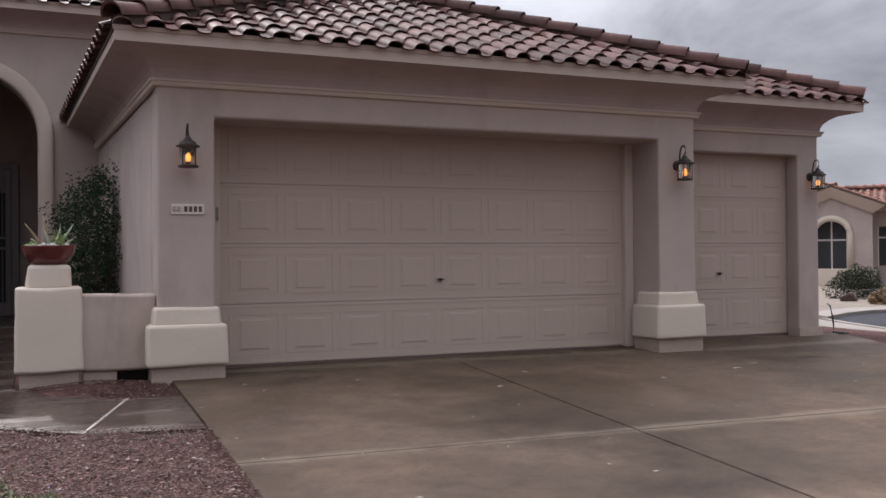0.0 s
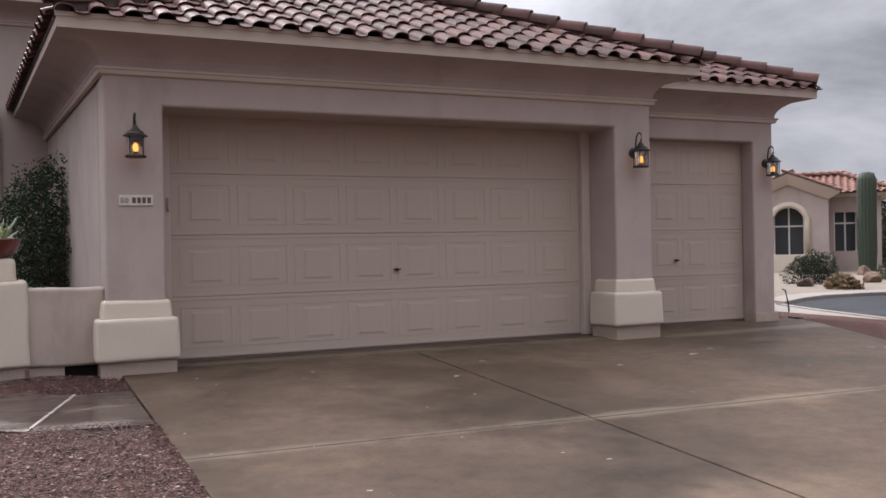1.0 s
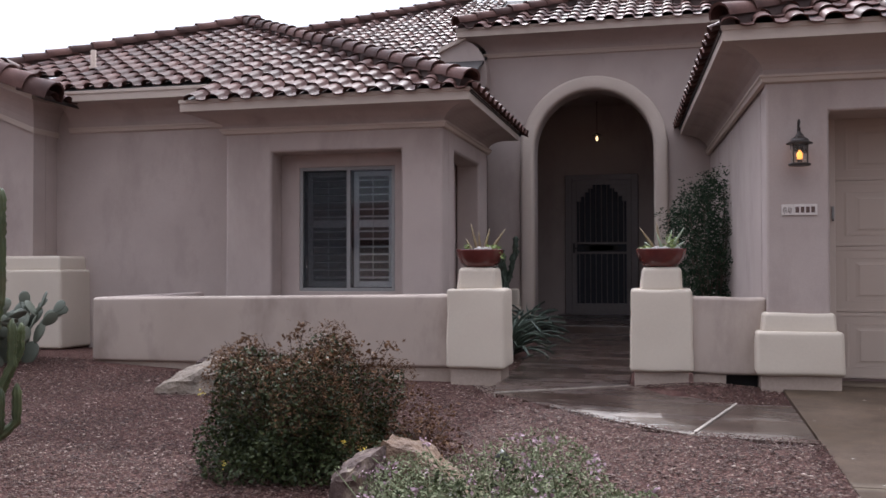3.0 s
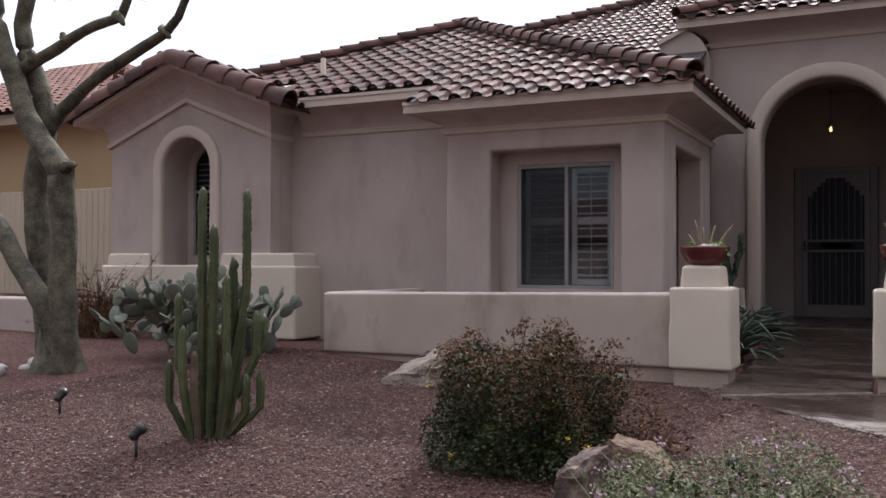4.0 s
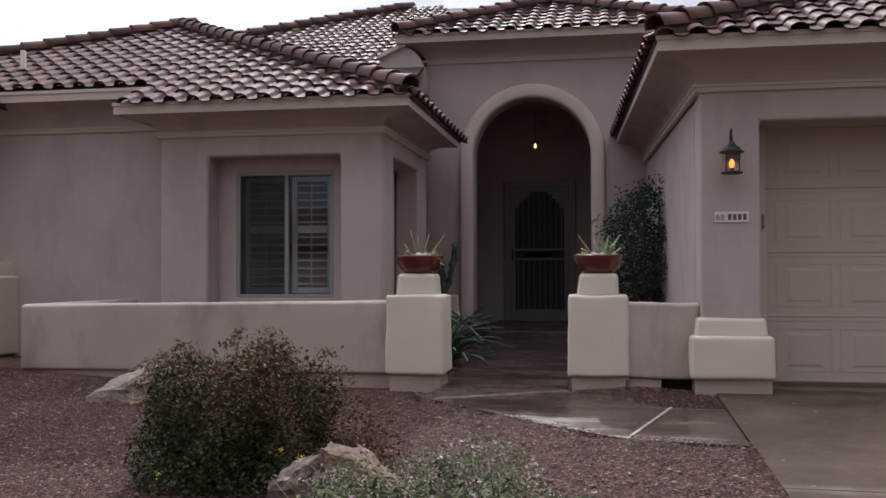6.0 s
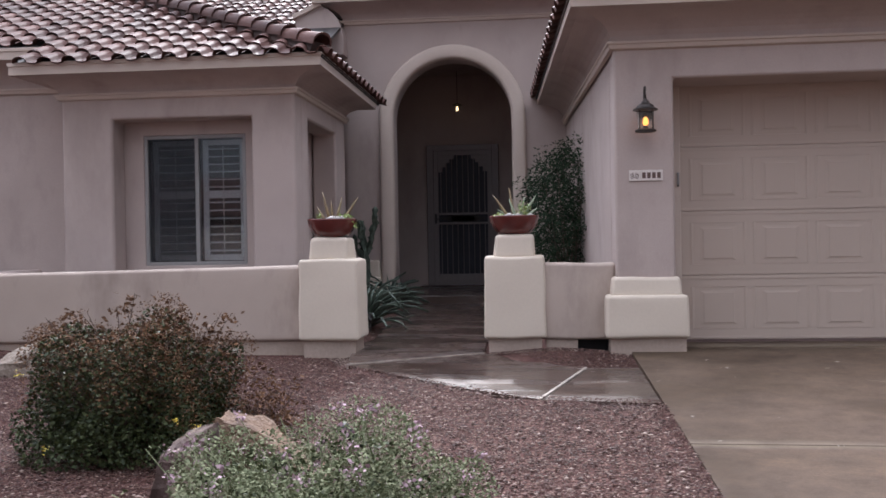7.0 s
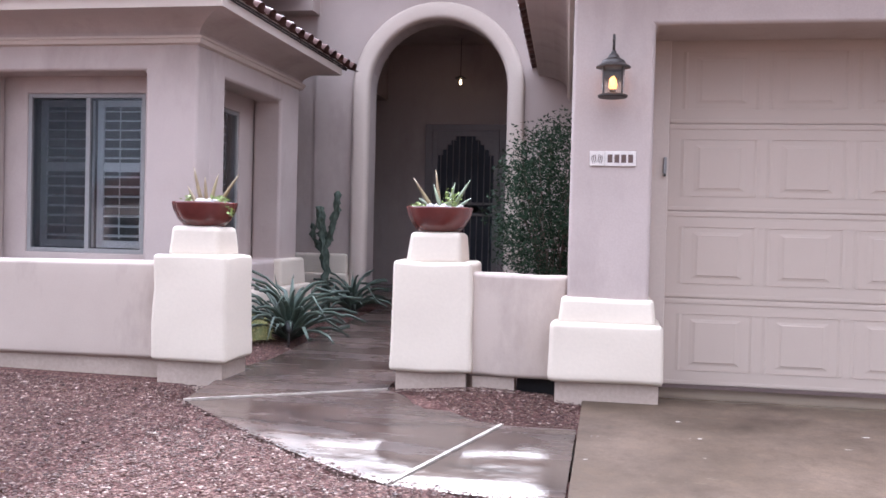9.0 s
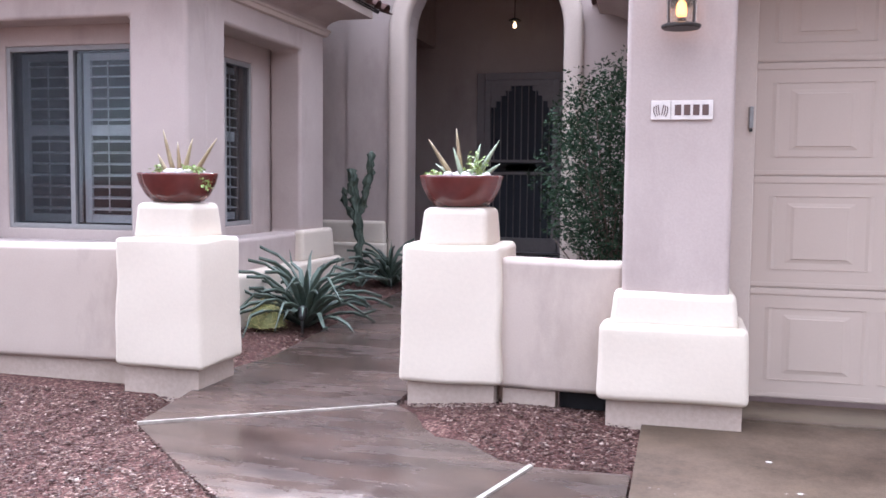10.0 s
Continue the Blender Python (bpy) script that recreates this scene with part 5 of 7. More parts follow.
pend = thing("pendant_lamp", (-0.36, 17.6, 3.39), label="small lit bronze porch pendant lamp", category="pendant lamp")
bm = bmesh.new()
tube(bm, [(0, 0, 0.12), (0, 0, 0.71)], 0.006, 6)
part("rod", bm, M["bronze"], pend)
bm = bmesh.new()
lathe(bm, [(0.0, 0.13), (0.03, 0.12), (0.09, 0.09), (0.09, 0.08), (0.0, 0.08)], 14)
part("shade", bm, M["bronze"], pend)
bm = bmesh.new()
lathe(bm, [(0.0, -0.02), (0.020, -0.01), (0.024, 0.015), (0.016, 0.055), (0.0, 0.078)], 14)
part("bulb", bm, plain("porch_bulb", (1.0, 0.7, 0.35), 0.4, emit=1.6, emit_colour=(1.0, 0.66, 0.32)), pend, smooth=True)

# ---------- number plate and keypad ----------
M["plate"] = plain("white_glazed_plate", (0.66, 0.59, 0.54), 0.35)
M["brown_ink"] = plain("brown_glaze", (0.10, 0.055, 0.045), 0.4)
plate = thing("number_plate", (1.885, GY - 0.001, 1.545), label="white glazed address plate with a brown motif and dark marks", category="address plate")
part("motif_tile", boxed(0.0, 0.098, -0.012, 0.0, 0.0, 0.098), M["plate"], plate, bevel=0.003)
part("number_tile", boxed(0.100, 0.305, -0.012, 0.0, 0.0, 0.098), M["plate"], plate, bevel=0.003)
bm = bmesh.new()
for sx in (-1, 1):
    for k in range(3):
        pts = [(0.049 + sx * (0.006 + 0.012 * k * (1 - (q - 0.5) ** 2) + 0.008 * q), -0.0125, 0.024 + 0.052 * q - 0.004 * k) for q in (0, 0.33, 0.66, 1.0)]
        tube(bm, pts, 0.0028, 5)
part("motif", bm, M["brown_ink"], plate, "brown branching motif")
for k in range(4):
    part("bar", boxed(0.118 + k * 0.045, 0.150 + k * 0.045, -0.0135, -0.0125, 0.022, 0.076), M["brown_ink"], plate)
keypad = thing("door_sensor", (2.405, 9.905, 1.50), label="small pale grey sensor box on the door jamb", category="sensor")
part("case", boxed(-0.012, 0.012, -0.02, 0.0, 0.03, 0.15), M["frame_grey"], keypad, bevel=0.006)
part("lens", boxed(-0.008, 0.008, -0.018, 0.0, 0.012, 0.028), M["black"], keypad, "black lens below the case")

# ---------- cream bases in the courtyard ----------
court = thing("trim_courtyard_base", label="cream stucco base along the bay side and entry wall", category="wall base", kind="structure")
for nm, a in (("plinth", (BX1 - 0.05, BX1 + 0.17, 10.95, 13.85, -0.05, 0.42, 0.012, 0.012)), ("cap", (BX1 - 0.05, BX1 + 0.10, 12.95, 13.80, 0.40, 0.72, 0.02, 0.02)),
              ("plinth", (-2.6, ACX - 1.12, AY - 0.16, AY + 0.02, -0.05, 0.48, 0.012, 0.012)), ("cap", (-2.55, ACX - 1.14, AY - 0.10, AY + 0.02, 0.46, 0.74, 0.02, 0.02))):
    bm = bmesh.new()
    taper(bm, *a)
    part(nm, bm, M["stucco_pale"], court, bevel=0.04, seg=4)


# ---------- plants: helpers and materials ----------
def leaf_material(name, dark, light, rough=0.55, spec=0.35):
    m, nodes, links, b = shader(name, rough, 0, spec)
    geo = nodes.new("ShaderNodeNewGeometry")
    c = ramp(nodes, links, geo.outputs["Random Per Island"], [(0.0, dark), (1.0, light)])
    f = noise_fac(nodes, links, 9.0)
    c = blend(nodes, links, c, ramp(nodes, links, f, [(0.3, (0.75,) * 3), (0.7, (1.0,) * 3)]), 1.0, 'MULTIPLY')
    links.new(c, b.inputs["Base Color"])
    b.inputs["Subsurface Weight"].default_value = 0.0
    return m


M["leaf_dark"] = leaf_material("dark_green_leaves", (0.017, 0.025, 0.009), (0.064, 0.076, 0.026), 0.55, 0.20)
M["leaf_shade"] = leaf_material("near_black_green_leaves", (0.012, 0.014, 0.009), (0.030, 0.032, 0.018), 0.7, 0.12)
M["dry_grass"] = leaf_material("dry_straw", (0.16, 0.11, 0.065), (0.28, 0.20, 0.125), 0.8, 0.1)
M["leaf_brown"] = leaf_material("dry_brown_leaves", (0.062, 0.031, 0.017), (0.185, 0.100, 0.052), 0.75, 0.12)
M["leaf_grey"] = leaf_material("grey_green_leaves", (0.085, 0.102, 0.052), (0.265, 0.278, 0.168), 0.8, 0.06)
M["leaf_vine"] = leaf_material("vine_leaves", (0.020, 0.036, 0.022), (0.052, 0.080, 0.046), 0.8, 0.06)
M["petal_pink"] = leaf_material("mauve_petals", (0.25, 0.155, 0.185), (0.46, 0.335, 0.37), 0.8, 0.1)
M["petal_yellow"] = leaf_material("yellow_petals", (0.65, 0.48, 0.05), (0.80, 0.65, 0.15))
M["twig"] = grained("brown_twig_bark", (0.07, 0.045, 0.035), (0.12, 0.08, 0.06), 0.85, 6.0, 50.0)
M["pv_bark"] = grained("palo_verde_bark", (0.050, 0.044, 0.031), (0.205, 0.182, 0.118), 0.85, 6.5, 45.0, 0.9, 0.02, stain=(0.030, 0.024, 0.020), stain_scale=6.0, grain=0.5)
M["cactus"] = grained("cactus_skin", (0.040, 0.054, 0.022), (0.100, 0.118, 0.050), 0.5, 6.0, 50.0, 0.4, 0.006, stain=(0.13, 0.10, 0.055), stain_scale=5.0, per_object=0.25)
M["pine_cactus"] = grained("dark_knobbly_cactus", (0.034, 0.050, 0.036), (0.095, 0.120, 0.088), 0.6, 14.0, 60.0, 0.6, 0.01)
M["cork"] = grained("corky_cactus_base", (0.085, 0.060, 0.036), (0.17, 0.125, 0.08), 0.85, 8.0, 50.0, 0.6, 0.008, stain=(0.06, 0.07, 0.03), stain_scale=6.0)
M["pear"] = grained("prickly_pear_skin", (0.100, 0.114, 0.084), (0.195, 0.208, 0.165), 0.6, 3.0, 60.0, 0.3, 0.004, per_object=0.22)
M["agave"] = grained("agave_leaf", (0.062, 0.088, 0.066), (0.135, 0.165, 0.13), 0.5, 5.0, 30.0, 0.15, 0.003)
M["golden"] = grained("golden_spines", (0.52, 0.46, 0.17), (0.72, 0.64, 0.30), 0.7, 10.0, 60.0)
M["rock_tan"] = grained("tan_boulder", (0.075, 0.042, 0.026), (0.215, 0.132, 0.078), 0.85, 3.5, 25.0, 1.0, 0.03, stain=(0.07, 0.05, 0.042), stain_scale=3.0)
M["rock_pale"] = grained("pale_granite", (0.20, 0.155, 0.120), (0.36, 0.295, 0.235), 0.85, 3.5, 30.0, 1.0, 0.02, stain=(0.10, 0.08, 0.07), stain_scale=4.0, grain=0.6)
M["rock_grey"] = grained("grey_mauve_boulder", (0.048, 0.029, 0.024), (0.105, 0.066, 0.054), 0.85, 4.0, 25.0, 0.9, 0.02, stain=(0.36, 0.29, 0.20), stain_scale=9.0)
M["rock_white"] = grained("white_river_stone", (0.30, 0.28, 0.26), (0.48, 0.45, 0.42), 0.7, 3.0, 30.0, 0.3, 0.01, per_object=0.2)
M["aloe"] = grained("bronzed_aloe", (0.20, 0.13, 0.075), (0.30, 0.24, 0.13), 0.5, 8.0, 40.0)
M["aloe_green"] = grained("green_aloe", (0.20, 0.26, 0.17), (0.34, 0.38, 0.26), 0.5, 8.0, 40.0)
M["lime"] = grained("lime_succulent", (0.18, 0.26, 0.06), (0.36, 0.44, 0.16), 0.5, 12.0, 40.0)
M["bowl"] = grained("oxblood_glaze", (0.085, 0.016, 0.014), (0.13, 0.028, 0.022), 0.22, 4.0, 20.0, 0.05, 0.002, spec=0.6)


def mesh_from(name, verts, faces, material, parent=None, label="", smooth=False):
    me = bpy.data.meshes.new(name)
    me.from_pydata([tuple(v) for v in verts], [], [tuple(int(i) for i in f) for f in faces])
    me.materials.append(material)
    if smooth:
        for p in me.polygons:
            p.use_smooth = True
    ob = new(name, me)
    ob.parent = parent
    ob["kind"] = "stuff"
    if label:
        ob["label"] = label
    return ob


def leaves(name, centres, size, material, parent, seed, label="", droop=0.3, slim=0.45):
    """One small folded leaf (four corners, two faces) at each centre, turned at random."""
    rng = np.random.default_rng(seed)
    n = len(centres)
    c = np.asarray(centres, float)
    d = rng.normal(size=(n, 3))
    d[:, 2] = d[:, 2] * 0.6 - droop * 0.2
    d /= np.linalg.norm(d, axis=1)[:, None]
    s = np.cross(d, rng.normal(size=(n, 3)))
    s /= np.linalg.norm(s, axis=1)[:, None]
    nrm = np.cross(d, s)
    L = (size * rng.uniform(0.6, 1.3, n))[:, None]
    w = L * slim
    v = np.stack([c, c + d * L * 0.5 + s * w * 0.5 + nrm * L * 0.06, c + d * L, c + d * L * 0.5 - s * w * 0.5 + nrm * L * 0.06], 1).reshape(-1, 3)
    k = np.arange(n)[:, None] * 4
    f = np.concatenate([k + np.array([0, 1, 2]), k + np.array([0, 2, 3])], 0)
    return mesh_from(name, v, f, material, parent, label)


def dome_points(rng, n, rx, ry, h, shell=0.55, lump=0.16, low=0.0, full=1.0):
    """Points through the outer part of a lumpy dome."""
    out = []
    while len(out) < n:
        a, u = rng.uniform(0, 2 * math.pi), rng.uniform(low, 1)
        el = math.asin(u)
        r = (1 - shell * rng.random() ** 2)
        k = 1 + lump * noise.noise((2.3 * math.cos(a) * math.cos(el), 2.3 * math.sin(a) * math.cos(el), 2.3 * u + rx)) * 2
        ce = math.cos(el) ** full
        out.append((rx * r * k * math.cos(a) * ce, ry * r * k * math.sin(a) * ce, h * r * k * math.sin(el)))
    return out


def stems(name, base_r, tips, material, parent, rng, r0=0.008, r1=0.003, label=""):
    bm = bmesh.new()
    for t in tips:
        t = Vector(t)
        b = Vector((rng.uniform(-base_r, base_r), rng.uniform(-base_r, base_r), 0))
        mid = b.lerp(t, 0.5) + Vector((rng.uniform(-0.05, 0.05), rng.uniform(-0.05, 0.05), 0.06))
        tube(bm, [b, mid, t], [r0, (r0 + r1) / 2, r1], 5, False)
    ob = part(name, bm, material, parent, label)
    ob["kind"] = "stuff"
    return ob


# ---------- the two shrubs by the walk ----------
rng_l = random.Random(11)
lx, ly = -1.40, 6.05
lantana = thing("lantana_shrub", (lx, ly, ground_z(lx, ly)), label="rounded dark green shrub with dry brown tips on the gravel", category="shrub")
pts = dome_points(rng_l, 27000, 0.63, 0.60, 0.70, 0.5, 0.20, 0.0, 0.75)
leaves("foliage", pts, 0.029, M["leaf_dark"], lantana, 1, "dense dark green leaves", 0.6, 0.6)
dry = [p for p in dome_points(rng_l, 30000, 0.665, 0.635, 0.745, 0.28, 0.24, 0.10, 0.75) if p[2] > 0.28 + 0.36 * rng_l.random() - 0.35 * max(0, p[0])]
leaves("dry_foliage", dry, 0.023, M["leaf_brown"], lantana, 2, "dry brown leaves and seed heads", 0.9, 0.36)
tips = [(p[0] * 1.06, p[1] * 1.06, p[2] * 1.12 + 0.02) for p in rng_l.sample([q for q in pts if q[2] > 0.35], 150)]
stems("stem_growth", 0.18, tips, M["twig"], lantana, rng_l, 0.007, 0.002, "thin brown twigs")
tall = [(0.0, 0.0, 0.93), (-0.08, 0.05, 0.88), (-0.42, 0.0, 0.84), (0.12, 0.1, 0.86), (0.26, 0.0, 0.83), (-0.50, 0.1, 0.76), (0.45, 0.1, 0.74), (-0.02, -0.2, 0.86), (0.36, 0.05, 0.79), (0.58, 0.0, 0.64)]
tall += [(rng_l.uniform(-0.5, 0.55), rng_l.uniform(-0.4, 0.2), rng_l.uniform(0.66, 0.82)) for _ in range(26)]
stems("sprig_growth", 0.2, tall, M["twig"], lantana, rng_l, 0.006, 0.002, "bare upright sprigs")
sprig = []
for x, y, z in tall:
    sprig += [(x + rng_l.gauss(0, 0.03), y + rng_l.gauss(0, 0.03), z - abs(rng_l.gauss(0, 0.07))) for _ in range(26)]
leaves("sprig_foliage", sprig, 0.034, M["leaf_brown"], lantana, 3, "brown seed heads", 0.9, 0.5)
for k, (x, y, z) in enumerate(((0.45, -0.52, 0.26), (-0.50, -0.42, 0.50), (0.52, -0.42, 0.20), (-0.30, -0.52, 0.10))):
    leaves("flower", [(x + rng_l.gauss(0, 0.012), y + rng_l.gauss(0, 0.012), z + rng_l.gauss(0, 0.010)) for _ in range(14)], 0.014, M["petal_yellow"], lantana, 40 + k, "small yellow flower cluster", 0.0, 0.8)
# low brown growth at its east foot
side = thing("dry_shrub", (-0.76, 6.35, ground_z(-0.76, 6.35)), label="low dry brown shrub beside the rounded shrub", category="shrub")
p2 = dome_points(rng_l, 1500, 0.33, 0.32, 0.40, 0.8, 0.25)
leaves("dry_foliage", p2, 0.034, M["leaf_brown"], side, 5, "", 0.6, 0.45)
stems("stem_growth", 0.12, [(p[0] * 1.1, p[1] * 1.1, p[2] * 1.1) for p in rng_l.sample(p2, 60)], M["twig"], side, rng_l, 0.004, 0.0015)

vx, vy = 0.33, 3.58
verbena = thing("flowering_groundcover", (vx, vy, ground_z(vx, vy)), label="grey-green mounding groundcover with small mauve flowers", category="groundcover plant")
rng_v = random.Random(21)
vp = dome_points(rng_v, 58000, 0.57, 0.56, 0.70, 0.38, 0.14, 0.0, 0.6)
leaves("foliage", vp, 0.0152, M["leaf_grey"], verbena, 7, "fine grey-green leaves", 0.0, 0.52)
# inner leaves take the dark green: the mound's inner shade is in their colour
leaves("inner_foliage", dome_points(rng_v, 7000, 0.50, 0.50, 0.61, 0.6, 0.12, 0.0, 0.6), 0.032, M["leaf_dark"], verbena, 8, "inner leaves coloured darker for the shade inside the mound", 0.0, 0.5)
vt = [(p[0] * 1.03, p[1] * 1.03, p[2] * 1.04 + 0.01) for p in rng_v.sample([q for q in vp if q[2] > 0.08], 520)]
stems("stem_growth", 0.3, vt, M["leaf_grey"], verbena, rng_v, 0.004, 0.0016, "wiry stems")
for k, t in enumerate(rng_v.sample(vt, 240)):
    leaves("flower", [(t[0] + rng_v.gauss(0, 0.013), t[1] + rng_v.gauss(0, 0.013), t[2] + rng_v.gauss(0.002, 0.012)) for _ in range(18)], 0.015, M["petal_pink"], verbena, 100 + k, "", 0.0, 0.75)
long_tips = [(-0.72, 0.25, 0.60), (-0.60, 0.40, 0.58), (-0.55, 0.2, 0.66), (-0.80, 0.15, 0.46)]
stems("long_growth", 0.3, long_tips, M["leaf_grey"], verbena, rng_v, 0.004, 0.002, "long arching stems")
ll = []
for x, y, z in long_tips:
    for q in range(18):
        f = 0.55 + 0.45 * q / 18
        ll.append((x * f + rng_v.gauss(0, 0.012), y * f + rng_v.gauss(0, 0.012), z * f + 0.03 + rng_v.gauss(0, 0.012)))
leaves("stem_leaves", ll, 0.028, M["leaf_grey"], verbena, 9, "", 0.0, 0.6)


# ---------- boulders ----------
def boulder(name, at, size, turn, seed, mat, label, facets=0.35, tilt=0.0):
    bm = bmesh.new()
    bmesh.ops.create_icosphere(bm, subdivisions=4, radius=1.0)
    rng = random.Random(seed)
    planes = [(Vector((rng.gauss(0, 1), rng.gauss(0, 1), rng.gauss(0, 0.8))).normalized(), rng.uniform(0.55, 0.85)) for _ in range(12)]
    for v in bm.verts:
        for nrm, lim in planes:
            over = v.co.dot(nrm) - lim
            if over > 0:
                v.co -= nrm * over * 0.9
        q = v.co * 2.2 + Vector((seed, 0, 0))
        v.co *= 1 + 0.10 * noise.noise(q) + 0.04 * noise.noise(q * 3.1) + 0.015 * noise.noise(q * 9.0)
        v.co = Vector((v.co.x * size[0], v.co.y * size[1], v.co.z * size[2]))
    bmesh.ops.transform(bm, matrix=pose(0, 0, 0, 0, tilt, 0), verts=bm.verts)
    ob = part(name, bm, mat, None, smooth=True)
    ob.matrix_world = pose(*at, 0, 0, turn)
    return tagged(ob, label, "boulder", "yard boulders")


def slab_rock(at, corners, height, lean, turn, seed, mat, label):
    """An angular rock: a lopsided prism broken along flat faces, its edges chipped."""
    bm = bmesh.new()
    low = [bm.verts.new((x * 1.06, y * 1.06, -0.12)) for x, y in corners]
    mid = [bm.verts.new((x + lean * 0.6, y, height[k % len(height)] * 0.75)) for k, (x, y) in enumerate(corners)]
    top = [bm.verts.new((x * 0.80 + lean, y * 0.78, height[k % len(height)])) for k, (x, y) in enumerate(corners)]
    for a, b in ((low, mid), (mid, top)):
        for k in range(len(corners)):
            q = (k + 1) % len(corners)
            bm.faces.new([a[k], a[q], b[q], b[k]])
    bm.faces.new(top)
    bm.faces.new(low[::-1])
    bmesh.ops.triangulate(bm, faces=bm.faces[:])
    bmesh.ops.subdivide_edges(bm, edges=bm.edges[:], cuts=5, use_grid_fill=True)
    for v in bm.verts:
        q = v.co * 9.0 + Vector((seed, 0, 0))
        v.co += Vector((noise.noise(q), noise.noise(q + Vector((3, 0, 0))), noise.noise(q + Vector((0, 3, 0))))) * 0.030
        v.co += Vector((noise.noise(q * 3.2), noise.noise(q * 3.2 + Vector((3, 0, 0))), noise.noise(q * 3.2 + Vector((0, 3, 0))))) * 0.011
    ob = part("boulder", bm, mat)
    ob.matrix_world = pose(*at, 0, 0, turn)
    return tagged(ob, label, "boulder", "yard boulders")


slab_rock((-0.79, 5.16, -0.21), [(-0.10, -0.22), (0.09, -0.20), (0.15, 0.12), (-0.02, 0.20), (-0.13, 0.06)], (0.23, 0.31, 0.32, 0.27, 0.22), 0.06, 8, 3.3, M["rock_grey"], "upright angular grey-mauve boulder beside the groundcover")
slab_rock((-0.50, 5.47, -0.26), [(-0.22, -0.13), (0.06, -0.18), (0.46, -0.12), (0.42, 0.10), (0.0, 0.18), (-0.24, 0.13)], (0.36, 0.33, 0.11, 0.12, 0.34, 0.38), 0.0, -10, 8.1, M["rock_tan"], "long tan weathered boulder half sunk in gravel")
slab_rock((-3.42, 8.30, -0.08), [(-0.34, -0.12), (0.30, -0.22), (0.42, 0.05), (0.12, 0.24), (-0.22, 0.18)], (0.10, 0.29, 0.35, 0.32, 0.18), 0.05, 20, 5.7, M["rock_pale"], "low pale speckled boulder before the courtyard wall")
slab_rock((-3.30, 8.95, -0.06), [(-0.36, -0.14), (0.30, -0.18), (0.36, 0.12), (-0.10, 0.20)], (0.26, 0.33, 0.31, 0.28), 0.0, -10, 9.4, M["rock_grey"], "low grey boulder before the courtyard wall")


# ---------- cacti ----------
def ribbed(bm, pts, r, ribs=6, dip=0.28, scallop=0.0):
    """A ribbed cactus stem along the points, rounded at the tip."""
    P = [Vector(p) for p in pts]
    n = ribs * 4
    rows = []
    total = len(P)
    for i, p in enumerate(P):
        d = (P[min(i + 1, total - 1)] - P[max(i - 1, 0)]).normalized()
        side = d.cross(Vector((0.31, 0.95, 0.05))).normalized()
        q = side.cross(d)
        f = 1.0
        if i == total - 1:
            f = 0.25
        elif i == total - 2:
            f = 0.75
        elif i == 0:
            f = 0.85
        row = []
        for k in range(n):
            a = 2 * math.pi * k / n
            crest = 0.5 + 0.5 * math.cos(ribs * a)
            rr = r * f * (1 - dip * (1 - crest)) * (1 + crest * (scallop if i % 2 else -scallop))
            row.append(bm.verts.new(p + rr * (math.cos(a) * side + math.sin(a) * q)))
        rows.append(row)
    for a, b in zip(rows, rows[1:]):
        for k in range(n):
            bm.faces.new([a[k], a[(k + 1) % n], b[(k + 1) % n], b[k]])
    bm.faces.new(rows[-1])


def stem_path(base, tip, bend, n=9):
    b, t = Vector(base), Vector(tip)
    out = []
    for i in range(n + 1):
        f = i / n
        # leaves the clump sideways, then stands up
        x = b.lerp(t, f)
        s = min(1.0, f * bend)
        x.x = b.x + (t.x - b.x) * s
        x.y = b.y + (t.y - b.y) * s
        out.append(x)
    out.append(out[-1] + Vector((0, 0, 0.03)))
    return out


cx0, cy0 = -3.66, 5.72
cz0 = ground_z(cx0, cy0) - 0.02
clump = thing("column_cactus", (cx0, cy0, cz0), 42, label="clump of tall green ribbed column cactus on the gravel", category="cactus")
# foot (across, height), tip (across, height), depth, radius, corky
cactus_arms = [(-0.11, 0, -0.12, 1.79, 0.0, 0.038, 0), (0.06, 0.30, 0.196, 1.79, 0.03, 0.036, 0), (-0.07, 0, -0.04, 1.52, -0.05, 0.038, 0), (0.03, 0.05, 0.105, 1.29, 0.05, 0.036, 0),
               (0.0, 0, 0.05, 1.16, -0.06, 0.034, 0), (-0.20, 0.12, -0.28, 1.03, 0.02, 0.034, 0), (-0.17, 0, -0.25, 0.80, -0.08, 0.033, 0), (0.12, 0.30, 0.265, 0.90, -0.03, 0.034, 0),
               (0.18, 0.38, 0.325, 0.87, 0.06, 0.033, 0), (-0.20, 0, -0.34, 0.55, 0.03, 0.034, 0), (0.05, 0.02, 0.19, 0.45, -0.09, 0.036, 0), (0.04, 0, 0.30, 0.46, 0.02, 0.034, 0),
               (-0.09, 0, -0.06, 1.02, 0.07, 0.032, 1), (-0.03, 0, 0.0, 0.75, 0.09, 0.032, 1), (-0.14, 0, -0.17, 0.62, -0.10, 0.032, 1), (0.02, 0, 0.06, 0.60, -0.12, 0.033, 0), (0.06, 0, 0.17, 1.00, 0.08, 0.032, 0)]
rng_c = random.Random(8)
rng_s = random.Random(9)
spine_points = []
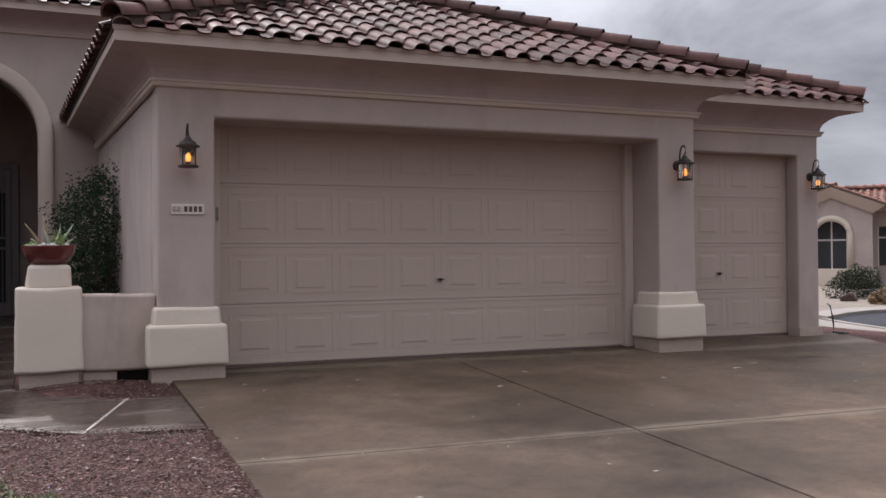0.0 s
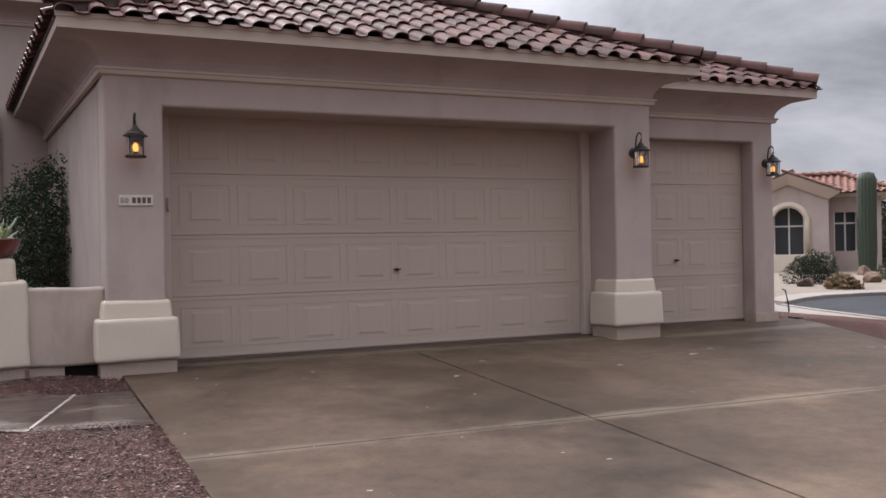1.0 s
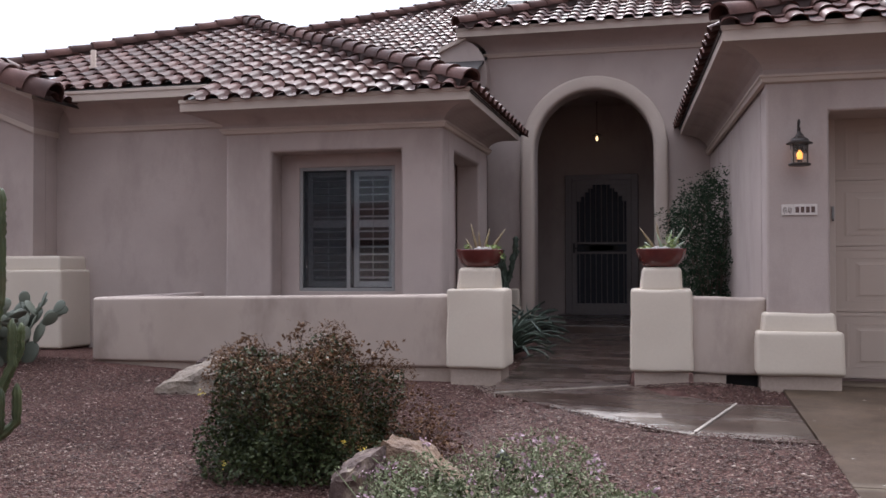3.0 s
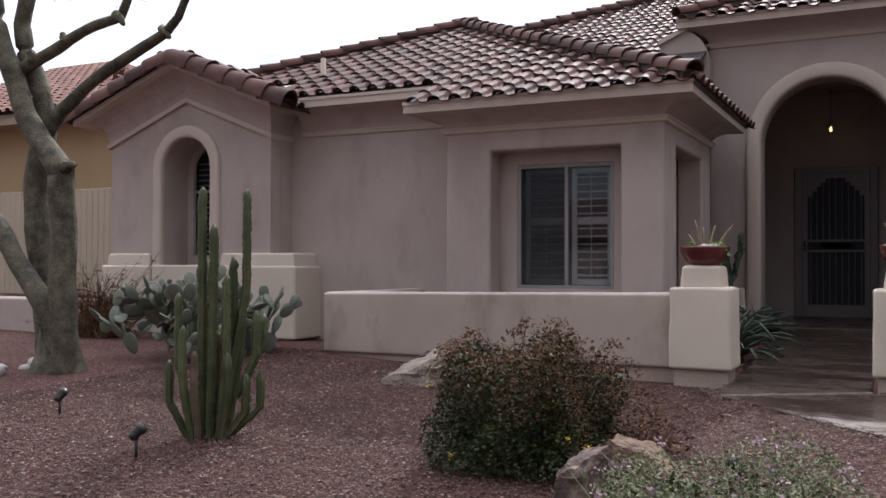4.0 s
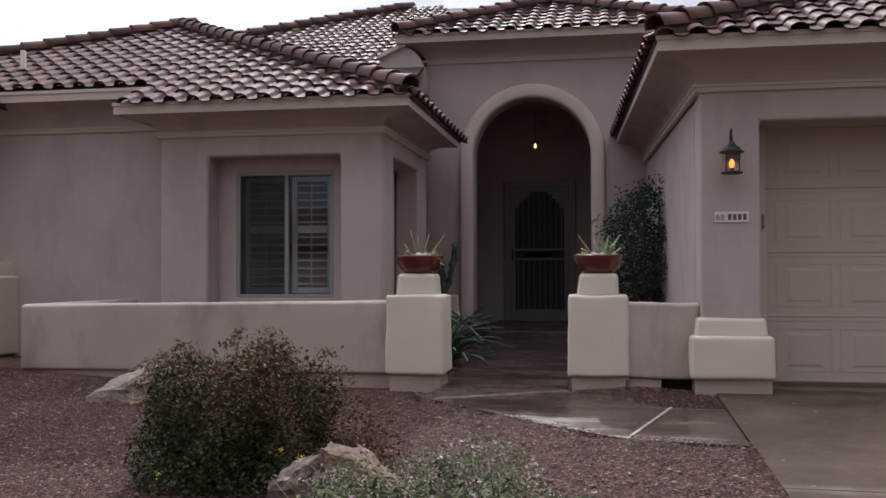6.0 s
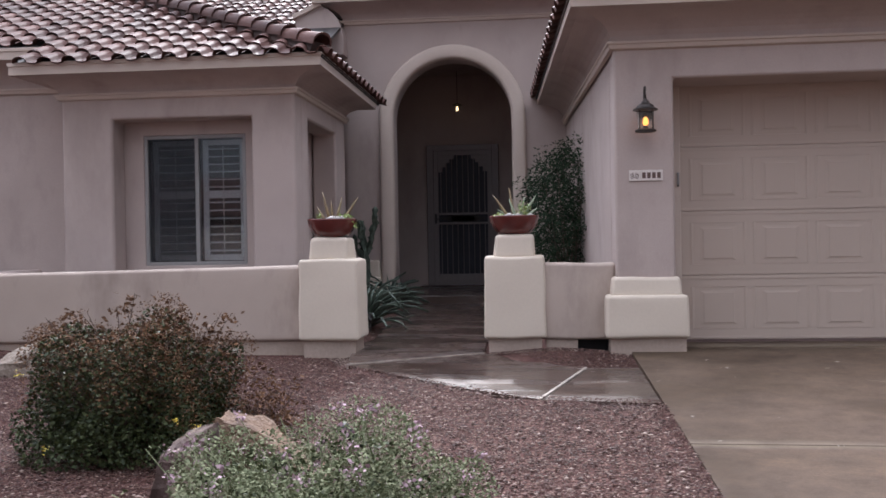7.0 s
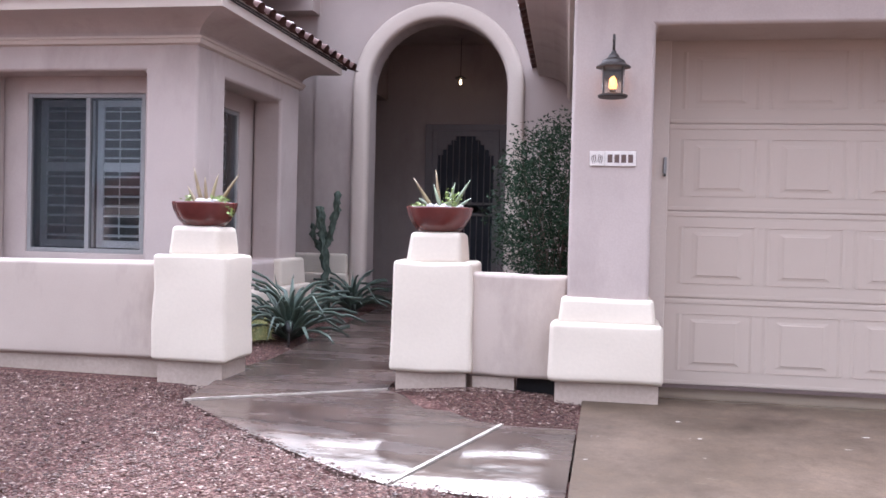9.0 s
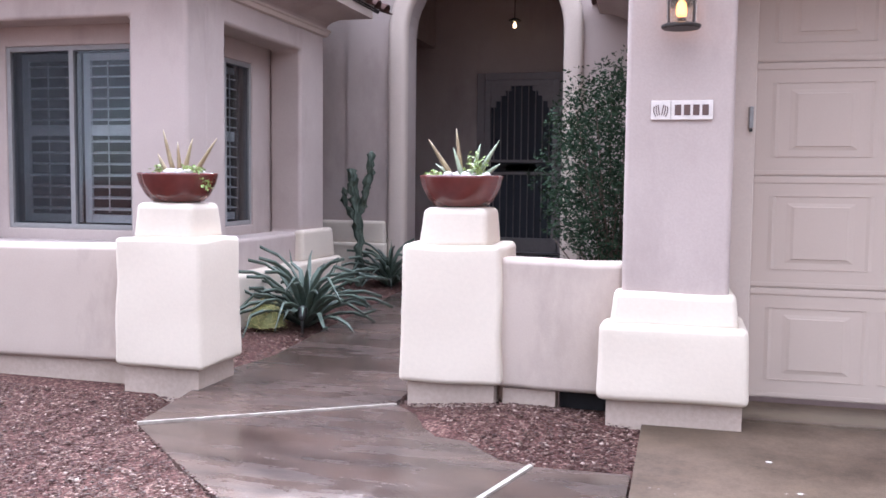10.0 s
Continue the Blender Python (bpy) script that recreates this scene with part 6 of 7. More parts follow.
for xf, zf, xt, zt, dep, r, cork in cactus_arms:
    bm = bmesh.new()
    pts = [p + Vector((rng_c.gauss(0, 0.002), rng_c.gauss(0, 0.002), 0)) for p in stem_path((xf, dep * 0.6, zf), (xt, dep, zt), rng_c.uniform(1.3, 2.4), max(12, int(zt / 0.032)))]
    ribbed(bm, pts, r * 0.92, 6, 0.36, 0.075)
    areoles = [tuple(v.co) for k, v in enumerate(list(bm.verts)) if k % 4 == 0 and (k // 24) % 2]
    spine_points += [(xa + rng_s.gauss(0, 0.003), ya + rng_s.gauss(0, 0.003), za + rng_s.gauss(0, 0.003)) for xa, ya, za in areoles for _ in range(3)]
    for v in bm.verts:
        v.co += Vector((noise.noise(v.co * 14.0), noise.noise(v.co * 14.0 + Vector((4, 0, 0))), 0)) * 0.005
    part("stem", bm, M["cork"] if cork else M["cactus"], clump, "brown corky old stem" if cork else "", smooth=True)
leaves("spines", spine_points, 0.014, M["dry_grass"], clump, 62, "short pale spines along the ribs", 0.0, 0.14)

pear = thing("prickly_pear", (-6.55, 8.75, ground_z(-6.55, 8.75)), label="spreading prickly pear cactus with grey-green pads", category="cactus")
rng_p = random.Random(31)


def pad_mesh():
    bm = bmesh.new()
    bmesh.ops.create_uvsphere(bm, u_segments=14, v_segments=9, radius=1.0)
    for v in bm.verts:
        z = v.co.z
        v.co = Vector((v.co.x * 0.095 * (0.82 + 0.22 * z), v.co.y * 0.017, (z + 1) * 0.125))
    me = bpy.data.meshes.new("pad")
    bm.to_mesh(me)
    bm.free()
    for p in me.polygons:
        p.use_smooth = True
    me.materials.append(M["pear"])
    return me


PAD = pad_mesh()


def grow(m, depth):
    ob = new("pad", PAD)
    ob.parent = pear
    ob.matrix_basis = m
    if depth <= 0:
        return
    for k in range(rng_p.choice((1, 2, 2, 3) if depth > 1 else (1, 1, 2))):
        a = rng_p.uniform(-55, 55)
        s = rng_p.uniform(0.78, 1.0)
        child = m @ pose(0.07 * math.sin(radians(a)), 0, 0.125 + 0.105 * math.cos(radians(a)), rng_p.uniform(-25, 25), a, rng_p.uniform(-60, 60)) @ Matrix.Scale(s, 4)
        if (child.translation.z > -0.02):
            grow(child, depth - 1)


for k in range(30):
    x, y = rng_p.uniform(-0.52, 0.74), rng_p.uniform(-0.5, 0.5)
    grow(pose(x, y, rng_p.uniform(-0.02, 0.14), rng_p.uniform(-18, 18), rng_p.uniform(-28, 28), rng_p.uniform(0, 180)) @ Matrix.Scale(rng_p.uniform(0.98, 1.2), 4), 3)


def agave(name, at, n, length, label, seed, parent_group="courtyard agaves"):
    ob = thing(name, at, label=label, category="agave", group=parent_group)
    rng = random.Random(seed)
    for k in range(n):
        a = k * 2.39996
        el = radians(88 - 58 * (k / n) ** 0.9 + rng.uniform(-8, 8))
        L = length * rng.uniform(0.75, 1.1)
        bm = bmesh.new()
        rows = []
        for i in range(7):
            f = i / 6
            e = el - 0.5 * f * f * (1 if rng.random() < 0.9 else 1.5)
            w = 0.021 * length / 0.5 * (0.55 + 1.6 * f * (1 - f)) * (1 - f ** 3)
            px = L * f * math.cos(e)
            pz = L * f * math.sin(e)
            rows.append([bm.verts.new((px, -w, pz + 0.012)), bm.verts.new((px, 0, pz - 0.006)), bm.verts.new((px, w, pz + 0.012))])
        for r, s in zip(rows, rows[1:]):
            bm.faces.new([r[0], r[1], s[1], s[0]])
            bm.faces.new([r[1], r[2], s[2], s[1]])
        ext = bmesh.ops.extrude_face_region(bm, geom=bm.faces[:])
        for v in (e for e in ext["geom"] if isinstance(e, bmesh.types.BMVert)):
            v.co.z -= 0.010
        bmesh.ops.transform(bm, matrix=pose(0, 0, 0, 0, 0, math.degrees(a)), verts=bm.verts)
        part("leaf", bm, M["agave"], ob, smooth=True)
    return ob


agave("agave", (-1.04, 11.78, -0.03), 64, 0.76, "blue-green agave rosette beside the walk", 51)
agave("agave", (-1.16, 14.45, 0.02), 50, 0.60, "blue-green agave rosette near the entry arch", 52)
agave("agave", (-2.02, 13.5, 0.0), 40, 0.56, "small agave behind the walk by the arch", 53)
barrel = thing("barrel_cactus", (-1.27, 11.5, -0.01), label="small round golden barrel cactus in gravel", category="cactus")
bm = bmesh.new()
n = 48
rows = []
for i in range(9):
    row = []
    for k in range(n):
        a = 2 * math.pi * k / n
        r = 0.15 * math.cos(math.pi / 2 * i / 8.6) * (1 - 0.10 * (0.5 - 0.5 * math.cos(16 * a)))
        row.append(bm.verts.new((r * math.cos(a), r * math.sin(a), 0.02 + 0.20 * math.sin(math.pi / 2 * i / 8.6))))
    rows.append(row)
for a, b in zip(rows, rows[1:]):
    for k in range(n):
        bm.faces.new([a[k], a[(k + 1) % n], b[(k + 1) % n], b[k]])
bm.faces.new(rows[-1])
part("body", bm, grained("golden_green_skin", (0.13, 0.14, 0.045), (0.24, 0.235, 0.085), 0.6, 12.0, 60.0), barrel, smooth=True)
rng_b = random.Random(3)
sp = []
for k in range(16):
    for i in range(9):
        a = 2 * math.pi * k / 16
        r = 0.155 * math.cos(math.pi / 2 * i / 9.2)
        for _ in range(6):
            sp.append((r * math.cos(a) + rng_b.gauss(0, 0.006), r * math.sin(a) + rng_b.gauss(0, 0.006), 0.02 + 0.205 * math.sin(math.pi / 2 * i / 9.2)))
leaves("spines", sp, 0.038, M["golden"], barrel, 61, "golden yellow spines", -0.5, 0.07)

post_cactus = thing("spiny_cactus", (-1.50, 14.30, 0.03), label="dark knobbly branching cactus by the entry arch", category="cactus")
for pts, r in (([(0.04, 0, 0.0), (0.03, 0, 0.45), (0.0, 0, 0.85), (-0.05, 0, 1.15), (-0.06, 0, 1.32)], 0.055), ([(0.04, 0, 0.80), (0.10, 0, 1.05), (0.15, 0, 1.25), (0.17, 0, 1.50)], 0.042), ([(-0.02, 0, 0.75), (-0.14, 0, 0.92), (-0.15, 0, 1.10)], 0.035)):
    bm = bmesh.new()
    fine = [Vector(a).lerp(Vector(b), k / 7) for a, b in zip(pts, pts[1:]) for k in range(7)] + [Vector(pts[-1])]
    ribbed(bm, fine, r, 7, 0.3, 0.12)
    for v in bm.verts:
        v.co += Vector((noise.noise(v.co * 17.0), noise.noise(v.co * 17.0 + Vector((4, 0, 0))), 0.5 * noise.noise(v.co * 17.0 + Vector((0, 4, 0))))) * 0.045
    part("stem", bm, M["pine_cactus"], post_cactus, smooth=True)


# ---------- bowls on the pillars ----------
def bowl_planter(at, kind, label):
    ob = thing("planter_bowl", at, label=label, category="planter", group="pillar planters")
    bm = bmesh.new()
    lathe(bm, [(0.13, 0.0), (0.155, 0.008), (0.195, 0.05), (0.228, 0.115), (0.240, 0.165), (0.242, 0.178), (0.232, 0.180), (0.222, 0.160), (0.0, 0.150)], 32)
    part("bowl", bm, M["bowl"], ob, "oxblood glazed ceramic bowl", smooth=True)
    rng = random.Random(70 + kind)
    fans = [(-0.02, 0.0, 0.30, 12, 1), (0.04, 0.0, 0.25, -14, 1), (-0.07, 0.02, 0.17, 28, 1), (0.10, 0.0, 0.29, -34, 1), (0.0, 0.03, 0.22, 4, 1)] if kind == 0 else \
           [(-0.04, 0.0, 0.29, 34, 1), (0.0, 0.0, 0.31, 5, 1), (0.05, 0.02, 0.22, -14, 0), (0.08, 0.0, 0.27, -30, 0), (0.10, 0.0, 0.16, -50, 0), (-0.02, 0.0, 0.17, 55, 0), (0.02, -0.03, 0.20, 18, 0)]
    for x, y, L, lean, bronze in fans:
        bm = bmesh.new()
        tube(bm, [(0, 0, 0), (0, 0, L * 0.35), (0, 0.006, L * 0.75), (0, 0.012, L)], [0.017, 0.015, 0.009, 0.002], 7)
        bmesh.ops.transform(bm, matrix=pose(x, y, 0.15, rng.uniform(-10, 10), -lean, rng.uniform(-20, 20)), verts=bm.verts)
        part("aloe_leaf", bm, M["aloe"] if bronze else M["aloe_green"], ob, smooth=True)
    for k in range(14):
        bm = bmesh.new()
        bmesh.ops.create_icosphere(bm, subdivisions=2, radius=rng.uniform(0.018, 0.042))
        a = rng.uniform(0, 2 * math.pi)
        q = rng.uniform(0.02, 0.17)
        for v in bm.verts:
            v.co.z *= 0.75
            v.co += Vector((q * math.cos(a), q * math.sin(a), 0.178))
        part("pebble", bm, M["rock_white"], ob, smooth=True)
    pts = []
    if kind == 0:
        pts += [(-0.13 + rng.gauss(0, 0.018), rng.gauss(0, 0.02), 0.20 + rng.gauss(0, 0.018)) for _ in range(45)]
        for k in range(130):
            f = rng.random()
            pts.append((0.10 + 0.16 * f + rng.gauss(0, 0.012), -0.08 + rng.gauss(0, 0.03), 0.205 - 0.10 * max(0, f - 0.6) * 3 + rng.gauss(0, 0.012)))
    else:
        pts += [(0.09 + rng.gauss(0, 0.028), -0.03 + rng.gauss(0, 0.02), 0.24 + rng.gauss(0, 0.035)) for _ in range(110)]
        pts += [(-0.14 + rng.gauss(0, 0.03), -0.05 + rng.gauss(0, 0.02), 0.185 + rng.gauss(0, 0.012)) for _ in range(60)]
    leaves("succulent_growth", pts, 0.022, M["lime"], ob, 80 + kind, "lime green trailing succulents", -0.3, 0.7)
    return ob


bowl_planter((-0.955, 9.60, 1.075), 0, "oxblood ceramic bowl of bronzed aloe on the west pillar")
bowl_planter((0.813, 9.70, 1.075), 1, "oxblood ceramic bowl of green aloe on the east pillar")

# ---------- vine on the garage side ----------
vine = thing("climbing_shrub", (1.45, 13.0, 0.0), label="tall leafy shrub trained on a trellis at the garage wall", category="shrub")
rng_k = random.Random(91)
vpts = []
while len(vpts) < 15000:
    x, y, z = rng_k.uniform(-0.75, 0.28), rng_k.uniform(-0.85, 0.85), rng_k.uniform(0.15, 2.36)
    edge = 0.43 * math.sqrt(max(0.0, 1 - ((z - 1.30) / 1.08) ** 2)) + 0.20 * noise.noise((y * 2.2, z * 2.6, 3.0)) + 0.10 * noise.noise((y * 6, z * 6, 1.0))
    if x < 0.28 - 2 * edge or noise.noise((x * 5, y * 4, z * 4)) < -0.30 or abs(y) > 0.85 - 0.30 * abs(z - 1.3):
        continue
    vpts.append((x, y, z))
leaves("foliage", vpts, 0.046, M["leaf_vine"], vine, 92, "mid green leaves", 0.5, 0.42)
stems("stem_growth", 0.12, [rng_k.choice(vpts) for _ in range(46)], M["twig"], vine, rng_k, 0.012, 0.004, "brown stems")
bm = bmesh.new()
for k in range(5):
    tube(bm, [(0.27, -0.6 + 0.3 * k, 0.0), (0.27, -0.6 + 0.3 * k, 2.38)], 0.010, 6)
part("trellis", bm, M["black"], vine, "dark metal trellis rods")


# ---------- spot lights ----------
def spot_light(x, y, turn, h, label):
    z = ground_z(x, y)
    ob = thing("garden_spotlight", (x, y, z - 0.02), turn, label, "garden light", "garden spotlights")
    bm = bmesh.new()
    tube(bm, [(0, 0, 0), (0, 0, h)], 0.012, 8)
    part("stake", bm, M["black"], ob, smooth=True)
    bm = bmesh.new()
    lathe(bm, [(0.0, -0.052), (0.020, -0.050), (0.030, -0.03), (0.034, 0.025), (0.040, 0.030), (0.040, 0.066), (0.034, 0.062), (0.0, 0.050)], 16)
    bmesh.ops.transform(bm, matrix=pose(0, 0, h + 0.03, -52, 0, 0), verts=bm.verts)
    part("head", bm, M["black"], ob, "black hooded lamp head", smooth=True)
    bm = bmesh.new()
    bmesh.ops.create_uvsphere(bm, u_segments=10, v_segments=6, radius=0.02, matrix=Matrix.Translation((0, 0, h + 0.005)))
    part("knuckle", bm, M["black"], ob, smooth=True)
    return ob


spot_light(-0.045, 5.78, 80, 0.145, "small black spotlight on a stake in the gravel")
spot_light(-3.72, 4.98, -25, 0.16, "small black spotlight near the column cactus")
spot_light(-5.35, 5.80, 5, 0.14, "small black spotlight near the tree")

spot_light(-0.93, 11.45, 20, 0.15, "small black spotlight before the agave")

# ---------- palo verde tree ----------
TREE_AT = Vector((-7.12, 7.45, -0.06))
tree = thing("palo_verde_tree", TREE_AT, label="leaning multi-stemmed palo verde with greenish bark, nearly bare", category="tree")


def limb(bm, pts, r0, r1):
    P = [Vector(p) - TREE_AT for p in pts]
    fine = []
    for a, b in zip(P, P[1:]):
        for k in range(4):
            q = a.lerp(b, k / 4)
            fine.append(q + Vector((noise.noise(q * 1.7), noise.noise(q * 1.7 + Vector((5, 0, 0))), 0)) * 0.05)
    fine.append(P[-1])
    m = len(fine) - 1
    tube(bm, fine, [(r0 + (r1 - r0) * i / m) * (1 + 0.10 * noise.noise(p * 3.0)) for i, p in enumerate(fine)], 12)


# each limb: its points, its girth at the foot and at the end
tree_limbs = (
    (((-7.07, 7.35, -0.20), (-7.06, 7.35, 0.59), (-7.10, 7.35, 1.26), (-7.09, 7.35, 1.77), (-7.08, 7.35, 2.05), (-7.43, 7.35, 2.35), (-7.65, 7.35, 2.66), (-7.80, 7.36, 2.98), (-7.96, 7.37, 3.31), (-8.13, 7.38, 3.68), (-8.29, 7.4, 4.3)), 0.150, 0.10),
    (((-7.45, 7.60, -0.20), (-7.62, 7.60, 0.83), (-7.74, 7.60, 1.45), (-7.77, 7.60, 1.90), (-7.71, 7.60, 2.26), (-7.62, 7.60, 2.61), (-7.73, 7.60, 2.97), (-7.95, 7.60, 3.40), (-8.02, 7.60, 3.73), (-7.91, 7.6, 4.3)), 0.165, 0.085),
    (((-7.99, 7.42, 3.11), (-7.62, 7.48, 3.30), (-7.19, 7.50, 3.46), (-6.78, 7.50, 3.56), (-6.46, 7.50, 3.62), (-6.30, 7.5, 3.95), (-6.1, 7.45, 4.5)), 0.072, 0.035),
    (((-7.60, 7.58, 2.50), (-7.39, 7.55, 2.72), (-7.00, 7.55, 2.93), (-6.54, 7.55, 3.14), (-6.20, 7.55, 3.30), (-5.90, 7.55, 3.41), (-5.74, 7.55, 3.54), (-5.51, 7.5, 3.83), (-4.7, 7.3, 4.6), (-3.4, 6.85, 5.0)), 0.080, 0.025),
    (((-7.07, 7.33, 0.10), (-7.26, 7.30, 0.59), (-7.50, 7.30, 0.88), (-7.82, 7.30, 1.25), (-8.15, 7.30, 1.60), (-8.52, 7.3, 2.04), (-9.0, 7.3, 2.6)), 0.120, 0.085))
for pts, r0, r1 in tree_limbs:
    bm = bmesh.new()
    limb(bm, pts, r0, r1)
    part("limb", bm, M["pv_bark"], tree, smooth=True)
bm = bmesh.new()
lathe(bm, [(0.30, -0.2), (0.27, 0.0), (0.21, 0.18), (0.17, 0.42), (0.12, 0.7)], 14, (-0.12, 0.0, 0.0), 1.25, 1.0)
part("root_flare", bm, M["pv_bark"], tree, smooth=True)
for at, lean, r in (((-7.02, 7.30, 2.06), (0.16, -0.02, 0.03), 0.075), ((-6.47, 7.47, 3.62), (0.10, 0.0, -0.10), 0.045), ((-7.22, 7.47, 3.44), (-0.04, 0.0, 0.10), 0.05), ((-5.90, 7.52, 3.42), (0.10, 0.0, -0.10), 0.042), ((-7.66, 7.44, 3.28), (-0.05, -0.02, 0.10), 0.055)):
    bm = bmesh.new()
    a = Vector(at) - TREE_AT
    tube(bm, [a - Vector(lean) * 0.3, a + Vector(lean) * 0.3, a + Vector(lean) * 0.6, a + Vector(lean) * 0.85, a + Vector(lean)], [r, r * 0.95, r * 0.62, r * 0.55, r * 0.2], 9)
    for v in bm.verts:
        v.co += Vector((noise.noise(v.co * 23), noise.noise(v.co * 23 + Vector((4, 0, 0))), noise.noise(v.co * 23 + Vector((0, 4, 0))))) * r * 0.45
    part("stub", bm, M["pv_bark"], tree, "ragged broken branch stub", smooth=True)
rng_t = random.Random(17)
bm = bmesh.new()
tw = []
for k in range(70):
    a = Vector(rng_t.choice(((-4.7, 7.3, 4.6), (-3.4, 6.85, 5.0), (-6.1, 7.45, 4.5), (-8.29, 7.4, 4.3), (-4.0, 7.07, 4.8)))) - TREE_AT
    d = Vector((rng_t.uniform(-0.6, 1.9), rng_t.uniform(-0.8, 0.8), rng_t.uniform(-0.55, 0.7)))
    tube(bm, [a, a + d * 0.5 + Vector((0, 0, 0.1)), a + d], [0.014, 0.008, 0.003], 5, False)
    tw += [tuple(a + d * (0.3 + 0.7 * rng_t.random()) + Vector((rng_t.gauss(0, 0.07), rng_t.gauss(0, 0.07), rng_t.gauss(-0.04, 0.07)))) for _ in range(26)]
part("twigs", bm, M["twig"], tree, "fine hanging twigs")
leaves("crown", tw, 0.035, M["leaf_grey"], tree, 18, "sparse tiny leaves", 0.8, 0.25)

# dry grassy shrub behind the trunk
dg = thing("dry_grass_clump", (-9.62, 10.25, ground_z(-9.62, 10.25)), label="dark dry grassy shrub by the gable wall", category="shrub")
gp = [(rng_t.gauss(0.1, 0.45), rng_t.gauss(0, 0.3), abs(rng_t.gauss(0.52, 0.26))) for _ in range(420)]
stems("blade_growth", 0.35, gp, M["leaf_brown"], dg, rng_t, 0.006, 0.002)
leaves("dry_foliage", [(x * 0.9, y * 0.9, z * 0.9) for x, y, z in gp for _ in range(6)], 0.05, M["leaf_brown"], dg, 19, "", 0.5, 0.2)

# river stones at the west edge
stones = thing("river_stones", (-7.95, 6.75, ground_z(-7.95, 6.75)), label="pile of pale rounded river stones beside the tree", category="stones")
for k in range(60):
    bm = bmesh.new()
    bmesh.ops.create_icosphere(bm, subdivisions=2, radius=rng_t.uniform(0.06, 0.13))
    at = Vector((rng_t.uniform(-1.1, 0.42), rng_t.uniform(-1.3, 0.9), rng_t.uniform(0.0, 0.10)))
    for v in bm.verts:
        v.co = Vector((v.co.x * 1.3, v.co.y, v.co.z * 0.65)) + at
    part("stone", bm, M["rock_white"], stones, smooth=True)

# ---------- west neighbour ----------
M["stucco_gold"] = grained("ochre_stucco", (0.40, 0.28, 0.16), (0.47, 0.34, 0.20), 0.9, 0.8, 60.0, 0.3, 0.006, 0.2)
M["gate_paint"] = grained("beige_gate_paint", (0.42, 0.35, 0.26), (0.48, 0.40, 0.30), 0.7, 1.5, 40.0, 0.1, 0.003)
nb = thing("neighbour_house", (-17.5, 15.2, 0.3), label="ochre stucco neighbour house with red tiled hip roof", category="house")
part("wall", boxed(-8.0, 3.1, 0, 9.0, -0.4, 4.05), M["stucco_gold"], nb)
part("fascia", boxed(-8.6, 3.65, -0.55, 9.5, 3.85, 4.08), M["gate_paint"], nb, "pale fascia board")
part("side_wing_wall", boxed(3.104, 6.4, 1.6, 9.0, -0.4, 3.62), M["stucco_gold"], nb)
part("side_wing_fascia", boxed(3.67, 6.9, 1.05, 9.4, 3.50, 3.72), M["gate_paint"], nb, "pale fascia board")
part("window", boxed(0.9, 1.9, -0.03, 0.05, 1.6, 2.9), M["screen"], nb, "dark window")
nroof = bmesh.new()
nv = [nroof.verts.new(p) for p in ((-8.7, -0.65, 4.10), (3.75, -0.65, 4.10), (3.75, 9.6, 4.10), (-8.7, 9.6, 4.10), (-3.6, 4.5, 6.35), (-1.3, 4.5, 6.35))]
for f in ((0, 1, 5, 4), (1, 2, 5), (2, 3, 4, 5), (3, 0, 4), (3, 2, 1, 0)):
    nroof.faces.new([nv[i] for i in f])
nr = part("roof", nroof, M["deck"], nb)
RED = TILE.copy()
RED.name = "red_tile"
RED.materials.clear()
RED.materials.append(M["tile_red"])
REDCAP = CAP.copy()
REDCAP.materials.clear()
REDCAP.materials.append(M["tile_red"])
roof_plane(nr, (-4.0, -0.65, 4.12), (1, 0), 7.75, (0, 1), 5.1, 0.44, 0, 1, tile_me=RED, deck=False)
roof_plane(nr, (3.75, -0.65, 4.12), (0, 1), 10.2, (-1, 0), 5.1, 0.44, 1, 1, tile_me=RED, deck=False)
roof_plane(nr, (3.4, 0.9, 3.74), (1, 0), 3.6, (0, 1), 2.2, 0.40, 0, 0, tile_me=RED)
hip_line(nr, (3.7, -0.6, 4.14), (-1.3, 4.5, 6.37), 0.1, REDCAP)

fence = thing("side_gate", (-15.2, 12.9, 0.5), label="beige vertical-board side gate between the houses", category="gate")
for k in range(26):
    part("board", boxed(0.145 * k, 0.145 * k + 0.138, 0, 0.03, 0.0, 1.95), M["gate_paint"], fence, bevel=0.004, seg=1)
part("post", boxed(3.78, 4.15, -0.1, 0.2, -0.6, 2.05), M["stucco"], fence, "stucco gate post", bevel=0.02)
tagged(part("wall_side_yard", boxed(-18.5, -9.9, 10.3, 10.55, -0.2, 0.56), M["stucco"], bevel=0.05, seg=3), "low tan stucco retaining wall beside the house", "low wall", kind="structure")
tagged(part("terrace", boxed(-18.5, -10.35, 10.56, 16.0, -0.2, 0.46), M["gravel"]), "raised gravel side yard", "ground", kind="structure")

# ---------- east: street and the house across ----------
M["asphalt"] = grained("dark_asphalt", (0.040, 0.040, 0.044), (0.060, 0.060, 0.065), 0.95, 0.6, 90.0, 0.4, 0.006, spec=0.06)
M["sand"] = grained("pale_sand_gravel", (0.165, 0.130, 0.098), (0.225, 0.182, 0.142), 0.9, 1.5, 60.0, 0.5, 0.01)


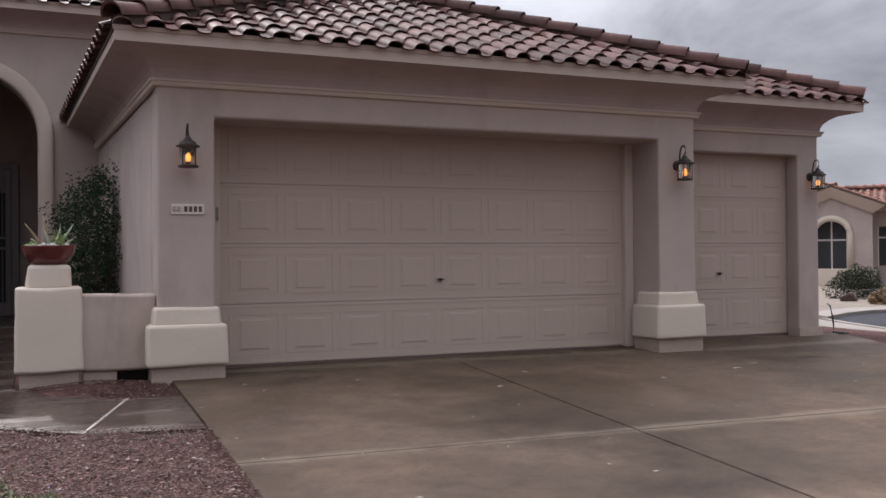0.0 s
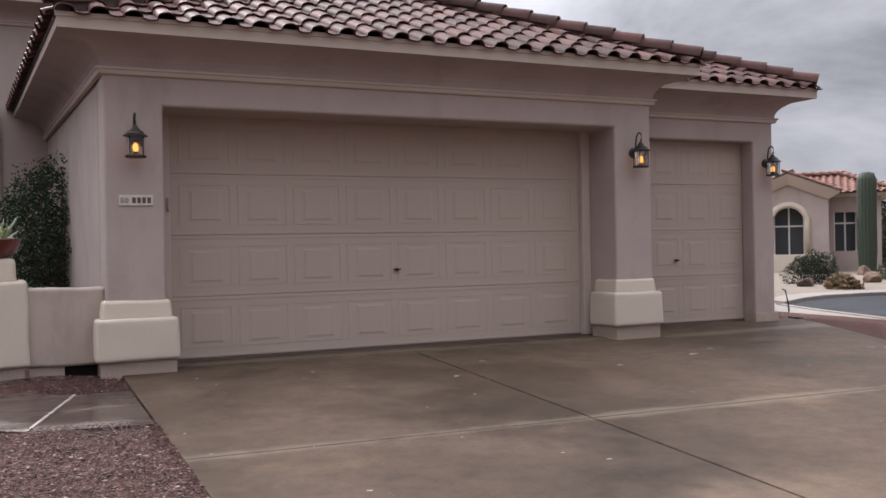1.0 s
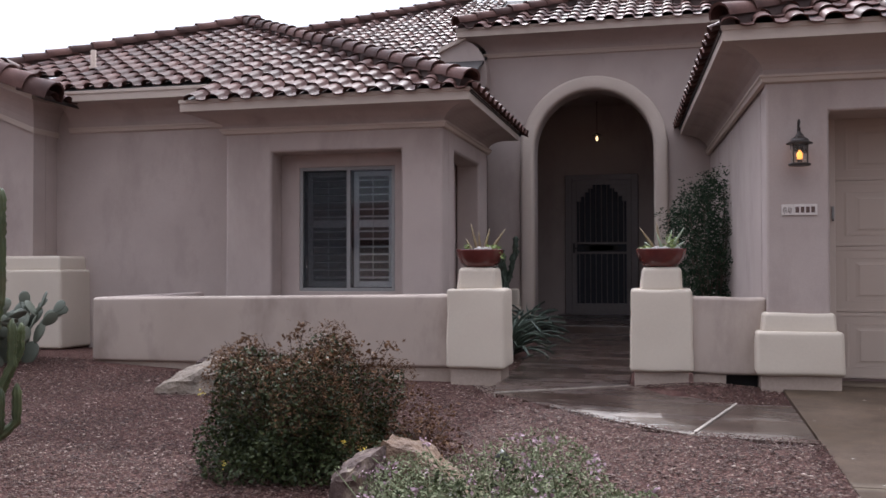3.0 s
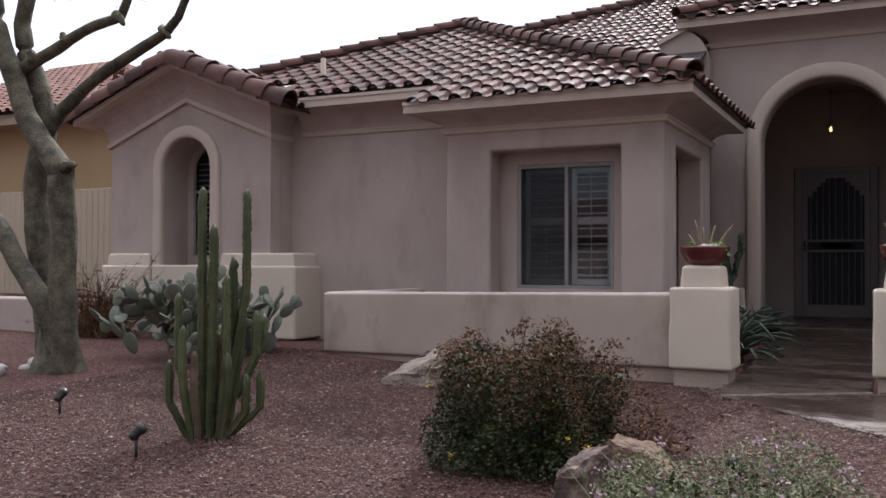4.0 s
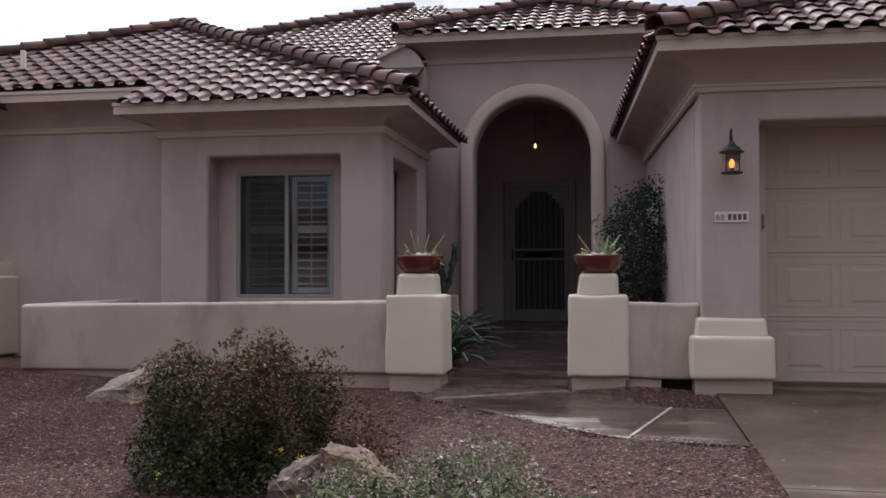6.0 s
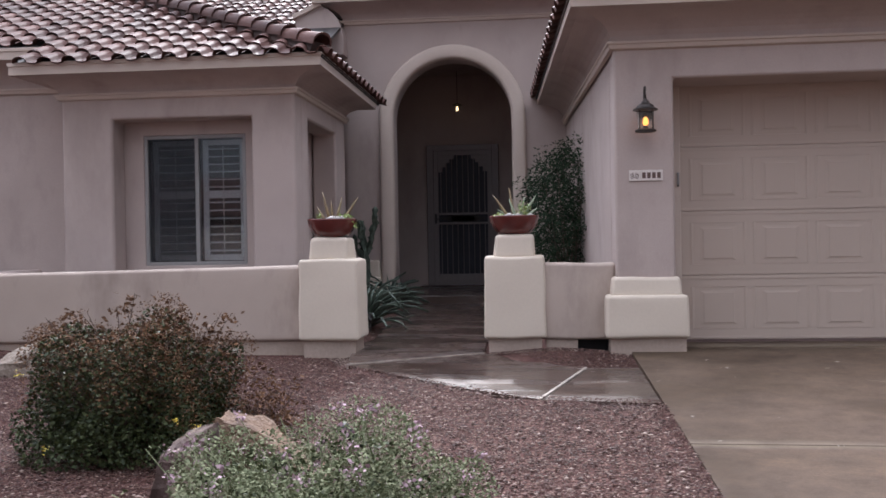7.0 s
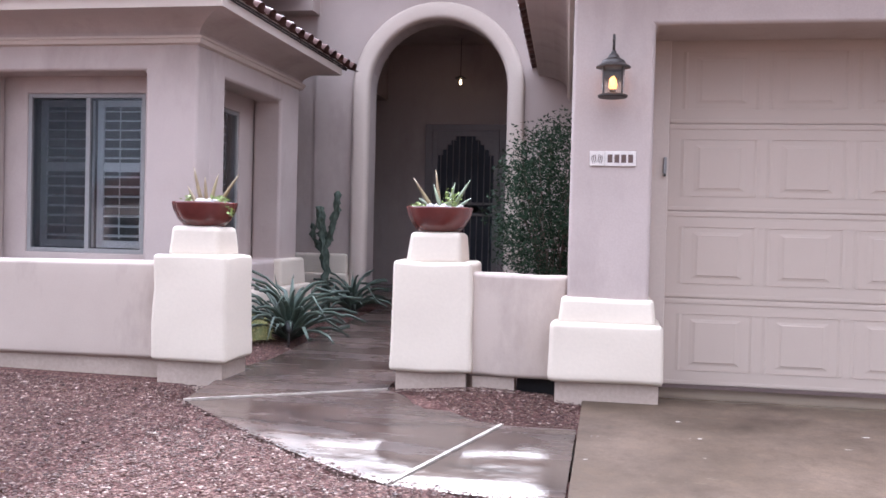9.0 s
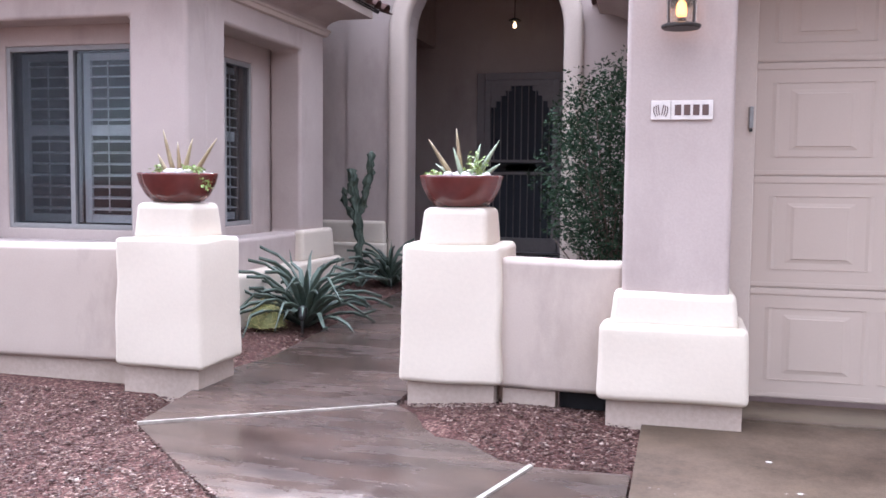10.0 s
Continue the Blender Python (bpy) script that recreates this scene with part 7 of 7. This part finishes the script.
def flat_piece(name, poly, z, mat, label, cat, thick=0.1):
    bm = bmesh.new()
    top = [bm.verts.new((x, y, z)) for x, y in poly]
    low = [bm.verts.new((x, y, z - thick)) for x, y in poly]
    bm.faces.new(top)
    bm.faces.new(low)
    for i in range(len(poly)):
        j = (i + 1) % len(poly)
        bm.faces.new([top[i], top[j], low[j], low[i]])
    return tagged(part(name, bm, mat), label, cat, kind="structure")


near_kerb = [(13.45, 9.6), (13.7, 10.8), (14.3, 12.6), (14.7, 13.6), (15.0, 14.25)]
far_kerb = [(15.6, 14.85), (16.9, 15.6), (18.0, 16.0), (19.5, 16.05), (21.0, 15.75), (24.5, 14.6), (40.0, 8.5), (60.0, -4.0)]
flat_piece("road", near_kerb + far_kerb + [(60.0, -30.0), (20.0, -30.0), (13.2, 2.0)], -0.235, M["asphalt"], "dark asphalt street at the cul-de-sac", "road")
flat_piece("pavement", [(11.85, 12.2), (11.95, 10.75), (12.55, 10.25), (13.35, 9.95), (13.55, 10.75), (14.14, 12.6), (14.53, 13.6), (14.85, 14.35), (15.45, 15.02), (13.6, 14.6)], -0.17, M["pale_concrete"], "pale concrete apron at the street corner", "pavement")
flat_piece("kerb", [(x - 0.02, y + 0.02) for x, y in near_kerb[::-1]] + [(x - 0.14, y + 0.05) for x, y in near_kerb], -0.15, M["pale_concrete"], "pale concrete kerb along the street", "kerb")
flat_piece("pavement_far", [(x, y + 0.03) for x, y in far_kerb] + [(x + 0.3, y + 0.95) for x, y in far_kerb[::-1]], -0.16, M["pale_concrete"], "pale concrete pavement across the street", "pavement")
flat_piece("far_verge", [(x + 0.3, y + 0.98) for x, y in far_kerb] + [(60.0, 30.0), (48.0, 40.0), (30.0, 46.0), (15.2, 30.0), (14.4, 16.2)], -0.19, M["sand"], "pale sandy gravel yard across the street", "ground")


def far_house():
    m0 = pose(30.52, 29.47, -0.17, 0, 0, -47)
    ob = thing("house_across_street", label="single-storey tan stucco house across the street with tiled roof", category="house")
    ob.matrix_world = m0
    a = arched(-1.55, 1.55, 0, 3.1, 0.0, 0.62, 2.05, 0.4, face_y(0.0), 16, sill=0.7)
    for y in (0.0, 0.4):
        a.faces.new([a.verts.new(p) for p in ((-1.55, y, 3.1), (1.55, y, 3.1), (0, y, 3.75))])
    part("wall", a, M["stucco"], ob)
    wing = holed([1.55, 1.75, 2.65, 3.3, 3.6], [0, 0.8, 2.45, 3.1], lambda i, j: not (i == 1 and j == 1), 0.3, face_y(1.6))
    part("wing_wall", wing, M["stucco"], ob)
    part("side_wall", boxed(1.25, 1.55, 0.4, 1.7, 0, 3.1), M["stucco"], ob)
    part("plinth", boxed(-1.6, 1.65, -0.12, 0.3, -0.1, 0.7), M["stucco_pale"], ob, "cream stucco plinth", bevel=0.03)
    for cx, y, w, h, z in ((0.0, 0.55, 0.62, 1.95, 0.7), (2.2, 1.95, 0.45, 1.65, 0.8)):
        wn_ = part("window", boxed(cx - w, cx + w, y, y + 0.05, z, z + h), M["screen"], ob, "dark window with pale shutter slats")
        for q in (-0.5, 0.0, 0.5):
            part("frame_bar", boxed(cx + q * w * 1.9 - 0.03, cx + q * w * 1.9 + 0.03, y - 0.04, y, z, z + h), M["shutter"], wn_)
        part("frame_bar", boxed(cx - w, cx + w, y - 0.035, y - 0.001, z + 1.15, z + 1.22), M["shutter"], wn_)
    bm = bmesh.new()
    ln = [(-0.72, 0.7)] + [(-0.72 * math.cos(math.pi * i / 14), 2.05 + 0.72 * math.sin(math.pi * i / 14)) for i in range(15)] + [(0.72, 0.7)]
    tube(bm, [(u, -0.03, w) for u, w in ln], 0.13, 8)
    part("arch_band", bm, M["stucco_pale"], ob, "raised band round the arched window", smooth=True)
    for s in (1, -1):
        bm = bmesh.new()
        pr = [bm.verts.new(p) for p in ((0, -0.45, 4.15), (s * 2.0, -0.45, 3.35), (s * 2.0, -0.45, 3.2), (s * 1.55, -0.1, 2.95), (0, -0.1, 3.6), (0, -0.45, 4.0))]
        bm.faces.new([pr[0], pr[1], pr[2], pr[5]])
        bm.faces.new([pr[5], pr[2], pr[3], pr[4]])
        part("rake", bm, M["trim"], ob)
    rf = part("roof", boxed(1.2, 4.0, 1.2, 6.0, 3.1, 3.25), M["trim"], ob, "tan fascia below red-brown tiles")
    roof_plane(rf, (0.2, 1.05, 3.27), (1, 0), 3.9, (0, 1), 2.0, 0.40, 0, 1, tile_me=RED, keep=None)
    roof_plane(rf, (2.0, -0.5, 3.30), (0, 1), 4.6, (-1, 0), 2.0, 0.40, 0, 0, tile_me=RED)
    roof_plane(rf, (-2.0, -0.5, 3.30), (0, 1), 4.6, (1, 0), 2.0, 0.40, 0, 0, tile_me=RED)
    hip_line(rf, (4.1, 1.05, 3.29), (2.1, 3.05, 4.09), 0.1, REDCAP)
    hip_line(rf, (0.2, 3.05, 4.09), (2.1, 3.05, 4.09), 0.1, REDCAP)
    return ob


far_house()


def house_opposite(x, turn):
    """A plain single-storey house across the street, added out of view for the panes to reflect."""
    ob = thing("house_opposite", (x, -24.0, -0.9), turn, "added unseen single-storey tan stucco house on the far side of the street", "house", "houses on the far side")
    part("wall", boxed(-8.5, 8.5, -9.0, 0.0, -0.2, 3.3), M["stucco"], ob)
    bm = bmesh.new()
    q = [bm.verts.new(p) for p in ((-9.1, -9.6, 3.3), (9.1, -9.6, 3.3), (9.1, 0.6, 3.3), (-9.1, 0.6, 3.3), (-4.0, -4.5, 5.6), (4.0, -4.5, 5.6))]
    for f in ((3, 2, 5, 4), (2, 1, 5), (1, 0, 4, 5), (0, 3, 4), (0, 1, 2, 3)):
        bm.faces.new([q[k] for k in f])
    part("roof", bm, M["tile"], ob, "brown hip roof")
    for cx in (-5.5, 5.0):
        part("window", boxed(cx - 0.8, cx + 0.8, -0.05, 0.03, 0.9, 2.3), M["screen"], ob, "dark window")
    return ob


# added row of houses behind the camera, present only in reflections
for hx, turn in ((-17.0, 6), (3.5, 0), (24.0, -6)):
    house_opposite(hx, turn)


def far_shrub(name, at, rx, ry, h, n, leaf, mat, seed, label):
    ob = thing(name, at, label=label, category="shrub")
    rng = random.Random(seed)
    leaves("foliage", dome_points(rng, n, rx, ry, h, 0.6, 0.2), leaf, mat, ob, seed, "", 0.2, 0.6)
    return ob


far_shrub("street_shrub", (22.9, 21.0, -0.2), 0.82, 0.75, 0.88, 6000, 0.05, M["leaf_shade"], 201, "round dark desert shrub across the street")
far_shrub("street_shrub", (29.2, 26.9, -0.2), 0.95, 0.8, 0.85, 3500, 0.07, M["leaf_dark"], 202, "low green shrub across the street")
far_shrub("street_shrub", (39.5, 30.5, -0.2), 3.2, 2.6, 3.6, 16000, 0.16, M["leaf_dark"], 203, "large green tree-like shrub across the street")
far_shrub("street_shrub", (43.5, 32.0, -0.2), 3.4, 2.6, 5.2, 16000, 0.16, M["leaf_dark"], 204, "tall green shrub beyond the street")
far_shrub("street_shrub", (33.5, 36.5, -0.2), 1.3, 1.3, 5.2, 1800, 0.10, M["leaf_dark"], 205, "tree top behind the house across the street")
far_shrub("street_shrub", (26.6, 21.4, -0.2), 0.55, 0.5, 0.5, 1600, 0.06, M["leaf_dark"], 206, "small rounded green shrub across the street")
far_shrub("street_grass", (20.9, 18.1, -0.2), 0.42, 0.4, 0.36, 1500, 0.10, M["dry_grass"], 207, "pale dry grass clump across the street")
far_shrub("street_grass", (14.9, 17.2, -0.2), 0.7, 0.6, 1.0, 900, 0.22, M["leaf_grey"], 208, "grey-green spiky clump beyond the garage corner")
oco = thing("ocotillo", (34.4, 25.4, -0.25), label="bare ocotillo with many thin grey stalks across the street", category="ocotillo")
rng_o = random.Random(44)
for k in range(22):
    a, lean, tall_ = rng_o.uniform(0, 2 * math.pi), rng_o.uniform(0.1, 1.0), rng_o.uniform(3.0, 5.0)
    bm = bmesh.new()
    tube(bm, [(0.1 * math.cos(a), 0.1 * math.sin(a), 0), (lean * 0.45 * math.cos(a), lean * 0.45 * math.sin(a), tall_ * 0.5), (lean * math.cos(a), lean * math.sin(a), tall_)], [0.035, 0.028, 0.012], 5)
    part("stalk", bm, M["twig"], oco)
sag = thing("saguaro_cactus", (31.1, 26.05, -0.3), label="tall single-column saguaro cactus across the street", category="cactus")
bm = bmesh.new()
ribbed(bm, [(0, 0, 0), (0, 0, 1.0), (0, 0, 2.2), (0.02, 0, 3.2), (0.02, 0, 3.7), (0.02, 0, 3.95), (0.02, 0, 4.02)], 0.36, 16, 0.12)
part("stem", bm, plain("saguaro_skin", (0.030, 0.042, 0.024), 0.7), sag, smooth=True)
for k, (x, y, s) in enumerate(((21.4, 19.85, 0.36), (24.5, 20.3, 0.48), (29.2, 24.6, 0.5), (27.6, 21.2, 0.45))):
    boulder("boulder", (x, y, -0.1), (0.9 * s, 0.6 * s, 0.55 * s), 20 * k, 60 + k, M["rock_tan"] if k else M["rock_grey"], "rounded boulder in the yard across the street")
bin_ = thing("wheelie_bin", (20.6, 15.55, -0.235), 40, "dark green wheeled rubbish bin at the kerb", "rubbish bin")
bm = bmesh.new()
vs = box(bm, -0.30, 0.30, -0.33, 0.33, 0.08, 1.0)
for v in vs[:4]:
    v.co.x *= 0.8
    v.co.y *= 0.8
M["bin"] = plain("dark_green_plastic", (0.02, 0.03, 0.026), 0.45)
part("body", bm, M["bin"], bin_, bevel=0.03, seg=2)
part("lid", boxed(-0.33, 0.33, -0.37, 0.35, 1.0, 1.07), M["bin"], bin_, bevel=0.03, seg=2)
for x in (-0.3, 0.3):
    bm = bmesh.new()
    lathe(bm, [(0.0, -0.03), (0.12, -0.03), (0.13, 0.0), (0.12, 0.03), (0.0, 0.03)], 16)
    bmesh.ops.transform(bm, matrix=pose(x, 0.26, 0.13, 0, 90, 0), verts=bm.verts)
    part("wheel", bm, M["black"], bin_)
hose = thing("garden_hose", (10.85, 10.15, 0.0), label="dark hose and tap at the garage corner", category="hose")
bm = bmesh.new()
tube(bm, [(0.02, 0.05, 0.42), (0.0, -0.02, 0.40), (0.03, -0.03, 0.25), (0.06, -0.02, 0.12), (0.02, -0.05, 0.03), (0.12, -0.12, 0.01), (0.28, -0.05, 0.01), (0.22, 0.08, 0.01)], 0.012, 6)
part("hose", bm, M["black"], hose, smooth=True)

# ---------- loose stones of the gravel ----------
def gravel_stones(n, seed):
    """Crushed stones strewn over the yard: one joined mesh of small irregular octahedra."""
    rng = np.random.default_rng(seed)
    u = rng.random(n)
    x = rng.uniform(-6.5, 1.868, n)
    y = 3.2 + 6.4 * u ** 1.15
    near = rng.random(n) < 0.22
    y = np.where(near, rng.uniform(-1.5, 3.3, n), y)
    inside = np.ones(n, bool)
    inside &= ~((y > 9.3) & (x > -5.3) & ~((x > 0.5) & (x < 1.86)))
    # clear of the walk
    walk_edge = np.interp(x, [-0.62, -0.35, 0.0, 0.40, 0.78, 1.02, 1.06, 1.86], [8.62, 8.36, 8.04, 7.71, 7.43, 7.31, 7.30, 7.18])
    on_walk = (x > -0.60) & (y > walk_edge) & ~((x > 0.5) & (y > np.interp(x, [0.52, 0.92, 1.27, 1.868], [9.46, 9.02, 8.64, 8.61])))
    inside &= ~on_walk
    bed = rng.random(n) < 0.035
    x = np.where(bed, rng.uniform(-2.6, -0.76, n), x)
    y = np.where(bed, rng.uniform(9.9, 14.8, n), y)
    inside |= bed
    inside &= ~(bed & (x > np.interp(y, [9.9, 10.5, 11.3, 13.5, 15], [-0.84, -0.74, -0.79, -0.88, -0.92])))
    x, y = x[inside], y[inside]
    n = len(x)
    z = -0.043 * (9.4 - np.clip(y, -2.5, 9.4)) - 0.04 + 0.012 * np.clip(-x - 1.0, 0, 12)
    z = z - 0.025 * np.clip((y - 8.2) / 0.9, 0, 1)
    z = z + walk_lift(x, y) + 0.085 * np.exp(-((x + 5.9) / 1.6) ** 2 - ((y - 9.8) / 1.2) ** 2)
    z = z + 0.04 * np.where(y < 6.9, 1, 0) * np.clip((x - 0.9) / 0.8, 0, 1)
    z = z + 0.022 * np.clip(y - 9.6, 0, 5.4) * (x > -5.6)
    s = rng.gamma(3.2, 0.0015, n) + 0.0030
    base = np.array([(1, 0, 0), (-1, 0, 0), (0, 1, 0), (0, -1, 0), (0, 0, 1), (0, 0, -1)], float)
    jit = base[None] * rng.uniform(0.55, 1.25, (n, 6, 1)) + rng.normal(0, 0.18, (n, 6, 3))
    a = rng.uniform(0, 2 * np.pi, n)
    c, d = np.cos(a)[:, None], np.sin(a)[:, None]
    px = jit[:, :, 0] * c * 1.25 - jit[:, :, 1] * d
    py = jit[:, :, 0] * d * 1.25 + jit[:, :, 1] * c
    pz = jit[:, :, 2] * 0.40
    v = np.stack([px * s[:, None] + x[:, None], py * s[:, None] + y[:, None], pz * s[:, None] + (z + s * 0.22 + 0.003)[:, None]], 2).reshape(-1, 3)
    f0 = np.array([(0, 2, 4), (2, 1, 4), (1, 3, 4), (3, 0, 4), (2, 0, 5), (1, 2, 5), (3, 1, 5), (0, 3, 5)])
    f = (np.arange(n)[:, None, None] * 6 + f0[None]).reshape(-1, 3)
    me = bpy.data.meshes.new("gravel")
    me.vertices.add(len(v))
    me.vertices.foreach_set("co", v.ravel())
    me.loops.add(len(f) * 3)
    me.loops.foreach_set("vertex_index", f.ravel())
    me.polygons.add(len(f))
    me.polygons.foreach_set("loop_start", np.arange(0, len(f) * 3, 3))
    me.update(calc_edges=True)
    return me


def stone_material():
    m, nodes, links, b = shader("gravel_stones", 0.55, 0, 0.22)
    geo = nodes.new("ShaderNodeNewGeometry")
    c = ramp(nodes, links, geo.outputs["Random Per Island"], [(0.0, (0.050, 0.022, 0.019)), (0.18, (0.125, 0.070, 0.048)), (0.34, (0.090, 0.040, 0.037)), (0.58, (0.175, 0.096, 0.080)), (0.72, (0.125, 0.064, 0.047)), (0.89, (0.27, 0.166, 0.132)), (1.0, (0.56, 0.43, 0.36))])
    f = noise_fac(nodes, links, 1.1, 5.0)
    links.new(blend(nodes, links, c, ramp(nodes, links, f, [(0.3, (0.41,) * 3), (0.7, (0.80,) * 3)]), 1.0, 'MULTIPLY'), b.inputs["Base Color"])
    return m


gm = gravel_stones(225000, 77)
gm.materials.append(stone_material())
tagged(new("gravel", gm), "loose red-brown crushed stones over the yard", "gravel", kind="stuff")
